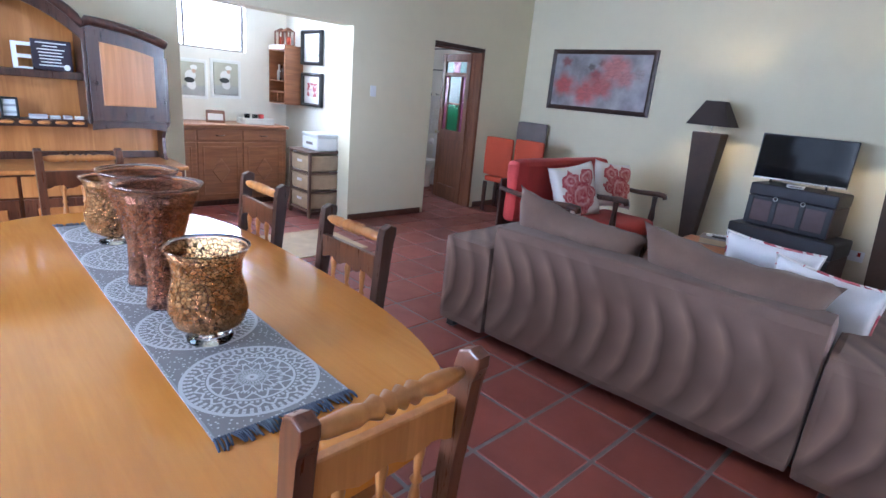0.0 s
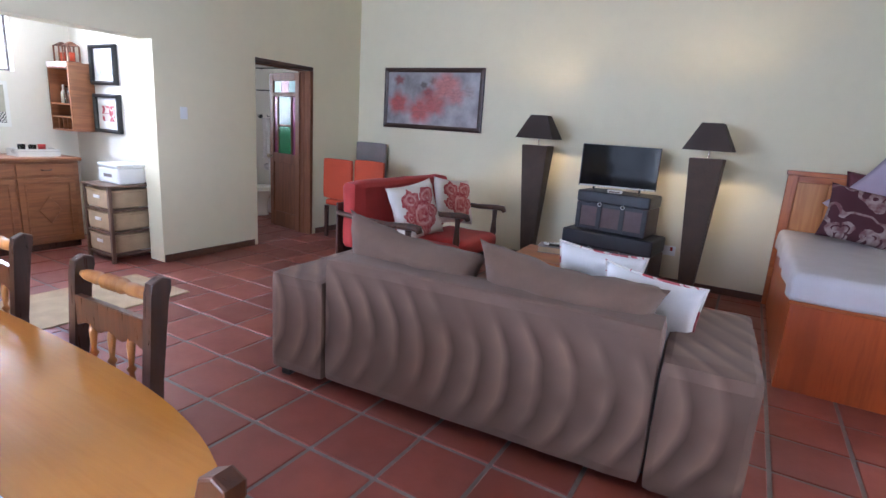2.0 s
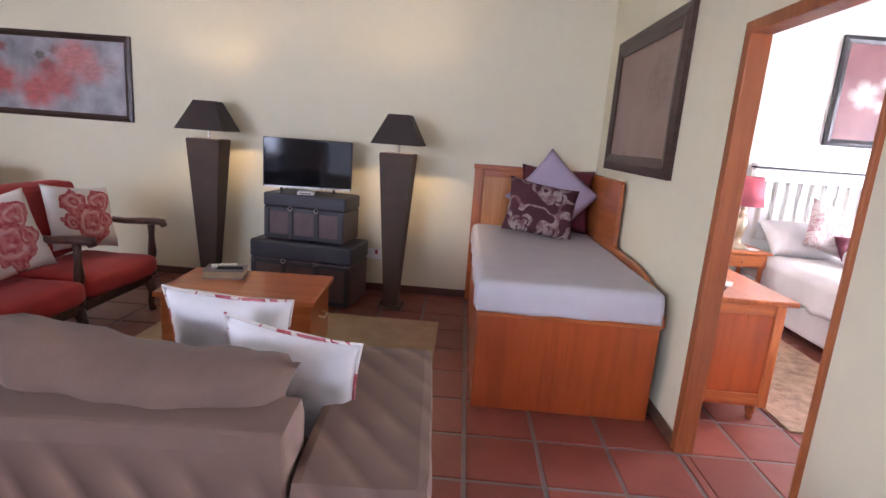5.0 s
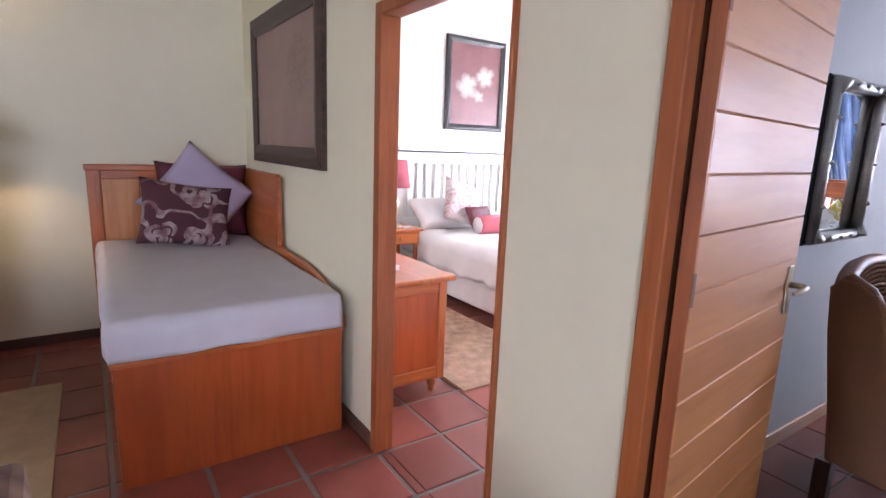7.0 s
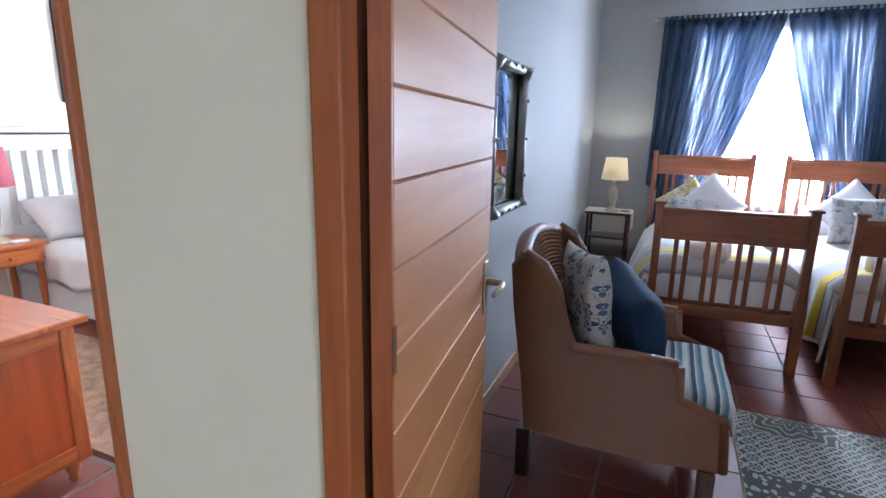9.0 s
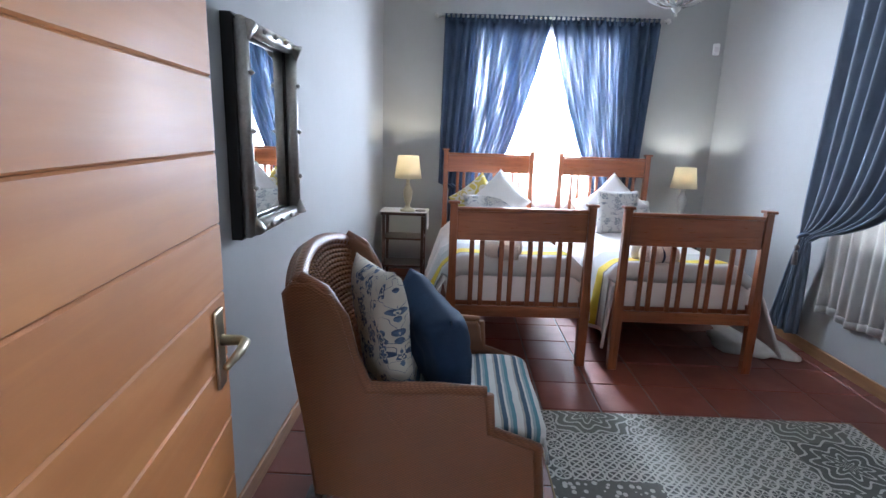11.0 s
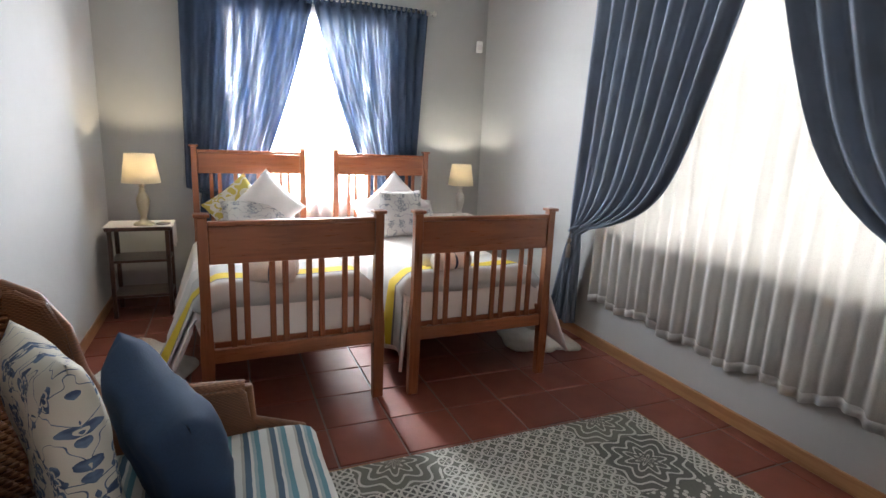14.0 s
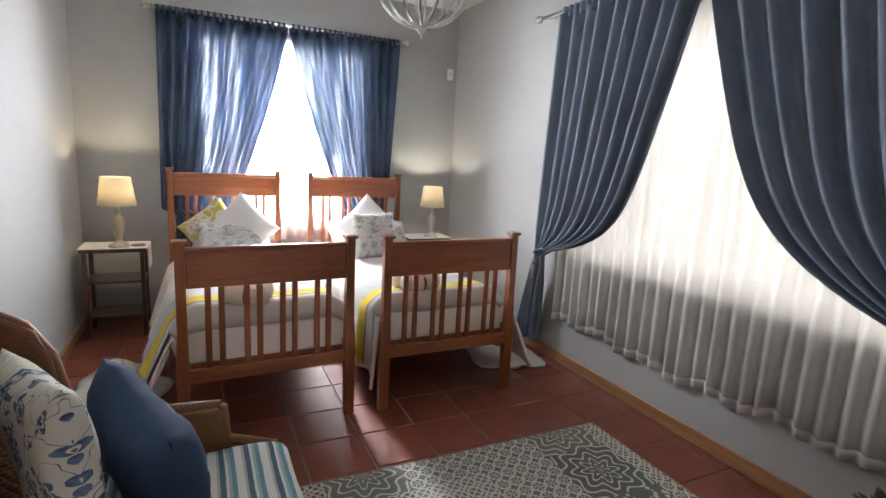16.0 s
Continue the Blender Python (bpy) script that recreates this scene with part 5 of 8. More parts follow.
# ---- living room: television wall ----
def trunk(label, x, y, z, w, d, h, rz):
    e = thing("trunk", label, "trunk", x, y, z, rz, "stacked trunks under the television")
    part("body", bx(-w / 2, w / 2, -d / 2, d / 2, 0.012, h * 0.70, 0.008, 2), LEATHER, e)
    part("lid", bx(-w / 2 - 0.006, w / 2 + 0.006, -d / 2 - 0.006, d / 2 + 0.006, h * 0.705, h, 0.02, 3), LEATHER_B, e, "black leather lid")
    for u in (-0.5 * w + 0.03, -0.16 * w, 0.16 * w, 0.5 * w - 0.03):
        part("strap", bx(u - 0.022, u + 0.022, -d / 2 - 0.012, -d / 2 - 0.0005, 0.014, h * 0.69, 0.003, 1), LEATHER_B, e, "black leather strap")
    for z0 in (0.013, h * 0.62):
        for a, b in ((-0.5 * w + 0.053, -0.16 * w - 0.023), (-0.16 * w + 0.023, 0.16 * w - 0.023), (0.16 * w + 0.023, 0.5 * w - 0.053)):
            part("edging", bx(a, b, -d / 2 - 0.009, -d / 2 - 0.0005, z0, z0 + 0.035, 0.003, 1), LEATHER_B, e)
    for u in (-0.16 * w, 0.16 * w):
        ring = [(u + 0.018 * math.cos(t), -d / 2 - 0.018, h * 0.69 + 0.018 * math.sin(t)) for t in [i * math.pi / 6 for i in range(12)]]
        part("ring", tube(ring, 0.004, 6, True), CHROME, e, "steel ring", True)
    for sx in (-1, 1):
        for sy in (-1, 1):
            part("foot", bx(sx * (w / 2 - 0.05) - 0.025, sx * (w / 2 - 0.05) + 0.025, sy * (d / 2 - 0.05) - 0.025, sy * (d / 2 - 0.05) + 0.025, 0, 0.0118), LEATHER_B, e)
    return e


trunk("large dark leather-bound trunk on the floor", -0.50, 6.47, 0.0, 0.90, 0.46, 0.53, -7)
trunk("smaller dark leather-bound trunk on another trunk", -0.50, 6.50, 0.531, 0.72, 0.38, 0.40, -7)


def television():
    e = thing("television", "flat black television switched off on a trunk", "television", -0.52, 6.40, 0.932, -9)
    e.rotation_euler[2] = radians(10)
    part("case", bx(-0.368, 0.368, 0.0, 0.045, 0.045, 0.46, 0.006, 2), PLASTIC_D, e)
    part("screen", bx(-0.358, 0.358, -0.003, -0.0005, 0.062, 0.452), SCREEN, e, "dark glossy screen")
    part("bottom_trim", bx(-0.358, 0.358, -0.004, -0.0005, 0.047, 0.060, 0.001, 1), CHROME, e)
    for u in (-0.22, 0.22):
        part("stand_foot", tube([(u, 0.02, 0.05), (u, 0.0, 0.008), (u, -0.09, 0.005)], [0.012, 0.009, 0.006], 6), PLASTIC_D, e)
        part("stand_foot", tube([(u, 0.02, 0.05), (u, 0.05, 0.008), (u, 0.10, 0.005)], [0.012, 0.009, 0.006], 6), PLASTIC_D, e)
    q = thing("set_top_box", "small white decoder box under the television", "decoder", -0.52, 6.36, 0.932, 8)
    part("case", bx(-0.07, 0.07, -0.05, 0.05, 0, 0.028, 0.006, 2), WHITEP, q)
    part("front", bx(-0.05, 0.05, -0.052, -0.0505, 0.008, 0.02), GREYC, q)


television()


def floor_lamp(x, y, rz, watts):
    e = thing("floor_lamp", "tall dark tapered floor lamp with a brown pyramid shade, lit", "floor lamp", x, y, 0, rz, "floor lamps beside the television")
    bm = bmesh.new()
    rings = []
    for w, z in ((0.058, 0.03), (0.138, 1.335)):
        rings.append([bm.verts.new((sx * w, sy * w, z)) for sx, sy in ((-1, -1), (1, -1), (1, 1), (-1, 1))])
    for i in range(4):
        bm.faces.new((rings[0][i], rings[0][(i + 1) % 4], rings[1][(i + 1) % 4], rings[1][i]))
    bm.faces.new(rings[0][::-1])
    bm.faces.new(rings[1])
    bmesh.ops.bevel(bm, geom=bm.edges[:], offset=0.006, segments=2, affect="EDGES")
    part("column", bm, COLUMN, e)
    part("base", bx(-0.10, 0.10, -0.10, 0.10, 0, 0.0295, 0.006, 2), COLUMN, e)
    part("stem", tube([(0, 0, 1.333), (0, 0, 1.528)], 0.009, 8), CHROME, e, "steel lamp stem")
    bm = bmesh.new()
    loops = []
    for w, z in ((0.200, 1.405), (0.088, 1.645), (0.085, 1.645), (0.197, 1.405)):
        loops.append([bm.verts.new((sx * w, sy * w, z)) for sx, sy in ((-1, -1), (1, -1), (1, 1), (-1, 1))])
    for a, b in zip(loops, loops[1:] + loops[:1]):
        for i in range(4):
            bm.faces.new((a[i], a[(i + 1) % 4], b[(i + 1) % 4], b[i]))
    part("shade", bm, SHADEB, e, "dark brown pyramid shade")
    part("bulb", lathe([(0.0, 1.525), (0.018, 1.535), (0.03, 1.57), (0.022, 1.60), (0, 1.61)], 12), BULB, e, "warm glowing bulb", True)
    for k in range(4):
        a = math.pi / 4 + k * math.pi / 2
        part("shade_strut", tube([(0, 0, 1.47), (0.27 * math.cos(a), 0.27 * math.sin(a), 1.42)], 0.003, 5), CHROME, e)
    glow_lamp("floor_lamp_light", (x + 0.04, y + 0.035, 1.575), watts, (1.0, 0.70, 0.36), 0.018)
    return e


floor_lamp(-1.40, 6.46, 4, 13.0)
floor_lamp(0.25, 6.37, -3, 17.0)
picture("poppy_painting", "wide painting of red poppies in a dark wooden frame", 1.45, 0.75, 0.055, 0.035, BROWNF, POPPY, -3.0, YN - 0.001, 1.79, 0)
picture("canvas_print", "large dusky pink canvas in a broad dark frame", 1.41, 0.985, 0.12, 0.04, BROWNF, DUSK, XE - 0.001, 5.785, 1.83, -90)


def plate(name, label, x, y, z, rz, w, h, bits):
    e = thing(name, label, name.replace("_", " "), x, y, z, rz)
    part("cover_plate", bx(-w / 2, w / 2, -0.010, -0.001, -h / 2, h / 2, 0.003, 2), WHITEP, e)
    for u, v, a, b, m in bits:
        part("rocker", bx(u - a / 2, u + a / 2, -0.014, -0.0105, v - b / 2, v + b / 2, 0.001, 1), m, e)
    return e


plate("light_switch", "white light switch on the cream wall", XW + 0.001, 4.222, 1.428, 90, 0.075, 0.115, [(0, 0, 0.03, 0.05, WHITEP)])
plate("power_outlet", "white wall socket with a red rocker", 0.0, YN, 0.36, 0, 0.14, 0.10, [(-0.03, -0.01, 0.05, 0.05, WHITEP), (0.03, 0.02, 0.025, 0.04, REDV)])


# ---- living room: daybed ----
def daybed():
    e = thing("daybed", "orange pine single bed with a boxed base and high headboard", "bed", 1.44, 4.725)
    # local: x -0.5..0.5, y 0 (foot) .. 2.06 (head)
    part("foot_panel", bx(-0.50, 0.495, 0.0, 0.03, 0.0, 0.55, 0.006, 2), PINE_R, e)
    part("side_panel", bx(-0.50, -0.47, 0.031, 2.03, 0.0, 0.55, 0.006, 2), PINE_R, e)
    part("slat_base", bx(-0.469, 0.49, 0.031, 2.03, 0.44, 0.47), PINE_Y, e)
    part("cap_rail", bx(-0.51, 0.50, -0.012, 0.045, 0.551, 0.575, 0.006, 2), PINE_X, e)
    hb = part("headboard", bx(-0.54, 0.50, 2.032, 2.062, 0.0, 1.24, 0.004, 1), PINE_X, e)
    part("headboard_cap", bx(-0.55, 0.50, 2.00, 2.09, 1.241, 1.28, 0.006, 2), PINE_X, e)
    part("headboard_stile", bx(-0.54, -0.46, 2.012, 2.031, 0.60, 1.24, 0.004, 1), PINE, e)
    for k in range(4):
        a = -0.455 + k * 0.235
        part("headboard_board", bx(a, a + 0.231, 2.02, 2.0312, 0.60, 1.18, 0.004, 1), PINE_LIGHT, e)
    part("headboard_rail", bx(-0.455, 0.49, 2.014, 2.0315, 1.182, 1.2395, 0.004, 1), PINE_X, e)
    n = 14
    out = [(2.03, 0.55), (2.03, 1.27), (1.13, 1.27), (1.10, 1.25), (1.10, 0.80)]
    for i in range(n + 1):
        t = i / n
        out.append((1.08 - 1.02 * t, 0.785 - 0.17 * t ** 4))
    out += [(0.035, 0.55)]
    part("wall_side_panel", prism([(a, b) for a, b in out], 0.502, 0.532, "x", 0.005, 2), PINE_Y, e)
    return e


daybed()


def daybed_mattress():
    e = thing("bedspread", "smooth pale lilac-grey bedspread over a mattress", "bedspread", 1.44, 4.725)

    part("mattress", soft_box(-0.478, 0.485, 0.05, 2.0, 0.471, 0.725, 0.07, 0.004, 10, 3), LINEN, e, smooth=True)

    def drape_over(u, v):
        a = -0.635 + 1.125 * u
        b = -0.118 + 2.098 * v
        dx, dy = max(0.0, -0.47 - a), max(0.0, 0.05 - b)
        d = max(dx, dy)
        x, y = max(a, -0.47), max(b, 0.05)
        k = min(1.0, d / 0.06)
        x -= 0.045 * math.sin(k * math.pi / 2) * (1 if dx > 0 else 0) * (dx / max(d, 1e-6))
        y -= 0.055 * math.sin(k * math.pi / 2) * (1 if dy > 0 else 0) * (dy / max(d, 1e-6))
        z = 0.742 - 0.028 * (1 - math.cos(k * math.pi / 2)) - max(0.0, d - 0.03) * 1.0
        ripple = 0.010 * math.sin(14 * (x + y) + 3 * noise.noise(Vector((x * 2, y * 2, 0)))) * min(1.0, d / 0.1)
        low = 0.007 * noise.noise(Vector((x * 2.5, y * 2.5, 3))) + 0.004 * noise.noise(Vector((x * 8, y * 8, 5)))
        return x - ripple * (dx > dy), y - ripple * (dy >= dx) * (d > 0), z + low * (d < 0.02)
    part("cover", sheet(drape_over, 60, 90, 0.008), BEDSPREAD, e, smooth=True)


daybed_mattress()
cushion("bed_cushion", "maroon satin cushion against the headboard", MAROON, 0.64, 0.56, 0.12, 1.62, 6.62, 1.03, -10, 2, -2, 7)
cushion("bed_cushion", "lilac cushion standing on its corner", LILAC, 0.58, 0.58, 0.13, 1.57, 6.46, 1.07, -16, 40, -8, 8)
cushion("bed_cushion", "plum damask cushion leaning in front of the pile", DAMASK, 0.60, 0.46, 0.14, 1.46, 6.31, 0.965, -20, 9, 4, 9)


# ---- rugs ----
def rug(name, label, material, x0, x1, y0, y1, z=0.001, t=0.008, category="rug"):
    e = thing(name, label, category, (x0 + x1) / 2, (y0 + y1) / 2, z)
    a, b = (x1 - x0) / 2, (y1 - y0) / 2

    def f(u, v):
        x, y = -a + 2 * a * u, -b + 2 * b * v
        return x + 0.006 * noise.noise(Vector((y * 3, 0, 1))), y + 0.006 * noise.noise(Vector((x * 3, 4, 1))), t * 0.6 + 0.002 * noise.noise(Vector((x * 4, y * 4, 0)))
    part("rug_weave", sheet(f, 30, 30, t), material, e)
    part("edge_binding", tube([(-a, -b, t * 0.6), (a, -b, t * 0.6), (a, b, t * 0.6), (-a, b, t * 0.6)], 0.006, 6, True), JUTE, e, "bound edge")
    return e


rug("jute_rug", "flat beige woven jute rug under the coffee table", JUTE, -1.35, 0.69, 4.15, 6.04)
rug("kitchen_rug", "small beige woven rug before the kitchen opening", JUTE, -3.95, -3.2, 2.4, 3.55)
rug("patchwork_rug", "grey and white patchwork tile rug beside the beds", PATCHRUG, 2.55, 4.51, 0.425, 2.17)
rug("carpet", "cream and red patterned carpet beside the bed", REDRUG, 2.76, 3.62, 4.75, 6.5)


# ---- grey bedroom: twin beds ----
def slat_bed(label, yc, turn):
    """Foot end at x = 5.12, head at x = 7.25."""
    e = thing("twin_bed", label, "bed", 5.12, yc, 0, turn, "twin beds")
    w, L = 0.438, 2.12

    def post(h, t=0.024):
        bm = prism([(-t - 0.010, 0), (t + 0.0, 0), (t + 0.004, 0.42), (t, 0.60), (t, h - 0.03), (-t, h - 0.03), (-t, 0.60), (-t - 0.012, 0.42)], -t, t, "x", 0.004, 1)
        return bm
    for tag, x, h, top in (("foot", 0.0, 1.105, 0.215), ("head", L, 1.365, 0.20)):
        p = part(tag + "_post", post(h), BEDW, e, at=pose(x, -w, 0))
        q = again(p, pose(x, w, 0, 0, 0, 180))
        c = part("post_cap", bx(-0.036, 0.036, -0.036, 0.036, h - 0.03, h - 0.012, 0.005, 2), BEDW, e, at=pose(x, -w, 0))
        again(c, pose(x, w, 0))
        a = w - 0.0245
        part(tag + "_panel", bx(x - 0.014, x + 0.014, -a, a, h - 0.09 - top + 0.045, h - 0.075, 0.005, 2), BEDW_Y, e)
        part(tag + "_top_rail", bx(x - 0.019, x + 0.019, -a, a, h - 0.074, h - 0.050, 0.005, 2), BEDW_Y, e)
        zl = 0.335
        part(tag + "_bottom_rail", bx(x - 0.015, x + 0.015, -a, a, zl, zl + 0.075, 0.005, 2), BEDW_Y, e)
        zt = h - 0.046 - top
        s = part("slat", bx(-0.009, 0.009, -0.015, 0.015, zl + 0.0755, zt, 0.003, 1), BEDW, e, at=pose(x, -0.315, 0))
        for k, u in enumerate((-0.25, -0.125, -0.06, 0.06, 0.125, 0.25)):
            again(s, pose(x, u, 0))
        again(s, pose(x, 0.315, 0))
    for sy in (-1, 1):
        part("side_rail", bx(0.025, L - 0.025, sy * (w - 0.012) - 0.012, sy * (w - 0.012) + 0.012, 0.36, 0.46, 0.005, 1), BEDW, e)
    part("slat_base", bx(0.03, L - 0.03, -w + 0.03, w - 0.03, 0.40, 0.43), BEDW_Y, e)
    return e


slat_bed("red-brown slatted wooden single bed near the mirror wall", 2.213, 3.0)
slat_bed("red-brown slatted wooden single bed near the wide window", 1.122, 1.0)


def bedding(label, yc, turn, seed, spill):
    e = thing("duvet", label, "duvet", 5.12, yc, 0, turn, "bedding on the twin beds")
    part("mattress", soft_box(0.14, 2.08, -0.415, 0.415, 0.432, 0.60, 0.06, 0.004, 10, seed), LINEN, e, smooth=True)

    def f(u, v):
        """Over the mattress and down both sides."""
        x = 0.03 + 1.765 * u
        s = (v - 0.5) * 2
        half = 0.43
        drop_l, drop_r = spill
        t = abs(s)
        flat = 0.62
        if t < flat:
            y, z = s / flat * half, 0.655 + 0.018 * math.sin(u * 7 + seed) + 0.016 * noise.noise(Vector((x * 3, s * 3, seed)))
            z -= 0.05 * max(0, (t / flat - 0.8) / 0.2) ** 2
        else:
            k = (t - flat) / (1 - flat)
            d = drop_l if s < 0 else drop_r
            outer = (s > 0) == (yc > 1.6)
            y = math.copysign(half + 0.035 + (0.09 * k + 0.09 * k * math.exp(-u / 0.3) if outer else 0.0) + 0.05 * k * (0.6 + 0.5 * math.sin(x * 17 + seed)) * (1.0 if d > 0.25 else 0.4), s)
            z = 0.605 - d * k * (1 + 0.10 * math.sin(x * 9 + seed * 2) + 0.28 * math.exp(-u / 0.07))
        z -= 0.31 * max(0.0, 1 - u / 0.075) ** 1.6 if t < flat else 0.0
        return x, y, z
    part("cover", sheet(f, 70, 46, 0.02), DUVET, e, smooth=True)

    def g(u, v):
        x, y, z = f(0.035 + 0.42 * u, v)
        return x - 0.95, y * 1.03, z + 0.030
    part("throw", sheet(g, 40, 46, 0.008), THROW, e, "grey throw with a mustard band", True, pose(0.95, 0, 0))
    return e


bedding("blush white duvet with a grey and mustard throw, draped low", 2.213, 3.0, 1, (0.22, 0.40))
bedding("blush white duvet with a grey and mustard throw, draped low", 1.122, 1.0, 2, (0.42, 0.40))
for yc, sd in ((2.30, 11), (1.15, 21)):
    cushion("bed_pillow", "white pillow lying against the headboard", LINEN, 0.66, 0.44, 0.16, 6.98, yc, 0.775, 62, 0, 90, sd, None, "pillow", "pillows on the twin beds")
    cushion("grey_cushion", "pale grey floral cushion resting on a pillow", PATCHY, 0.52, 0.44, 0.13, 6.72, yc + (0.02 if sd < 20 else -0.10), 0.79, 52, 0, 90, sd + 1)
    cushion("square_cushion", "off-white square cushion standing on its corner", LINEN, 0.46, 0.46, 0.13, 6.84, yc + (-0.06 if sd < 20 else 0.0), 0.88, 28, 45, 90, sd + 2)
cushion("mustard_cushion", "mustard and white cushion behind the square one", blot("mustard_print", (0.52, 0.42, 0.09), (0.70, 0.68, 0.62), (0.62, 0.58, 0.5), 5, 0.5, 2.0, 0.8, 0.02), 0.42, 0.42, 0.1, 6.93, 2.44, 0.86, 24, 38, 90, 31)
cushion("upright_cushion", "grey floral cushion standing on its side", PATCHY, 0.40, 0.40, 0.12, 6.50, 1.20, 0.86, 8, 0, 100, 33)


def towel_roll(x, y, rz):
    e = thing("rolled_towels", "pair of rolled white towels tied on the bed", "towel", x, y, 0.685, rz, "rolled towels")
    for k in (-1, 1):
        bm = lathe([(0.0, -0.13), (0.055, -0.12), (0.066, -0.04), (0.066, 0.05), (0.055, 0.12), (0, 0.13)], 16, pose(0, k * 0.064, 0.055, 0, 90))
        part("towel", bm, FLEECE if k > 0 else LINEN, e, smooth=True)
    part("ribbon", tube([(0.0, 0.135 * math.cos(a), 0.055 + 0.072 * math.sin(a)) for a in [i * math.pi / 8 for i in range(16)]], 0.007, 6, True), NAVY, e, "blue ribbon", True)


towel_roll(5.36, 2.31, 75)
towel_roll(5.40, 1.26, 100)


def nightstand(label, x, y):
    e = thing("nightstand", label, "nightstand", x, y, 0, 0, "nightstands beside the beds")
    part("tabletop", bx(-0.17, 0.17, -0.225, 0.225, 0.69, 0.72, 0.005, 2), DARKW, e)
    part("cloth", bx(-0.165, 0.165, -0.235, 0.235, 0.7205, 0.7235), LINEN, e, "cream table cloth")
    part("cloth_drop", sheet(lambda u, v: (-0.165 + 0.33 * u, -0.238 - 0.006 * math.sin(u * 17) * v, 0.722 - (0.14 + 0.05 * math.sin(u * 3)) * v), 16, 6, 0.003), LINEN, e)
    part("shelf", bx(-0.16, 0.16, -0.205, 0.205, 0.44, 0.46, 0.003, 1), DARKW, e)
    part("shelf", bx(-0.16, 0.16, -0.205, 0.205, 0.16, 0.18, 0.003, 1), DARKW, e)
    l1 = part("leg", bx(-0.02, 0.02, -0.015, 0.015, 0, 0.6895, 0.003, 1), DARKW, e, at=pose(-0.145, -0.195, 0))
    for a, b in ((0.145, -0.195), (-0.145, 0.195), (0.145, 0.195)):
        again(l1, pose(a, b, 0))
    return e


nightstand("dark wooden nightstand with shelves and a white cloth", 7.12, 3.165)
nightstand("dark wooden nightstand with shelves and a white cloth", 7.24, 0.40)


def table_lamp(label, x, y, z, s, shade_mat, base_mat, watts, group, color=(1.0, 0.78, 0.42)):
    e = thing("table_lamp", label, "table lamp", x, y, z, 0, group)
    prof = [(0.0, 0), (0.055, 0.0), (0.055, 0.008), (0.042, 0.018), (0.022, 0.028), (0.016, 0.05), (0.026, 0.075), (0.034, 0.12), (0.034, 0.15), (0.022, 0.18), (0.012, 0.19), (0.02, 0.197), (0.012, 0.204), (0.012, 0.22), (0.02, 0.224), (0.008, 0.23), (0.008, 0.29), (0, 0.29)]
    part("stem", lathe([(r * s, h * s) for r, h in prof], 20), base_mat, e, smooth=True)
    z0, z1 = 0.24 * s, 0.40 * s
    part("shade", lathe([(0.098 * s, z0), (0.075 * s, z1), (0.073 * s, z1), (0.096 * s, z0)] + [(0.098 * s, z0)], 32, cap=False), shade_mat, e, "cloth shade lit from inside", True)
    part("bulb", lathe([(0, 0.29 * s), (0.014, 0.30 * s), (0.022, 0.325 * s), (0.014, 0.345 * s), (0, 0.35 * s)], 10), BULB, e, "warm glowing bulb", True)
    glow_lamp("table_lamp_light", (x, y, z + 0.355 * s), watts, color, 0.02)
    return e


table_lamp("lit bedside lamp with a brass stem and cream shade", 7.05, 3.13, 0.7235, 1.38, SHADE_L, BRASS, 12.0, "bedside lamps", (1.0, 0.84, 0.55))
table_lamp("lit bedside lamp with a steel stem and cream shade", 7.20, 0.35, 0.7235, 1.30, SHADE_L, CHROME, 12.0, "bedside lamps", (1.0, 0.93, 0.75))


def small_dish(x, y):
    e = thing("coaster", "small round coaster on the nightstand", "coaster", x, y, 0.7238)
    part("disc", lathe([(0, 0), (0.05, 0.0), (0.054, 0.006), (0.05, 0.009), (0, 0.008)], 24), GREYC, e)


small_dish(7.08, 3.0)


def ledge_fleece(x, y, rx, ry, seed):
    e = thing("sheepskin", "cream sheepskin lying on the tiles", "sheepskin", x, y, 0.001)

    def f(u, v):
        a = 2 * math.pi * u
        r = 0.03 + 0.97 * v
        k = 1 + 0.18 * math.sin(3 * a + seed) + 0.08 * math.sin(7 * a)
        return (rx * r * k * math.cos(a), ry * r * k * math.sin(a), 0.035 * (1 - v ** 3) + 0.010 + 0.008 * noise.noise(Vector((u * 40, v * 12, seed))))
    bm = sheet(f, 60, 8, 0.012)
    part("fleece", bm, FLEECE, e, smooth=True)


ledge_fleece(5.92, 3.06, 0.42, 0.27, 1)
ledge_fleece(5.70, 0.37, 0.38, 0.26, 2)


# ---- grey bedroom: curtains ----
def rod(name, label, axis, at, a0, a1, z, material):
    e = thing(name, label, "curtain rod", 0, 0, 0)

    def P(u, w=0.0):
        return (at, u, z + w) if axis == "x" else (u, at, z + w)
    part("pole", tube([P(a0), P(a1)], 0.014, 12), material, e, smooth=True)
    for u, s in ((a0, -1), (a1, 1)):
        pts = [P(u + s * d) for d in (0.0, 0.012, 0.016, 0.035, 0.055, 0.066)]
        part("finial", tube(pts, [0.016, 0.018, 0.010, 0.030, 0.022, 0.004], 14), material, e, smooth=True)
    for u in (a0 + 0.05, a1 - 0.05):
        q = (at + 0.085, u, z) if axis == "x" else (u, at - 0.085, z)
        part("bracket", tube([P(u), q], 0.008, 8), material, e)
    return e


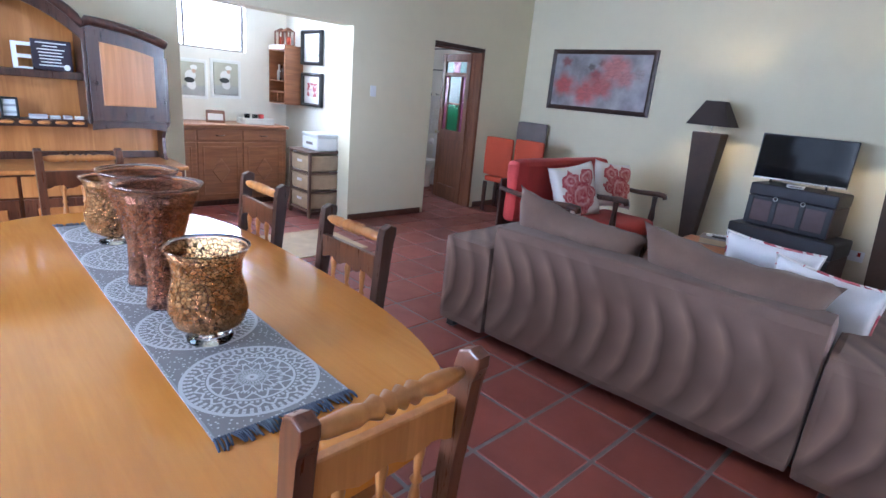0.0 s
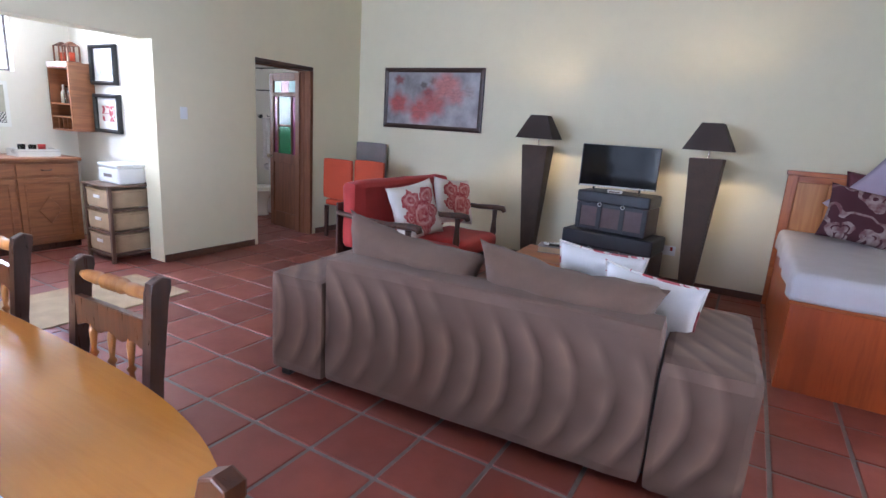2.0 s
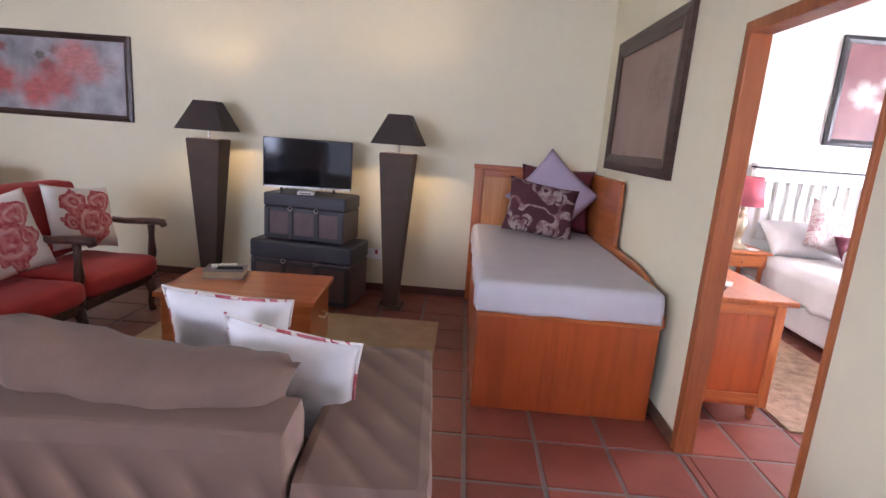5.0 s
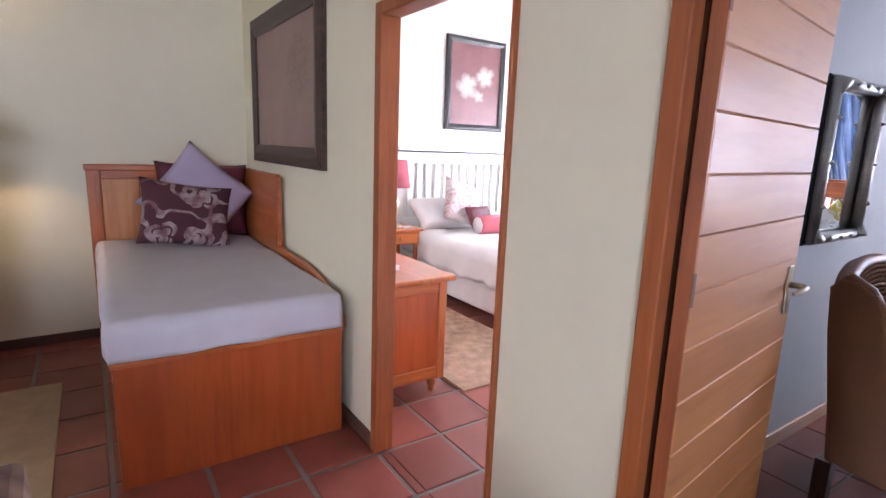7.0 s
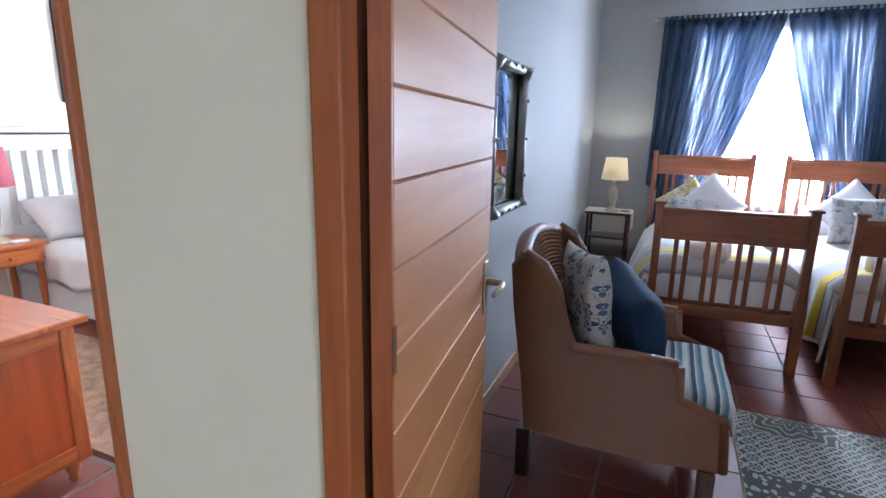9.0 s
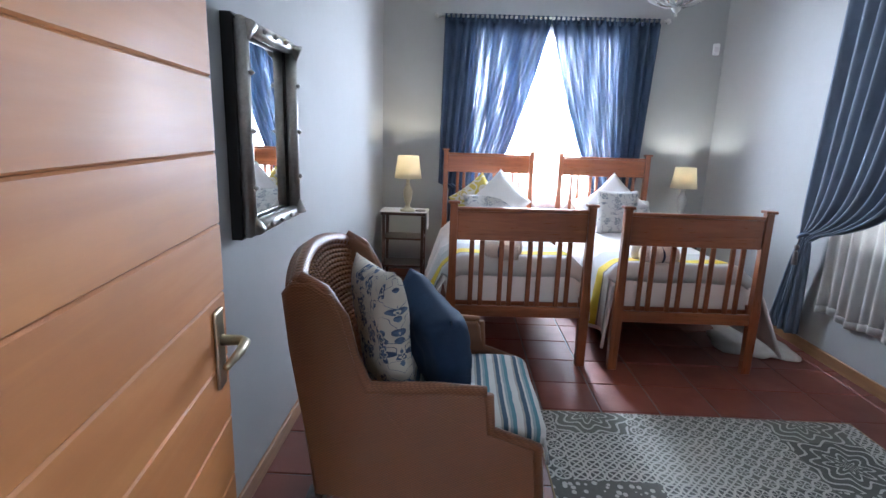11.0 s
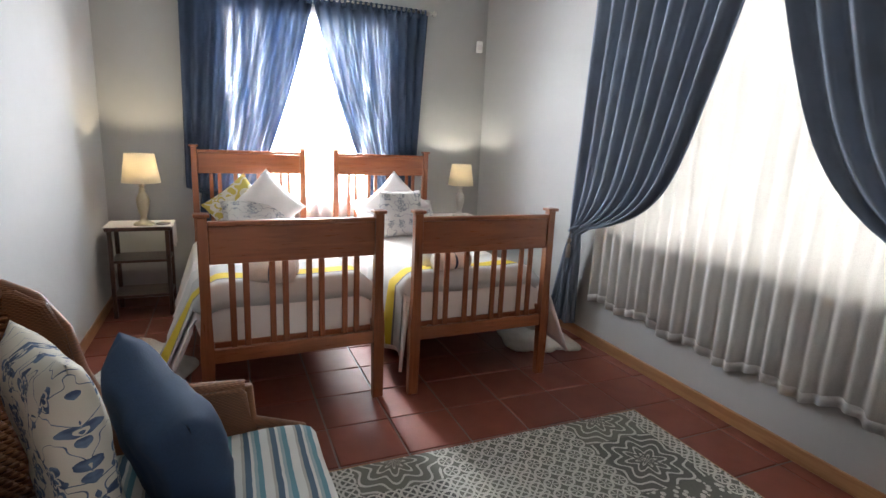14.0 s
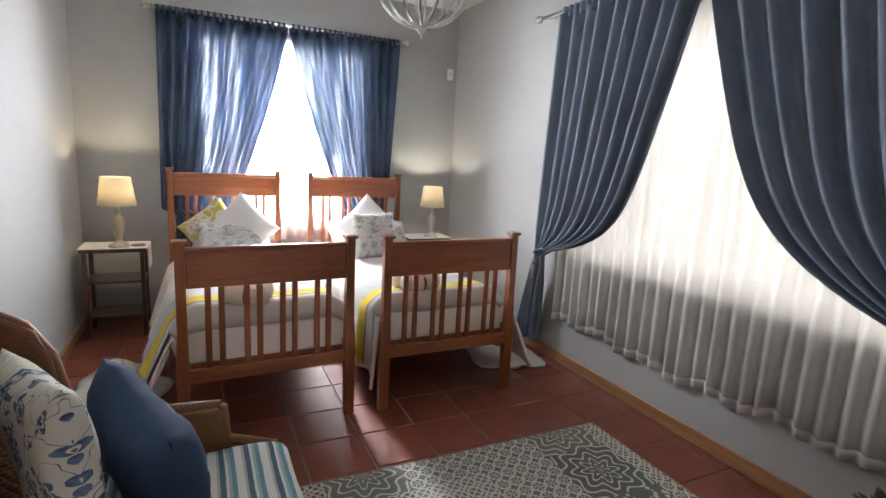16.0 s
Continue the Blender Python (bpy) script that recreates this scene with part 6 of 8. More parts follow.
rod("curtain_rod", "slim steel curtain rod above the bed window", "x", XB - 0.09, 0.66, 2.86, 2.645, CHROME)
rod("curtain_rod", "steel curtain rod with round finials above the wide window", "y", 0.10, 2.65, 5.84, 2.64, CHROME)


def drape(name, label, material, P, top, edge, z_top, z_tie, tie, tail, folds, depth, seed, fixed_edge):
    """A curtain gathered on a rod and tied back.
    top: (fixed, free) places at the rod; tie: place and half width at the tie; edge: sag of the free edge."""
    e = thing(name, label, "curtain", 0, 0, 0)
    nv, nu = 46, folds * 8
    z_end = tail[2]

    def f(u, v):
        zt = z_top - (z_top - z_end) * v
        k = (z_top - zt) / (z_top - z_tie)
        fix_x = fixed_edge(min(k, 1.6))
        if k <= 1:
            free = top[1] + (tie[0] + tie[1] - top[1]) * (edge[0] * k ** 1.1 + (1 - edge[0]) * k ** edge[1])
            lo = fix_x
            amp = depth * (1 - 0.45 * k)
        else:
            q = min(1.0, (k - 1) / max(1e-6, (z_top - z_end) / (z_top - z_tie) - 1))
            lo = tie[0] - tie[1] + (tail[0] - tie[0] + tie[1]) * q
            free = tie[0] + tie[1] + (tail[1] - tie[0] - tie[1]) * q
            amp = depth * (0.55 + 0.3 * q)
        x = lo + (free - lo) * u
        sag = 0.10 * math.sin(math.pi * min(1, k)) * (1 - abs(2 * u - 1)) * (1 if k < 1 else 0)
        y = amp * math.sin(2 * math.pi * folds * u + seed) + 0.35 * amp * math.sin(2 * math.pi * folds * 0.37 * u + 2 * seed + k)
        pinch = math.exp(-((k - 1) / 0.07) ** 2)
        y *= 1 - 0.5 * pinch
        return P(x, y, zt - sag * 0.35 * (tie[0] + tie[1] != 0))
    part("cloth", sheet(f, nu, nv, 0.004), material, e, smooth=True)

    def head(u, v):
        x = top[0] + (top[1] - top[0]) * u
        return P(x, depth * 0.55 * math.sin(2 * math.pi * folds * 2.2 * u), z_top + 0.055 - 0.075 * v)
    part("gathered_heading", sheet(head, folds * 18, 3, 0.006), material, e, smooth=True)
    band = [P(tie[0] + (tie[1] + 0.015) * math.cos(a), depth * 1.15 * math.sin(a), z_tie + 0.02 * math.cos(a)) for a in [i * math.pi / 10 for i in range(20)]]
    part("tieback", tube(band, 0.014, 6, True), material, e, smooth=True)
    return e


def PS(x, y, z):
    return x, 0.115 + y, z


def PE(u, d, z):
    return XB - 0.09 - d, u, z


drape("blue_curtain", "heavy slate blue curtain tied back beside the wide window", DRAPE, PS, (5.54, 4.34), (0.44, 11), 2.60, 0.86, (5.60, -0.045), (5.82, 5.56, 0.13), 9, 0.045, 0.4, lambda k: 5.54 + 0.12 * k)
drape("blue_curtain", "heavy slate blue curtain tied back beside the wide window", DRAPE, PS, (2.75, 4.32), (0.38, 7), 2.60, 0.86, (2.78, 0.06), (2.66, 2.92, 0.13), 10, 0.05, 1.1, lambda k: 2.75 - 0.05 * k)
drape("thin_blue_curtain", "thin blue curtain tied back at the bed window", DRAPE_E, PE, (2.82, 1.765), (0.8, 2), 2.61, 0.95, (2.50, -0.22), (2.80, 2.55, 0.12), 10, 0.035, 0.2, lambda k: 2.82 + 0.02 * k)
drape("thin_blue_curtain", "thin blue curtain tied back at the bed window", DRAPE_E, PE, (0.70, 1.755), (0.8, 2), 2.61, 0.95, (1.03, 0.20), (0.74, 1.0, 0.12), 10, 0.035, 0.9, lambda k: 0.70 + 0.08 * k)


def tassel(x, y, z):
    e = thing("curtain_tassel", "grey tassel hanging from the curtain tieback", "tassel", x, y, z)
    part("knot", lathe([(0, 0), (0.018, -0.01), (0.016, -0.03), (0.008, -0.045), (0, -0.046)], 12), GREYC, e, smooth=True)
    part("skirt", lathe([(0.008, -0.046), (0.016, -0.06), (0.02, -0.15), (0.0, -0.15)], 12), GREYC, e, smooth=True)
    part("cord", tube([(0, 0, 0), (-0.01, 0.0, 0.04), (0.0, -0.01, 0.07)], 0.004, 6), GREYC, e)


tassel(5.60, 0.17, 0.80)


def voile():
    e = thing("voile_curtain", "white voile curtain hanging across the wide window", "curtain", 0, 0, 0)

    def f(u, v):
        x = 5.47 - 2.65 * u
        z = 2.60 - (2.60 - 0.335) * v
        a = 0.008 + 0.012 * v
        y = 0.034 + a * math.sin(2 * math.pi * 27 * u + 0.8 * math.sin(9 * u)) + 0.5 * a * math.sin(2 * math.pi * 11.3 * u + 1)
        return x, y, z + 0.02 * math.sin(40 * u) * v + 0.015 * math.sin(11 * u) * v
    part("cloth", sheet(f, 260, 14, 0.0015), SHEER, e, smooth=True)
    part("hem", sheet(lambda u, v: (lambda p: (p[0], p[1] + 0.003, p[2] + 0.05 * (1 - v) - 0.0))(f(u, 1.0)), 260, 1, 0.003), SHEER, e, smooth=True)


voile()


def voile_east():
    e = thing("voile_curtain", "white voile curtain behind the thin blue curtains", "curtain", 0, 0, 0)

    def f(u, v):
        return XB - 0.03 + 0.010 * math.sin(2 * math.pi * 16 * u), 2.6 - 1.66 * u, 2.58 - 1.9 * v
    part("cloth", sheet(f, 130, 6, 0.0015), SHEER, e, smooth=True)


voile_east()


# ---- grey bedroom: mirror, sensor, chandelier ----
def mirror():
    w, h = 0.60, 0.78
    e = thing("wall_mirror", "rectangular mirror in an ornate worn silver frame", "mirror", 3.985, YB - 0.002, 1.485, 0)
    part("frame", frame_bm(w, h, 0.055, 0.05), BLACKF, e, "black frame body")
    b = 0.032
    for s in (-1, 1):
        z, x = s * (h / 2 - b), s * (w / 2 - b)
        part("silver_rail", tube([(-w / 2 + 0.02, -0.056, z), (w / 2 - 0.02, -0.056, z)], 0.027, 10), SILVER, e, smooth=True)
        part("silver_rail", tube([(x, -0.056, -h / 2 + 0.02), (x, -0.056, h / 2 - 0.02)], 0.027, 10), SILVER, e, smooth=True)
        for k in (-1, 1):
            part("corner_ornament", tube([(k * (w / 2 - 0.075), -0.075, z), (k * (w / 2 - 0.04), -0.085, s * (h / 2 - 0.035)), (x * 0 + k * (w / 2 - b), -0.075, s * (h / 2 - 0.085))], [0.008, 0.028, 0.008], 10), SILVER, e, smooth=True)
        for u in (-0.12, 0.0, 0.12):
            part("bead", lathe([(0, -0.012), (0.014, 0), (0, 0.012)], 10, pose(u, -0.086, z)), SILVER, e, smooth=True)
        for u in (-0.2, 0.0, 0.2):
            part("bead", lathe([(0, -0.012), (0.014, 0), (0, 0.012)], 10, pose(x, -0.086, u)), SILVER, e, smooth=True)
    part("glass", bx(-w / 2 + 0.058, w / 2 - 0.058, -0.030, -0.024, -h / 2 + 0.058, h / 2 - 0.058), MIRROR, e, "clear mirror glass")


mirror()


def motion_box():
    e = thing("alarm_sensor", "small white alarm sensor in the wall corner", "alarm sensor", XB - 0.05, 0.10, 2.405, 75)
    part("case", bx(-0.03, 0.03, -0.02, 0.02, -0.055, 0.055, 0.008, 2), WHITEP, e)
    part("lens", bx(-0.02, 0.02, 0.0205, 0.026, -0.03, 0.02, 0.003, 1), LINEN, e)
    part("bracket", bx(-0.012, 0.012, -0.045, -0.0205, -0.02, 0.02), WHITEP, e)


motion_box()


def chandelier():
    e = thing("chandelier", "round steel wire cage chandelier hanging from the ceiling", "chandelier", 4.8, 1.53, 2.16)
    R = 0.235
    n = 14
    prof = [(0.0, 0.02), (0.07, 0.028), (0.14, 0.06), (0.20, 0.12), (0.232, 0.20), (0.23, 0.28), (0.19, 0.37), (0.11, 0.45), (0.02, 0.49)]
    r1 = part("wire", tube([(r, 0, z) for r, z in prof], 0.0055, 6), CHROME, e, smooth=True)
    for k in range(1, n):
        again(r1, pose(0, 0, 0, 0, 0, 360 * k / n))
    part("hoop", tube([(R * math.cos(a), R * math.sin(a), 0.23) for a in [i * math.pi / 16 for i in range(32)]], 0.006, 6, True), CHROME, e, smooth=True)
    part("finial", lathe([(0, -0.03), (0.008, -0.022), (0.005, -0.012), (0.018, 0.0), (0.022, 0.015), (0.012, 0.03), (0, 0.032)], 14), CHROME, e, smooth=True)
    part("rod", tube([(0, 0, 0.48), (0, 0, HB - 2.16 - 0.02)], 0.006, 8), CHROME, e)
    part("canopy", lathe([(0, -0.03), (0.05, -0.02), (0.06, 0), (0, 0)], 18, pose(0, 0, HB - 2.16)), CHROME, e)
    for k in range(3):
        a = 2 * math.pi * k / 3
        part("candle_tube", lathe([(0.012, 0.16), (0.012, 0.26), (0, 0.26)], 10, pose(0.07 * math.cos(a), 0.07 * math.sin(a), 0)), LINEN, e)
        part("arm", tube([(0, 0, 0.03), (0.05 * math.cos(a), 0.05 * math.sin(a), 0.10), (0.07 * math.cos(a), 0.07 * math.sin(a), 0.16)], 0.005, 6), CHROME, e)


chandelier()


# ---- grey bedroom: wicker armchair ----
def wicker_chair():
    """Facing -y. Local x -0.38..0.38, front at y = -0.46."""
    e = thing("wicker_armchair", "brown woven wicker wing armchair with short legs", "armchair", 3.80, 2.79, 0, 0)

    def shell(x, s):
        """One side: base, arm and wing as one outline in the yz plane."""
        out = [(-0.47, 0.24), (-0.485, 0.45), (-0.44, 0.475), (-0.30, 0.49), (-0.285, 0.635), (-0.27, 0.66), (-0.10, 0.655), (0.12, 0.648), (0.16, 0.69), (0.172, 0.79), (0.19, 0.90), (0.23, 0.985), (0.295, 1.03), (0.36, 1.03), (0.395, 0.985), (0.375, 0.80), (0.335, 0.50), (0.31, 0.24), (0.1, 0.225), (-0.2, 0.225)]
        bm = prism(out, -0.03, 0.03, "x", 0.018, 3)
        for v in bm.verts:
            k = max(0.0, v.co.z - 0.55)
            v.co.x += s * 0.05 * k
        return part("side", bm, WICKER, e, at=pose(x, 0, 0), smooth=False)
    shell(-0.335, -1)
    shell(0.335, 1)

    def back(u, v):
        a = (u - 0.5) * 2
        z = 0.40 + 0.61 * v + 0.06 * v * (1 - a * a)
        y = 0.225 + 0.135 * v + 0.05 * (1 - a * a)
        return (0.36 * a, y, z)
    part("back", sheet(back, 24, 20, 0.05), WICKER, e, smooth=True)
    # raised plait rows over the back
    bm = bmesh.new()
    for r in range(27):
        z = 0.52 + r * 0.0195
        pts, fat = [], []
        for i in range(81):
            p = Vector(back(i / 80, (z - 0.40) / 0.64))
            over = math.sin(i * math.pi / 2 + (r % 2) * math.pi)
            p.y -= 0.028 + 0.008 * over
            if abs(p.x) < 0.335:
                pts.append(p)
                fat.append(0.0085 + 0.0035 * over)
        tube(pts, fat, 6, bm=bm)
    tagged(part("back_plait", bm, WICKER_G, e, "thick plaited wicker rows", True), "", "", "", "stuff")
    rim = [(-0.37 + 0.74 * i / 24, 0.34 + 0.05 * (1 - (i / 12 - 1) ** 2), 1.008 + 0.055 * (1 - (i / 12 - 1) ** 2)) for i in range(25)]
    part("top_roll", tube(rim, 0.028, 10), WICKER, e, smooth=True)
    for s in (-1, 1):
        part("arm_roll", tube([(s * 0.345, -0.28, 0.655), (s * 0.347, -0.1, 0.66), (s * 0.35, 0.12, 0.655), (s * 0.352, 0.17, 0.77), (s * 0.357, 0.20, 0.90), (s * 0.36, 0.26, 0.995), (s * 0.36, 0.34, 1.035)], [0.022, 0.026, 0.026, 0.022, 0.022, 0.022, 0.024], 10), WICKER, e, smooth=True)
        part("front_roll", tube([(s * 0.352, -0.285, 0.65), (s * 0.355, -0.30, 0.52), (s * 0.355, -0.46, 0.465), (s * 0.352, -0.48, 0.25)], 0.02, 10), WICKER, e, smooth=True)
    part("seat_frame", bx(-0.32, 0.32, -0.47, 0.26, 0.25, 0.42, 0.02, 3), WICKER, e)
    lg = part("leg", prism([(-0.03, 0), (0.03, 0), (0.035, 0.235), (-0.035, 0.235)], -0.03, 0.03, "y", 0.006, 2), DARKW, e, at=pose(-0.33, -0.43, 0))
    for x, y in ((0.33, -0.43), (-0.33, 0.31), (0.33, 0.31)):
        again(lg, pose(x, y, 0))
    part("stretcher", bx(-0.30, 0.30, -0.44, -0.42, 0.10, 0.13, 0.004, 1), DARKW, e)
    return e


wicker_chair()


def seat_pad():
    e = thing("seat_pad", "blue, grey and white striped seat cushion on the wicker chair", "seat cushion", 3.80, 2.79)
    part("pad", soft_box(-0.31, 0.31, -0.505, 0.20, 0.421, 0.515, 0.04, 0.012, 12, 4), STRIPES, e, smooth=True)
    part("front_drop", sheet(lambda u, v: (-0.31 + 0.62 * u, -0.492 - 0.008 * math.sin(u * 14) * v - 0.02 * v, 0.47 - 0.10 * v), 30, 6, 0.012), STRIPES, e, smooth=True)


seat_pad()
cushion("blue_print_cushion", "cream cushion with a blue flower print on the wicker chair", FLORAL_BLUE, 0.46, 0.52, 0.13, 3.735, 2.905, 0.765, -6, 4, 27, 41)
cushion("blue_cushion", "plain dark blue cushion on the wicker chair", NAVY, 0.46, 0.44, 0.17, 3.80, 2.70, 0.695, -12, -10, 24, 42)


# ---- living room: hutch ----
def arch_z(y):
    """Top edge of the hutch, symmetrical about y = 0."""
    a = abs(y)
    if a < 0.47:
        return 1.70 + 0.24 * math.cos(a / 0.47 * math.pi / 2) ** 0.8
    t = (a - 0.47) / 0.56
    return 1.60 + 0.135 * (1 - t) ** 0.55 * (1 - 0.25 * t) + 0.02 * math.sin(math.pi * t)


def hutch():
    """Against the wall; local x points into the room."""
    e = thing("hutch", "large dark and honey-coloured wooden hutch with an arched top", "hutch", XW + 0.002, 1.065)
    part("base_cabinet", bx(0.0, 0.50, -1.03, 1.03, 0.06, 0.715, 0.006, 1), CHAIRW, e)
    part("plinth", bx(0.0, 0.46, -1.0, 1.0, 0, 0.0595), DARKW, e)
    part("worktop", bx(0.0, 0.54, -1.05, 1.05, 0.7155, 0.745, 0.008, 2), HONEY_Z, e)
    for k in range(4):
        a = -1.0 + k * 0.505
        d = part("drawer", bx(0.5005, 0.518, a, a + 0.485, 0.56, 0.70, 0.005, 2), HONEY_Z, e, "honey-coloured drawer front")
        part("knob", lathe([(0, 0), (0.012, 0), (0.010, 0.012), (0.018, 0.02), (0.012, 0.03), (0, 0.032)], 12, pose(0.518, a + 0.2425, 0.63, 0, 90)), DARKW, d, smooth=True)
        c = part("door", bx(0.5005, 0.518, a, a + 0.485, 0.08, 0.545, 0.005, 2), CHAIRW, e)
        part("door_panel", bx(0.5185, 0.524, a + 0.07, a + 0.415, 0.14, 0.485, 0.004, 1), HONEY_Z, c, "honey-coloured door panel")
    part("back_panel", prism([(-0.99, 0.746)] + [(-0.99 + 1.98 * i / 40, arch_z(-0.99 + 1.98 * i / 40) - 0.03) for i in range(41)] + [(0.99, 0.746)], 0.0, 0.018, "x"), HONEY_Z, e, "honey-coloured back panel")
    for s in (-1, 1):
        out = [(0.019, 0.746), (0.19, 0.746), (0.15, 0.80), (0.14, 0.92), (0.20, 1.00), (0.285, 1.03), (0.30, 1.06), (0.30, 1.53), (0.019, 1.53)]
        part("side_panel", prism(out, s * 0.99 - 0.012, s * 0.99 + 0.012, "y", 0.003), DARKW, e)
        part("divider", bx(0.019, 0.30, s * 0.47 - 0.012, s * 0.47 + 0.012, 1.03, 1.68, 0.003, 1), DARKW, e)
        lo, hi = (0.483, 0.977) if s > 0 else (-0.977, -0.483)
        n = 18
        outer = [(lo, 1.055)] + [(lo + (hi - lo) * i / n, arch_z(lo + (hi - lo) * i / n) - 0.055) for i in range(n + 1)] + [(hi, 1.055)]
        d = part("door", prism(outer, 0.30, 0.32, "x", 0.003), DARKW, e, "dark framed arched cupboard door")
        inner = [(lo + 0.075, 1.165)] + [(lo + 0.075 + (hi - lo - 0.15) * i / n, arch_z(lo + 0.075 + (hi - lo - 0.15) * i / n) - 0.13) for i in range(n + 1)] + [(hi - 0.075, 1.165)]
        part("door_panel", prism(inner, 0.3205, 0.328, "x", 0.005, 1), HONEY_Z, d, "honey-coloured arched panel")
        kx = lo + 0.035 if s > 0 else hi - 0.035
        part("knob", lathe([(0, 0), (0.008, 0), (0.008, 0.012), (0.016, 0.02), (0.01, 0.03), (0, 0.031)], 12, pose(0.3205, kx, 1.32, 0, 90)), DARKW, d, smooth=True)
        part("cupboard_floor", bx(0.019, 0.298, min(lo, hi), max(lo, hi), 1.03, 1.052), DARKW, e)
        part("lower_apron", prism([(lo, 1.029), (lo, 0.985)] + [(lo + (hi - lo) * i / 12, 0.985 + 0.022 * math.sin(math.pi * i / 12)) for i in range(1, 12)] + [(hi, 0.985), (hi, 1.029)], 0.27, 0.29, "x"), DARKW, e)
    for z in (1.04, 1.366):
        part("shelf", bx(0.019, 0.24, -0.457, 0.457, z - 0.022, z, 0.003, 1), DARKW, e)
        part("shelf_edge", bx(0.2405, 0.256, -0.457, 0.457, z - 0.04, z + 0.012, 0.004, 1), DARKW, e)
    for i in range(9):
        y = -0.40 + i * 0.10
        part("spoon_rail_bead", lathe([(0, -0.04), (0.010, -0.03), (0.014, 0), (0.010, 0.03), (0, 0.04)], 10, pose(0.27, y, 1.03, 90)), HONEY_Z, e, "turned honey-coloured bead", True)
    part("bottom_rail", bx(0.02, 0.05, -0.97, 0.97, 0.746, 0.80, 0.004, 1), DARKW, e)
    n = 60
    crown = [(0.30, -1.0 + 2.0 * i / n, arch_z(-1.0 + 2.0 * i / n)) for i in range(n + 1)]
    part("cornice", tube(crown, 0.032, 8), DARKW, e, "dark moulded cornice", True)
    band = [(-0.985 + 1.97 * i / n, arch_z(-0.985 + 1.97 * i / n) - 0.02) for i in range(n + 1)]
    low = [(y, z - (0.05 if abs(y) > 0.47 else 0.10)) for y, z in band[::-1]]
    part("frieze", prism(band + low, 0.275, 0.299, "x"), DARKW, e)
    part("crown_board", prism(band + [(y, z - 0.02) for y, z in band[::-1]], 0.019, 0.274, "x"), DARKW, e)


hutch()


def text_bm(body, size, depth):
    cu = bpy.data.curves.new("letters", "FONT")
    cu.body, cu.size, cu.extrude, cu.align_x = body, size, depth / 2, "CENTER"
    ob = bpy.data.objects.new("letters", cu)
    scene.collection.objects.link(ob)
    me = bpy.data.meshes.new_from_object(ob.evaluated_get(bpy.context.evaluated_depsgraph_get()))
    bm = bmesh.new()
    bm.from_mesh(me)
    bpy.data.objects.remove(ob)
    bpy.data.curves.remove(cu)
    bpy.data.meshes.remove(me)
    return bm


for ch, y in (("M", 0.975), ("E", 1.19)):
    q = thing("block_letter", "white block letter %s standing on the hutch shelf" % ch, "letter", XW + 0.215, y, 1.3665)
    part("letter", text_bm(ch, 0.265, 0.03), WHITEP, q, at=pose(0, 0, 0.0, 90, 0, 90))


def plaque():
    e = thing("wall_plaque", "dark plaque with lines of white writing on the shelf", "plaque", XW + 0.15, 1.37, 1.3665, 0)
    part("board", bx(0.0, 0.012, -0.115, 0.115, 0, 0.21, 0.002, 1), plain("dark_plum_board", (0.03, 0.018, 0.035), 0.5), e)
    rnd = random.Random(2)
    for i in range(8):
        w = rnd.uniform(0.05, 0.09)
        part("writing", bx(0.0122, 0.0132, -w, w * rnd.uniform(0.6, 1.0), 0.185 - i * 0.021, 0.193 - i * 0.021), WHITEP, e, "line of white writing")
    part("seal", lathe([(0, 0), (0.02, 0), (0.02, 0.001), (0, 0.0012)], 16, pose(0.0122, 0.08, 0.035, 0, 90)), WHITEP, e)


plaque()


def shelf_bits():
    e = thing("photo_frame", "small dark photo frame on the hutch shelf", "photo frame", XW + 0.12, 1.10, 1.0405)
    part("frame", frame_bm(0.10, 0.14, 0.014, 0.02), BLACKF, e, at=pose(0, 0, 0.071, 0, 0, 90))
    part("photo", bx(0.001, 0.004, -0.036, 0.036, 0.016, 0.126), SCENIC, e)
    for i, (y, w, h) in enumerate(((1.25, 0.10, 0.035), (1.345, 0.06, 0.028), (1.42, 0.05, 0.03), (1.49, 0.05, 0.028), (0.98, 0.05, 0.03), (0.90, 0.06, 0.03))):
        q = thing("trinket_box", "small pale trinket box on the hutch shelf", "trinket box", XW + 0.16, y, 1.0405, 0, "trinkets on the hutch")
        part("box", bx(-0.025, 0.025, -w / 2, w / 2, 0, h * 0.6, 0.003, 2), LINEN, q)
        part("lid", bx(-0.027, 0.027, -w / 2 - 0.002, w / 2 + 0.002, h * 0.6 + 0.0003, h, 0.004, 2), WHITEP if i % 2 else BEDSPREAD, q)


shelf_bits()


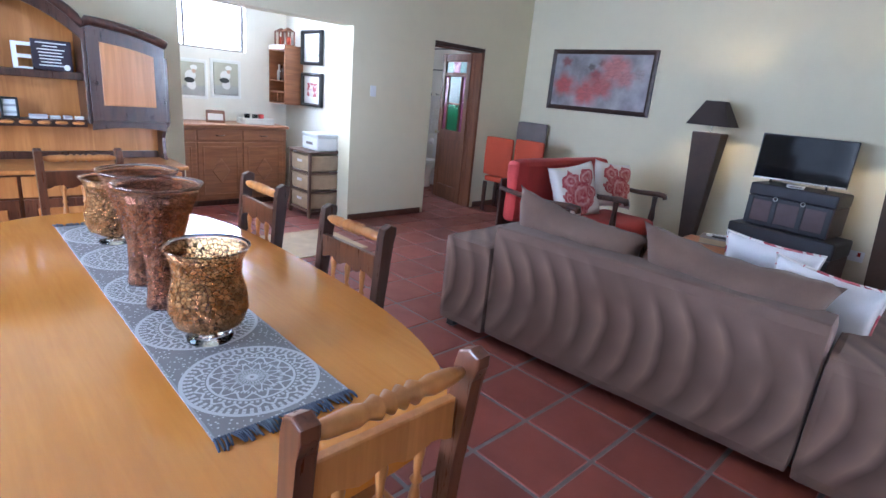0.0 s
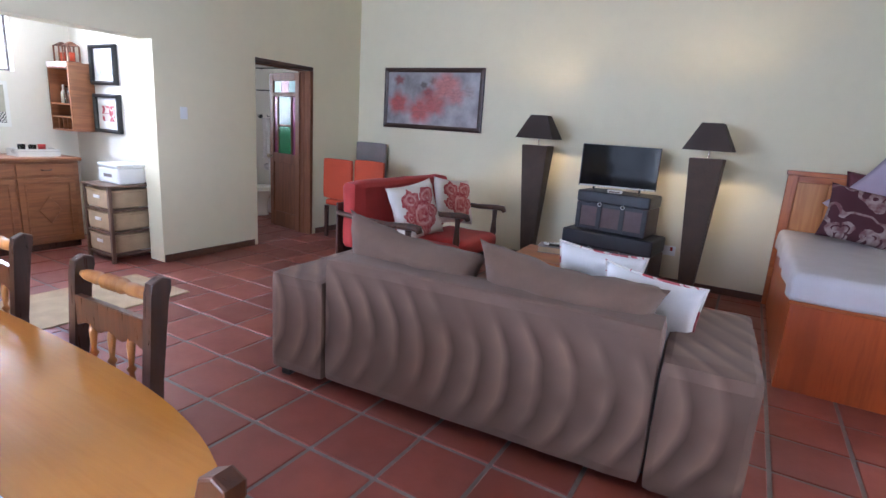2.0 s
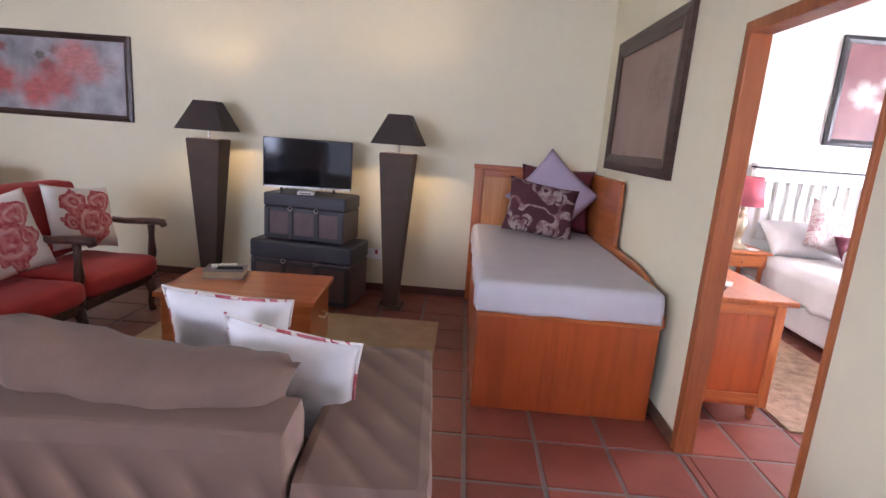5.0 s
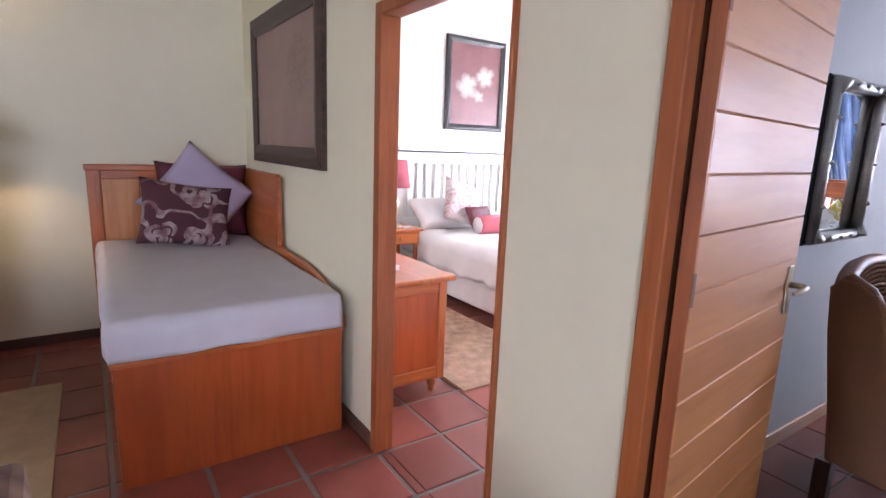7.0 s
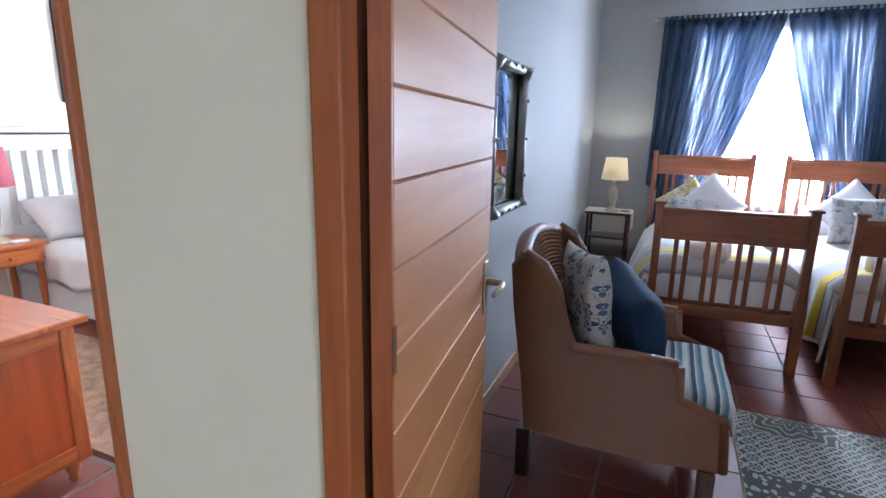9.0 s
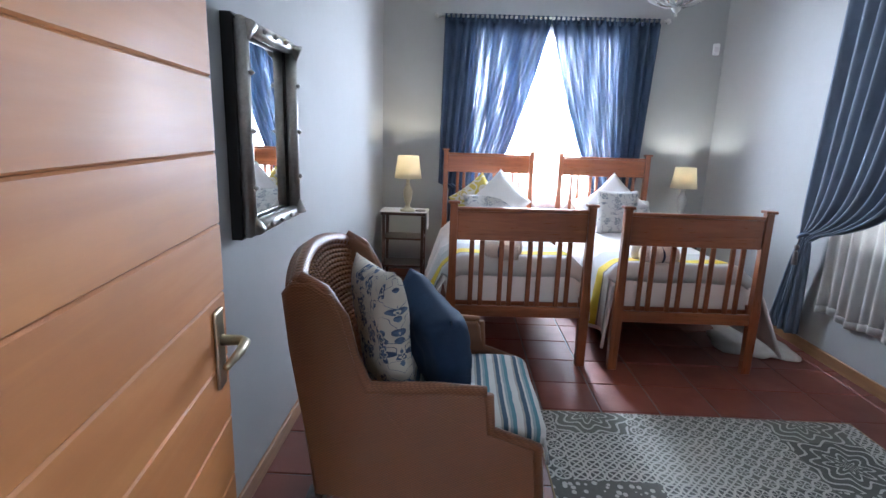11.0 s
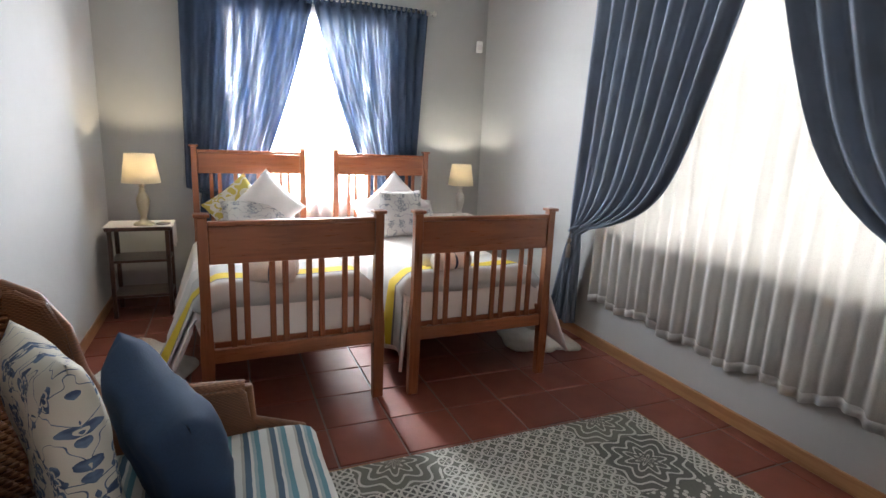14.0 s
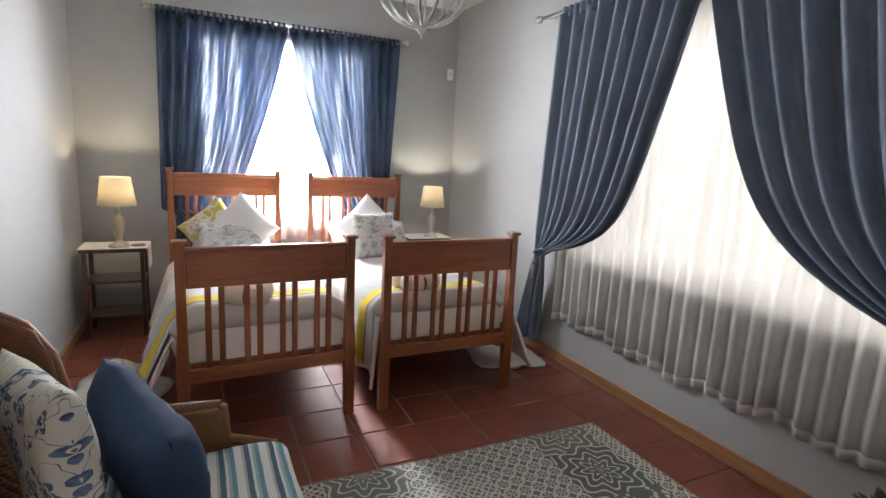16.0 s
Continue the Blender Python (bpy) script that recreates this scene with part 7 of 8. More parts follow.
# ---- kitchen ----
def sideboard():
    e = thing("sideboard", "brown wooden kitchen sideboard with drawers and panelled doors", "sideboard", -5.848, 3.0)
    Y0, Y1 = -0.80, 0.80
    part("carcass", bx(0, 0.53, Y0, Y1, 0.07, 0.885, 0.005, 1), OAKK, e)
    part("plinth", bx(0, 0.49, Y0 + 0.02, Y1 - 0.02, 0, 0.0695), DARKW, e)
    part("worktop", bx(0, 0.57, Y0 - 0.02, Y1 + 0.02, 0.8855, 0.92, 0.008, 2), OAKK, e)
    for k in range(3):
        a = Y0 + 0.05 + k * 0.505
        d = part("drawer", bx(0.5305, 0.546, a, a + 0.49, 0.745, 0.865, 0.006, 2), OAKK, e)
        part("handle", tube([(0.546, a + 0.20, 0.805), (0.567, a + 0.22, 0.80), (0.567, a + 0.27, 0.80), (0.546, a + 0.29, 0.805)], 0.006, 6), DARKW, d)
        c = part("door", bx(0.5305, 0.546, a, a + 0.49, 0.09, 0.725, 0.006, 2), OAKK, e)
        m = a + 0.245
        part("lozenge", prism([(m, 0.27), (m + 0.10, 0.41), (m, 0.55), (m - 0.10, 0.41)], 0.5465, 0.557, "x", 0.005), OAKK, c, "raised diamond moulding")
        part("moulding", bx(0.5465, 0.553, a + 0.05, a + 0.44, 0.665, 0.68, 0.003, 1), OAKK, c)
        part("moulding", bx(0.5465, 0.553, a + 0.05, a + 0.44, 0.135, 0.15, 0.003, 1), OAKK, c)
        part("moulding", bx(0.5465, 0.553, a + 0.05, a + 0.065, 0.151, 0.664, 0.003, 1), OAKK, c)
        part("moulding", bx(0.5465, 0.553, a + 0.425, a + 0.44, 0.151, 0.664, 0.003, 1), OAKK, c)


sideboard()


def counter_things():
    e = thing("retro_radio", "small brown and cream box with dials on the sideboard", "radio", -5.58, 3.06, 0.9205, -20)
    part("case", prism([(-0.06, 0), (0.09, 0), (0.05, 0.11), (-0.06, 0.13)], -0.10, 0.10, "y", 0.006, 2), DOORD, e)
    part("face", prism([(0.083, 0.03), (0.087, 0.03), (0.056, 0.10), (0.053, 0.10)], -0.08, 0.08, "y"), LINEN, e)
    q = thing("serving_tray", "white pierced serving tray on the sideboard", "tray", -5.55, 3.52, 0.9205, 0)
    part("base", bx(-0.12, 0.12, -0.18, 0.18, 0, 0.008), WHITEP, q)
    for a, b, c, d in ((-0.12, -0.114, -0.18, 0.18), (0.114, 0.12, -0.18, 0.18), (-0.1135, 0.1135, -0.18, -0.174), (-0.1135, 0.1135, 0.174, 0.18)):
        part("rim", bx(a, b, c, d, 0.0085, 0.07), SCENIC, q)
    for k, (x, y, m, lab) in enumerate(((-5.60, 3.44, CLEAR, "clear drinking glass on the tray"), (-5.52, 3.50, CLEAR, "clear drinking glass on the tray"), (-5.57, 3.60, REDV, "red mug on the tray"))):
        c = thing("cup", lab, "cup", x, y, 0.929, 0, "cups on the tray")
        part("body", lathe([(0, 0.001), (0.028, 0.001), (0.034, 0.10), (0.031, 0.10), (0.026, 0.006), (0, 0.006)], 18), m, c, smooth=True)
        if k == 2:
            part("handle", tube([(0.032, 0, 0.08), (0.06, 0, 0.07), (0.055, 0, 0.03), (0.030, 0, 0.025)], 0.005, 6), m, c, smooth=True)


counter_things()
picture("cook_print", "unframed print of a cook in black and white", 0.37, 0.44, 0.038, 0.008, WHITEP, COOKPRINT, -5.849, 2.90, 1.375, 90)
picture("cook_print", "unframed print of a cook in black and white", 0.36, 0.44, 0.038, 0.008, WHITEP, COOKPRINT, -5.849, 3.295, 1.40, 90)
picture("framed_print", "print behind glass in a deep black frame", 0.46, 0.385, 0.035, 0.05, BLACKF, SCENIC, -5.18, 4.069, 1.845, 0, 0.05)
picture("framed_print", "small red print in a deep black frame", 0.46, 0.385, 0.035, 0.05, BLACKF, FLORAL_RED, -5.165, 4.069, 1.37, 0, 0.08)


def wall_cabinet():
    e = thing("wall_shelf", "open wooden wall shelf with bottles and pigeonholes", "wall shelf", -5.62, 4.068, 1.17)
    w, d, h = 0.40, 0.24, 0.68
    for s in (-1, 1):
        part("side", bx(s * w / 2 - 0.01, s * w / 2 + 0.01, -d, 0, 0, h, 0.003, 1), OAKK, e)
    for z in (0.0, 0.13, 0.26, 0.62):
        part("shelf", bx(-w / 2 + 0.011, w / 2 - 0.011, -d, -0.011, z, z + 0.016, 0.002, 1), OAKK, e)
    part("back", bx(-w / 2 + 0.011, w / 2 - 0.011, -0.010, 0, 0, h), OAKK, e)
    for u in (-0.09, 0.0, 0.09):
        part("pigeonhole_divider", bx(u - 0.005, u + 0.005, -d + 0.01, -0.011, 0.0165, 0.1295), OAKK, e)
    n = 24
    part("scalloped_edge", prism([(-w / 2, h)] + [(-w / 2 + w * i / n, h - 0.035 - 0.018 * abs(math.sin(math.pi * i / 4))) for i in range(n + 1)] + [(w / 2, h)], -d - 0.008, -d - 0.0005, "y"), WHITEP, e, "white scalloped edging")
    rnd = random.Random(4)
    for i in range(5):
        q = thing("bottle", "dark bottle on the wall shelf", "bottle", -5.76 + i * 0.07, 3.93, 1.4465, 0, "bottles on the wall shelf")
        hh = rnd.uniform(0.17, 0.24)
        part("body", lathe([(0, 0), (0.026, 0), (0.027, hh * 0.55), (0.01, hh * 0.72), (0.01, hh), (0, hh)], 14), (LINEN, CLEAR, DARKW, GREYC, LINEN)[i], q, smooth=True)
    for x in (-5.71, -5.53):
        q = thing("lantern", "copper and glass lantern on the wall shelf", "lantern", x, 3.93, 1.8505, 0, "lanterns on the wall shelf")
        part("base", bx(-0.06, 0.06, -0.06, 0.06, 0, 0.012), DOORD, q)
        for a, b in ((-1, -1), (1, -1), (-1, 1), (1, 1)):
            part("post", bx(a * 0.052 - 0.006, a * 0.052 + 0.006, b * 0.052 - 0.006, b * 0.052 + 0.006, 0.0125, 0.16), DOORD, q)
        part("roof", lathe([(0.085, 0.161), (0.02, 0.20), (0, 0.205)], 4, pose(0, 0, 0, 0, 0, 45)), DOORD, q)
        part("candle", lathe([(0, 0.0125), (0.03, 0.0125), (0.03, 0.10), (0, 0.10)], 14), ORANGEV, q, smooth=True)


wall_cabinet()


def basket_rack():
    e = thing("basket_drawers", "wooden rack with three rows of woven basket drawers", "drawer rack", -4.63, 3.815)
    w, d, h = 0.225, 0.215, 0.735
    lg = part("post", bx(-0.016, 0.016, -0.016, 0.016, 0, h - 0.0205, 0.003, 1), OAKD, e, at=pose(-w + 0.016, -d + 0.016, 0))
    for x, y in ((w - 0.016, -d + 0.016), (-w + 0.016, d - 0.016), (w - 0.016, d - 0.016)):
        again(lg, pose(x, y, 0))
    part("top", bx(-w - 0.01, w + 0.01, -d - 0.01, d + 0.01, h - 0.02, h, 0.004, 2), OAKD, e)
    for i in range(3):
        z = 0.09 + i * 0.212
        part("rail", bx(-w + 0.033, w - 0.033, -d + 0.004, -d + 0.026, z - 0.025, z - 0.005), OAKD, e)
        part("rail", bx(w - 0.026, w - 0.004, -d + 0.033, d - 0.033, z - 0.025, z - 0.005), OAKD, e)
        b = part("basket", soft_box(-w + 0.03, w - 0.03, -d + 0.012, d - 0.02, z - 0.003, z + 0.168, 0.02, 0.004, 6, i), JUTE, e, "woven basket drawer")
        part("basket_rim", tube([(-w + 0.036, -d + 0.016, z + 0.165), (w - 0.036, -d + 0.016, z + 0.165), (w - 0.036, d - 0.024, z + 0.165), (-w + 0.036, d - 0.024, z + 0.165)], 0.010, 6, True), JUTE, b)
        part("basket_handle", bx(-0.05, 0.05, -d + 0.004, -d + 0.013, z + 0.09, z + 0.12, 0.003, 1), LINEN, b)
    q = thing("bread_bin", "white enamel bread bin with grey letters", "bread bin", -4.62, 3.85, 0.7355)
    part("bin", bx(-0.17, 0.17, -0.13, 0.13, 0, 0.15, 0.02, 3), WHITEP, q)
    part("lid", bx(-0.174, 0.174, -0.134, 0.134, 0.1505, 0.185, 0.012, 3), WHITEP, q)
    part("writing", bx(-0.07, 0.07, -0.1315, -0.1305, 0.06, 0.09), GREYC, q, "bar of grey lettering")


basket_rack()


# ---- bathroom ----
def toilet():
    e = thing("toilet", "white porcelain toilet with a close-coupled cistern", "toilet", -5.67, 6.40)
    bowl = lathe([(0, 0), (0.11, 0), (0.10, 0.06), (0.09, 0.16), (0.13, 0.28), (0.18, 0.36), (0.19, 0.385), (0.17, 0.39), (0.14, 0.34), (0.06, 0.26), (0, 0.25)], 28)
    bmesh.ops.scale(bowl, vec=(1, 1.25, 1), verts=bowl.verts)
    part("bowl", bowl, PORC, e, smooth=True)
    ring = [(0.15 * math.cos(a), 0.20 * math.sin(a), 0.40) for a in [i * math.pi / 14 for i in range(28)]]
    part("seat", tube(ring, 0.03, 8, True, squash=0.45), WHITEP, e, smooth=True)
    part("lid", prism([(0.185 * math.cos(a), 0.46 * 0 + 0.235 * math.sin(a)) for a in [i * math.pi / 14 for i in range(28)]], 0.414, 0.43, "z", 0.004), WHITEP, e)
    part("cistern", bx(-0.20, 0.20, 0.34, 0.53, 0.42, 0.78, 0.02, 3), PORC, e)
    part("cistern_lid", bx(-0.21, 0.21, 0.33, 0.535, 0.7805, 0.81, 0.01, 2), PORC, e)
    part("pedestal", bx(-0.10, 0.10, 0.18, 0.45, 0, 0.419, 0.03, 3), PORC, e)


toilet()


def bath_bits():
    e = thing("towel_rail", "dark metal towel rail high on the bathroom wall", "towel rail", 0, 0, 0)
    part("bar", tube([(-6.33, 6.93, 2.17), (-5.2, 6.93, 2.17)], 0.009, 8), BLACKF, e)
    for x in (-6.28, -5.25):
        part("bracket", tube([(x, 6.93, 2.17), (x, 6.998, 2.17)], 0.009, 8), BLACKF, e)
    q = thing("towel_rail", "dark metal towel rail on the bathroom wall", "towel rail", 0, 0, 0)
    part("bar", tube([(-6.33, 6.93, 1.84), (-5.2, 6.93, 1.84)], 0.009, 8), BLACKF, q)
    for x in (-6.28, -5.25):
        part("bracket", tube([(x, 6.93, 1.84), (x, 6.998, 1.84)], 0.009, 8), BLACKF, q)
    t = thing("bath_towel", "white bath towel hanging from a hook", "towel", -6.10, 6.97, 0)
    part("cloth", sheet(lambda u, v: (-0.10 + 0.20 * u + 0.03 * (v - 0.5), -0.03 - 0.03 * math.sin(u * 12) * (0.3 + v), 1.42 - 0.62 * v), 20, 10, 0.012), LINEN, t, smooth=True)
    part("hook", tube([(0, 0.028, 1.45), (0, -0.03, 1.44), (0, -0.035, 1.47)], 0.006, 6), BLACKF, t)
    r = thing("toilet_roll", "white toilet roll on a dark wall holder", "toilet roll", -6.08, 6.93, 0.66)
    k = thing("robe_hook", "small dark double robe hook on the bathroom wall", "hook", -6.31, 6.998, 1.44)
    part("plate", bx(-0.035, 0.035, -0.008, -0.001, -0.03, 0.03, 0.002, 1), BLACKF, k)
    for u in (-0.02, 0.02):
        part("prong", tube([(u, -0.008, 0.0), (u, -0.04, -0.01), (u, -0.05, 0.02)], 0.006, 6), BLACKF, k)
    part("roll", lathe([(0.02, -0.05), (0.055, -0.05), (0.055, 0.05), (0.02, 0.05)], 18, pose(0, 0, 0, 0, 90)), LINEN, r, smooth=True)
    part("holder", tube([(-0.08, 0, 0), (0.075, 0, 0), (0.075, 0.068, 0)], 0.006, 6), BLACKF, r)


bath_bits()


# ---- cream bedroom ----
def chest():
    e = thing("chest_of_drawers", "orange-red wooden chest of drawers on turned feet", "chest of drawers", 2.385, 5.30)
    part("carcass", bx(-0.24, 0.24, -0.47, 0.47, 0.10, 0.715, 0.004, 1), PINE_R, e)
    part("top", bx(-0.25, 0.305, -0.51, 0.51, 0.7155, 0.745, 0.008, 3), PINE_Y, e)
    for a, b, c, d in ((-0.24, -0.18, 0.12, 0.71), (0.20, 0.255, 0.10, 0.71)):
        part("corner_stile", bx(a, b, -0.485, -0.4705, c, d, 0.004, 1), PINE, e)
    part("side_rail", bx(-0.179, 0.199, -0.482, -0.4705, 0.12, 0.18, 0.003, 1), PINE_X, e)
    part("side_rail", bx(-0.179, 0.199, -0.482, -0.4705, 0.65, 0.71, 0.003, 1), PINE_X, e)
    for k in range(3):
        d = part("drawer", bx(0.2405, 0.256, -0.44, 0.44, 0.125 + k * 0.195, 0.31 + k * 0.195, 0.005, 2), PINE_Y, e)
        for s in (-0.25, 0.25):
            part("knob", lathe([(0, 0), (0.01, 0), (0.01, 0.012), (0.018, 0.022), (0, 0.03)], 12, pose(0.256, s, 0.22 + k * 0.195, 0, 90)), PINE, d, smooth=True)
    ft = part("foot", lathe([(0.014, 0), (0.022, 0.02), (0.018, 0.035), (0.03, 0.06), (0.026, 0.0995)], 14), JAMB, e, smooth=True, at=pose(0.20, -0.43, 0))
    for x, y in ((-0.2, -0.43), (0.2, 0.43), (-0.2, 0.43)):
        again(ft, pose(x, y, 0))
    for k, (x, y, m, lab) in enumerate(((2.31, 5.05, FLORAL_RED, "folded red and white leaflet on the chest"), (2.43, 5.13, LINEN, "white card on the chest"))):
        q = thing("leaflet", lab, "leaflet", x, y, 0.7455, 20 + 40 * k)
        part("sheet", bx(-0.07, 0.07, -0.05, 0.05, 0, 0.0025), m, q)
    q = thing("trinket_dish", "small dark wooden dish on the chest", "dish", 2.29, 4.91, 0.7455)
    part("bowl", lathe([(0, 0), (0.03, 0), (0.05, 0.035), (0.045, 0.035), (0.028, 0.006), (0, 0.006)], 18), DARKW, q, smooth=True)
    q = thing("ornament", "small white ornament on the chest", "ornament", 2.28, 5.27, 0.7455)
    part("body", lathe([(0, 0), (0.045, 0), (0.05, 0.05), (0.03, 0.09), (0.012, 0.10), (0, 0.10)], 16), PORC, q, smooth=True)


chest()


def double_bed():
    e = thing("double_bed", "white painted double bed with a slatted headboard", "bed", 4.55, 7.45)
    part("base", soft_box(-0.80, 0.80, -2.05, -0.08, 0.06, 0.34, 0.03, 0.003, 8, 1), LINEN, e)
    part("mattress", soft_box(-0.80, 0.80, -2.05, -0.08, 0.341, 0.56, 0.05, 0.004, 8, 2), LINEN, e, smooth=True)
    part("headboard_cap", bx(-0.84, 0.84, -0.09, 0.03, 1.44, 1.475, 0.008, 2), WHITEP, e)
    # Black strip paints the shade that falls under the headboard cap.
    part("cap_shadow_bead", bx(-0.84, 0.84, -0.085, 0.025, 1.425, 1.4395), BLACKF, e, "black strip standing for the shade under the cap")
    for z0, z1 in ((1.30, 1.4245), (0.60, 0.70)):
        part("headboard_rail", bx(-0.76, 0.76, -0.05, -0.01, z0, z1, 0.004, 1), WHITEP, e)
    for s in (-1, 1):
        part("headboard_post", bx(s * 0.80 - 0.04, s * 0.80 + 0.04, -0.06, 0.0, 0, 1.4245, 0.004, 1), WHITEP, e)
    sl = part("headboard_slat", bx(-0.035, 0.035, -0.04, -0.02, 0.701, 1.299, 0.003, 1), WHITEP, e, at=pose(-0.66, 0, 0))
    for k in range(1, 12):
        again(sl, pose(-0.66 + k * 0.12, 0, 0))
    for s in (-0.74, 0.74):
        for y in (-1.98, -0.16):
            part("foot", bx(s - 0.03, s + 0.03, y - 0.03, y + 0.03, 0, 0.0605), DARKW, e)
    q = thing("white_duvet", "white duvet with a stitched hem on the double bed", "duvet", 4.55, 7.45)

    def f(u, v):
        y = -0.45 - 1.62 * u
        s = (v - 0.5) * 2
        t = abs(s)
        if t < 0.7:
            x, z = s / 0.7 * 0.80, 0.60 + 0.02 * noise.noise(Vector((s * 3, y * 3, 1))) - 0.04 * max(0, (t - 0.6) / 0.1) ** 2
        else:
            k = (t - 0.7) / 0.3
            x, z = math.copysign(0.825 + 0.03 * k * math.sin(y * 13), s), 0.555 - 0.24 * k + 0.01 * math.sin(y * 30) * k
        return x, y, z
    part("cover", sheet(f, 40, 40, 0.025), LINEN, q, smooth=True)


double_bed()
GINGHAM = blot("pink_patchwork_print", (0.60, 0.52, 0.50), (0.42, 0.20, 0.22), (0.5, 0.42, 0.38), 9.0, 0.5, 2.0, 0.8, 0.02)
cushion("white_pillow", "white pillow against the slatted headboard", LINEN, 0.66, 0.45, 0.18, 4.14, 7.18, 0.76, -50, 0, 0, 51, None, "pillow")
cushion("patch_cushion", "beige and pink patchwork cushion on the bed", GINGHAM, 0.50, 0.50, 0.14, 4.30, 6.98, 0.90, -24, 18, 0, 52)
cushion("red_cushion", "small deep red cushion on the bed", MAROON, 0.34, 0.26, 0.10, 4.42, 6.80, 0.76, -35, 0, 5, 53)


def bolster():
    e = thing("bolster", "pink bolster cushion with pale round ends", "bolster", 4.52, 6.62, 0.70)
    part("roll", lathe([(0.0, -0.27), (0.085, -0.265), (0.10, -0.25), (0.105, 0.0), (0.10, 0.25), (0.085, 0.265), (0, 0.27)], 24, pose(0, 0, 0, 0, 90)), plain("rose_pink_cotton", (0.50, 0.12, 0.15), 0.8), e, smooth=True)
    part("end_cap", lathe([(0.0, -0.278), (0.07, -0.276), (0.084, -0.268), (0.0, -0.2702)], 24, pose(0, 0, 0, 0, 90)), LINEN, e, "pale end", True)


bolster()


def cream_nightstand():
    e = thing("nightstand", "orange pine nightstand with one drawer and turned legs", "nightstand", 3.47, 7.10)
    part("top", bx(-0.27, 0.27, -0.24, 0.24, 0.63, 0.655, 0.006, 2), PINE_X, e)
    part("box", bx(-0.24, 0.24, -0.21, 0.22, 0.50, 0.6295, 0.004, 1), PINE_X, e)
    d = part("drawer", bx(-0.20, 0.20, -0.222, -0.2105, 0.515, 0.615, 0.004, 1), PINE_X, e)
    part("knob", lathe([(0, 0), (0.01, 0), (0.016, 0.02), (0, 0.028)], 12, pose(0, -0.222, 0.565, 90)), PINE, d, smooth=True)
    lg = part("leg", lathe([(0.016, 0), (0.022, 0.05), (0.016, 0.1), (0.025, 0.3), (0.02, 0.45), (0.026, 0.4995)], 12), PINE, e, smooth=True, at=pose(-0.21, -0.18, 0))
    for x, y in ((0.21, -0.18), (-0.21, 0.19), (0.21, 0.19)):
        again(lg, pose(x, y, 0))
    q = thing("letter_rack", "carved pine letter rack on the nightstand", "letter rack", 3.36, 7.25, 0.6555)
    part("carved_front", prism([(-0.16, 0), (0.16, 0), (0.16, 0.05), (0.08, 0.10), (0.0, 0.125), (-0.08, 0.10), (-0.16, 0.05)], -0.01, 0.01, "y", 0.003), PINE_LIGHT, q)
    part("base", bx(-0.15, 0.15, 0.0105, 0.07, 0, 0.012), PINE_X, q)
    t = thing("tissue_box", "white paper packet on the nightstand", "packet", 3.60, 6.98, 0.6555)
    part("box", bx(-0.05, 0.05, -0.04, 0.04, 0, 0.015, 0.002, 1), LINEN, t)


cream_nightstand()
table_lamp("bedside lamp with a brass stem and deep pink shade", 3.50, 7.08, 0.6555, 1.72, cloth_through("pink_lamp_shade", (0.56, 0.17, 0.21), 0.1, 0.45), BRASS, 1.2, "lamps of the cream bedroom")
picture("magnolia_painting", "painting of white magnolias in a black frame", 0.86, 1.05, 0.07, 0.035, BLACKF, MAGNOLIA, 4.81, 7.529, 2.22, 0)


# ---- plant at the bedroom's near edge ----
def plant():
    e = thing("potted_plant", "small green potted plant under the wide window", "plant", 3.14, 0.22)
    part("pot", lathe([(0, 0), (0.09, 0), (0.12, 0.20), (0.11, 0.20), (0.085, 0.02), (0, 0.02)], 20), TILE, e, "terracotta pot", True)
    part("soil", lathe([(0, 0.17), (0.107, 0.17), (0.107, 0.175), (0, 0.18)], 18), DARKW, e)
    rnd = random.Random(9)
    first = None
    for i in range(26):
        if first is None:
            bm = sheet(lambda u, v: (0.022 * math.sin(math.pi * u) * (2 * v - 1) * 1.4, 0.16 * u, 0.05 * math.sin(u * 2.2)), 8, 4, 0.002)
            first = part("leaf", bm, PLANT, e, at=pose(0, 0, 0.18, 40, 0, 0), smooth=True)
        else:
            again(first, pose(rnd.uniform(-0.04, 0.04), rnd.uniform(-0.04, 0.04), 0.175 + rnd.uniform(0, 0.05), rnd.uniform(10, 75), 0, i * 41))


plant()


# ---- floor tiles: the nearest as pieces, the rest joined ----
def tile_mesh(name, w, d, material):
    bm = bx(-w / 2, w / 2, -d / 2, d / 2, -0.012, 0.0, 0.004, 1)
    bmesh.ops.recalc_face_normals(bm, faces=bm.faces)
    me = bpy.data.meshes.new(name)
    bm.to_mesh(me)
    bm.free()
    me.materials.append(material)
    return me


PX, PY = 0.364, 0.3675


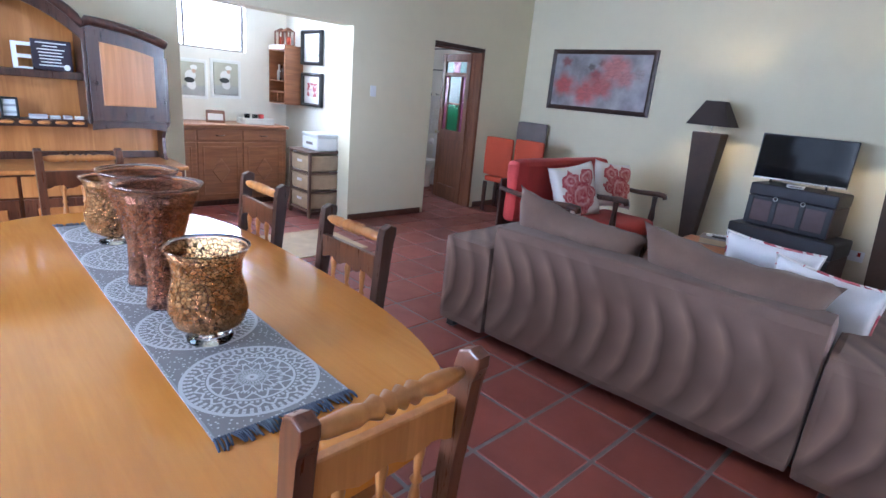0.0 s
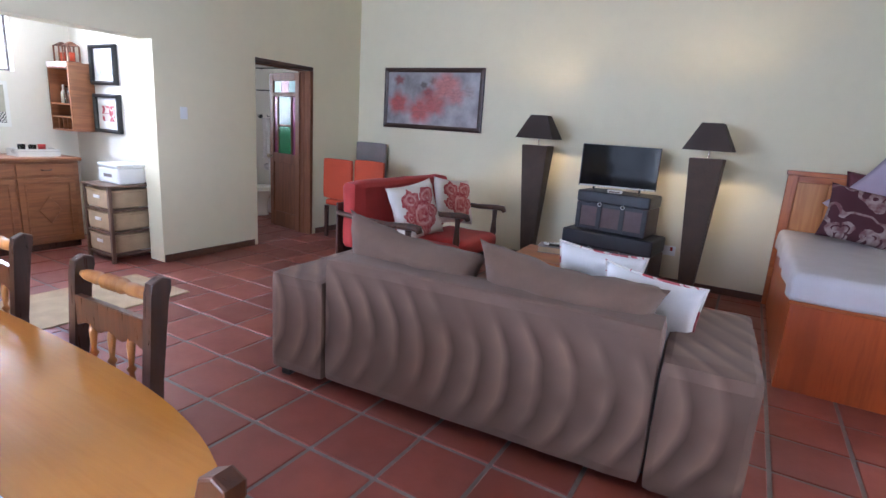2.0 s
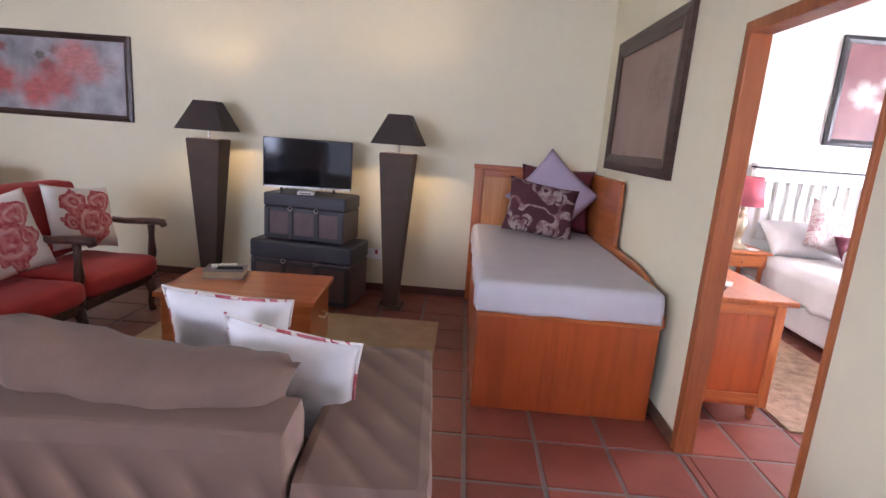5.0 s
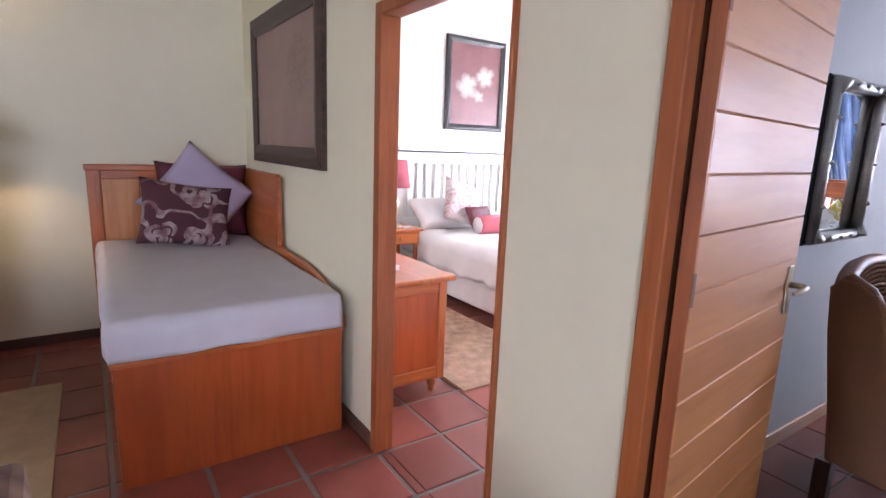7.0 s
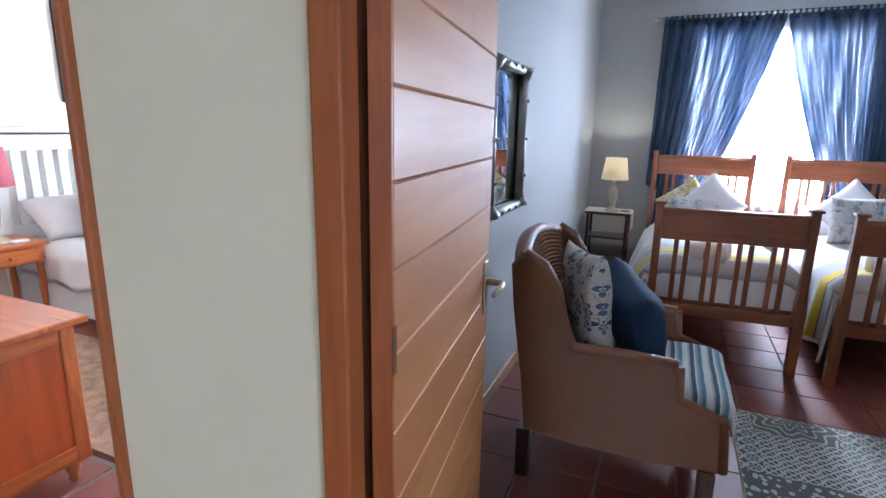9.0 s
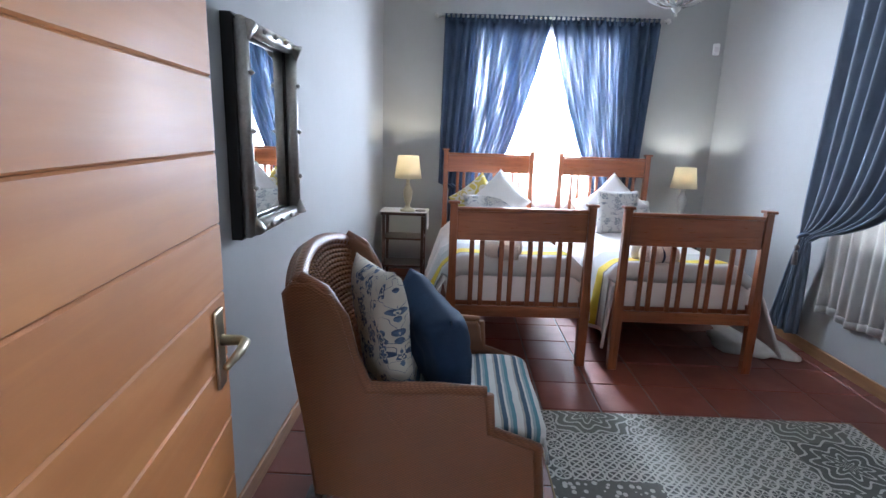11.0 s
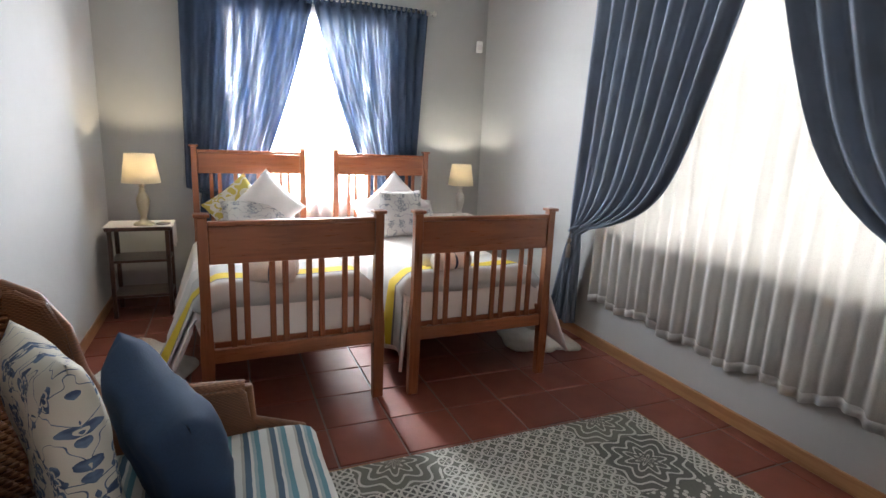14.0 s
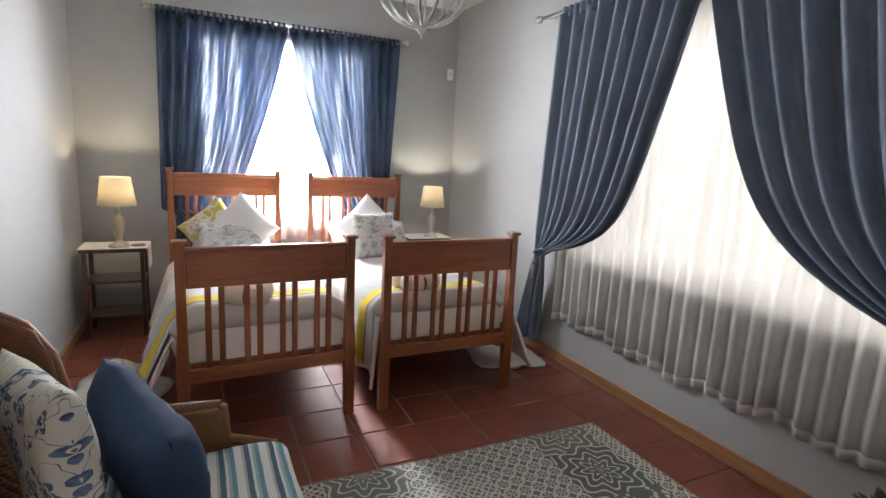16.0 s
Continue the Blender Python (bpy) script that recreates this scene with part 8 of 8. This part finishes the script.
def lay(x0, x1, y0, y1, px, py, ox, oy, material, near, stuff_name, label, gap=0.02):
    me = tile_mesh("tile", px - gap, py - gap, material)
    rnd = random.Random(7)
    quads = []
    i0, i1 = math.floor((x0 - ox) / px), math.ceil((x1 - ox) / px)
    j0, j1 = math.floor((y0 - oy) / py), math.ceil((y1 - oy) / py)
    for i in range(i0, i1):
        for j in range(j0, j1):
            ax, bx_ = max(x0, ox + i * px + gap / 2), min(x1, ox + (i + 1) * px - gap / 2)
            ay, by = max(y0, oy + j * py + gap / 2), min(y1, oy + (j + 1) * py - gap / 2)
            if bx_ - ax < 0.03 or by - ay < 0.03:
                continue
            whole = abs(bx_ - ax - (px - gap)) < 1e-4 and abs(by - ay - (py - gap)) < 1e-4
            cx, cy, cz = (ax + bx_) / 2, (ay + by) / 2, rnd.uniform(-0.0012, 0.0002)
            if whole and near(cx, cy):
                o = bpy.data.objects.new("tile", me)
                scene.collection.objects.link(o)
                o.parent = FLOOR
                o.matrix_basis = pose(cx, cy, cz, rnd.uniform(-0.12, 0.12), rnd.uniform(-0.12, 0.12), rnd.uniform(-0.3, 0.3))
            else:
                quads.append((ax, bx_, ay, by, cz))
    vs, fs = [], []
    for ax, bx_, ay, by, z in quads:
        k = len(vs)
        e = 0.004
        vs += [(ax, ay, z - 0.012), (bx_, ay, z - 0.012), (bx_, by, z - 0.012), (ax, by, z - 0.012), (ax, ay, z - e), (bx_, ay, z - e), (bx_, by, z - e), (ax, by, z - e), (ax + e, ay + e, z), (bx_ - e, ay + e, z), (bx_ - e, by - e, z), (ax + e, by - e, z)]
        for a in (0, 4):
            for q in range(4):
                fs.append((k + a + q, k + a + (q + 1) % 4, k + a + 4 + (q + 1) % 4, k + a + 4 + q))
        fs.append((k + 8, k + 9, k + 10, k + 11))
    if vs:
        m2 = bpy.data.meshes.new(stuff_name)
        m2.from_pydata(vs, [], fs)
        m2.materials.append(material)
        o = new(stuff_name, m2)
        o.parent = FLOOR
        tagged(o, label, "", "", "stuff")


lay(XW + 0.0, XE + 0.05, YS, YN, PX, PY, -0.185, 2.96, TILE, lambda x, y: -2.9 < x < 1.95 and 1.3 < y < 6.0, "far_tiles", "terracotta tiles further off")
lay(XE + 0.052, XB, 0.0, YB, 0.335, 0.335, 2.2, 0.1, TILE_B, lambda x, y: 3.0 < x < 5.9, "bedroom_edge_tiles", "dark waxed terracotta tiles along the walls", 0.008)
lay(XE + 0.052, 6.4, YB + 0.12, 7.53, PX, PY, -0.185, 2.96, TILE, lambda x, y: x < 3.9 and y < 5.8, "cream_room_tiles", "terracotta tiles of the cream bedroom")
lay(-6.85, XW - 0.0, 4.3, 7.0, PX, PY, -0.185, 2.96, TILE, lambda x, y: False, "bathroom_tiles", "terracotta tiles of the bathroom")
lay(-5.85, XW - 0.0, 0.6, 4.07, PX, PY, -0.185, 2.96, TILE, lambda x, y: False, "kitchen_tiles", "terracotta tiles of the kitchen")
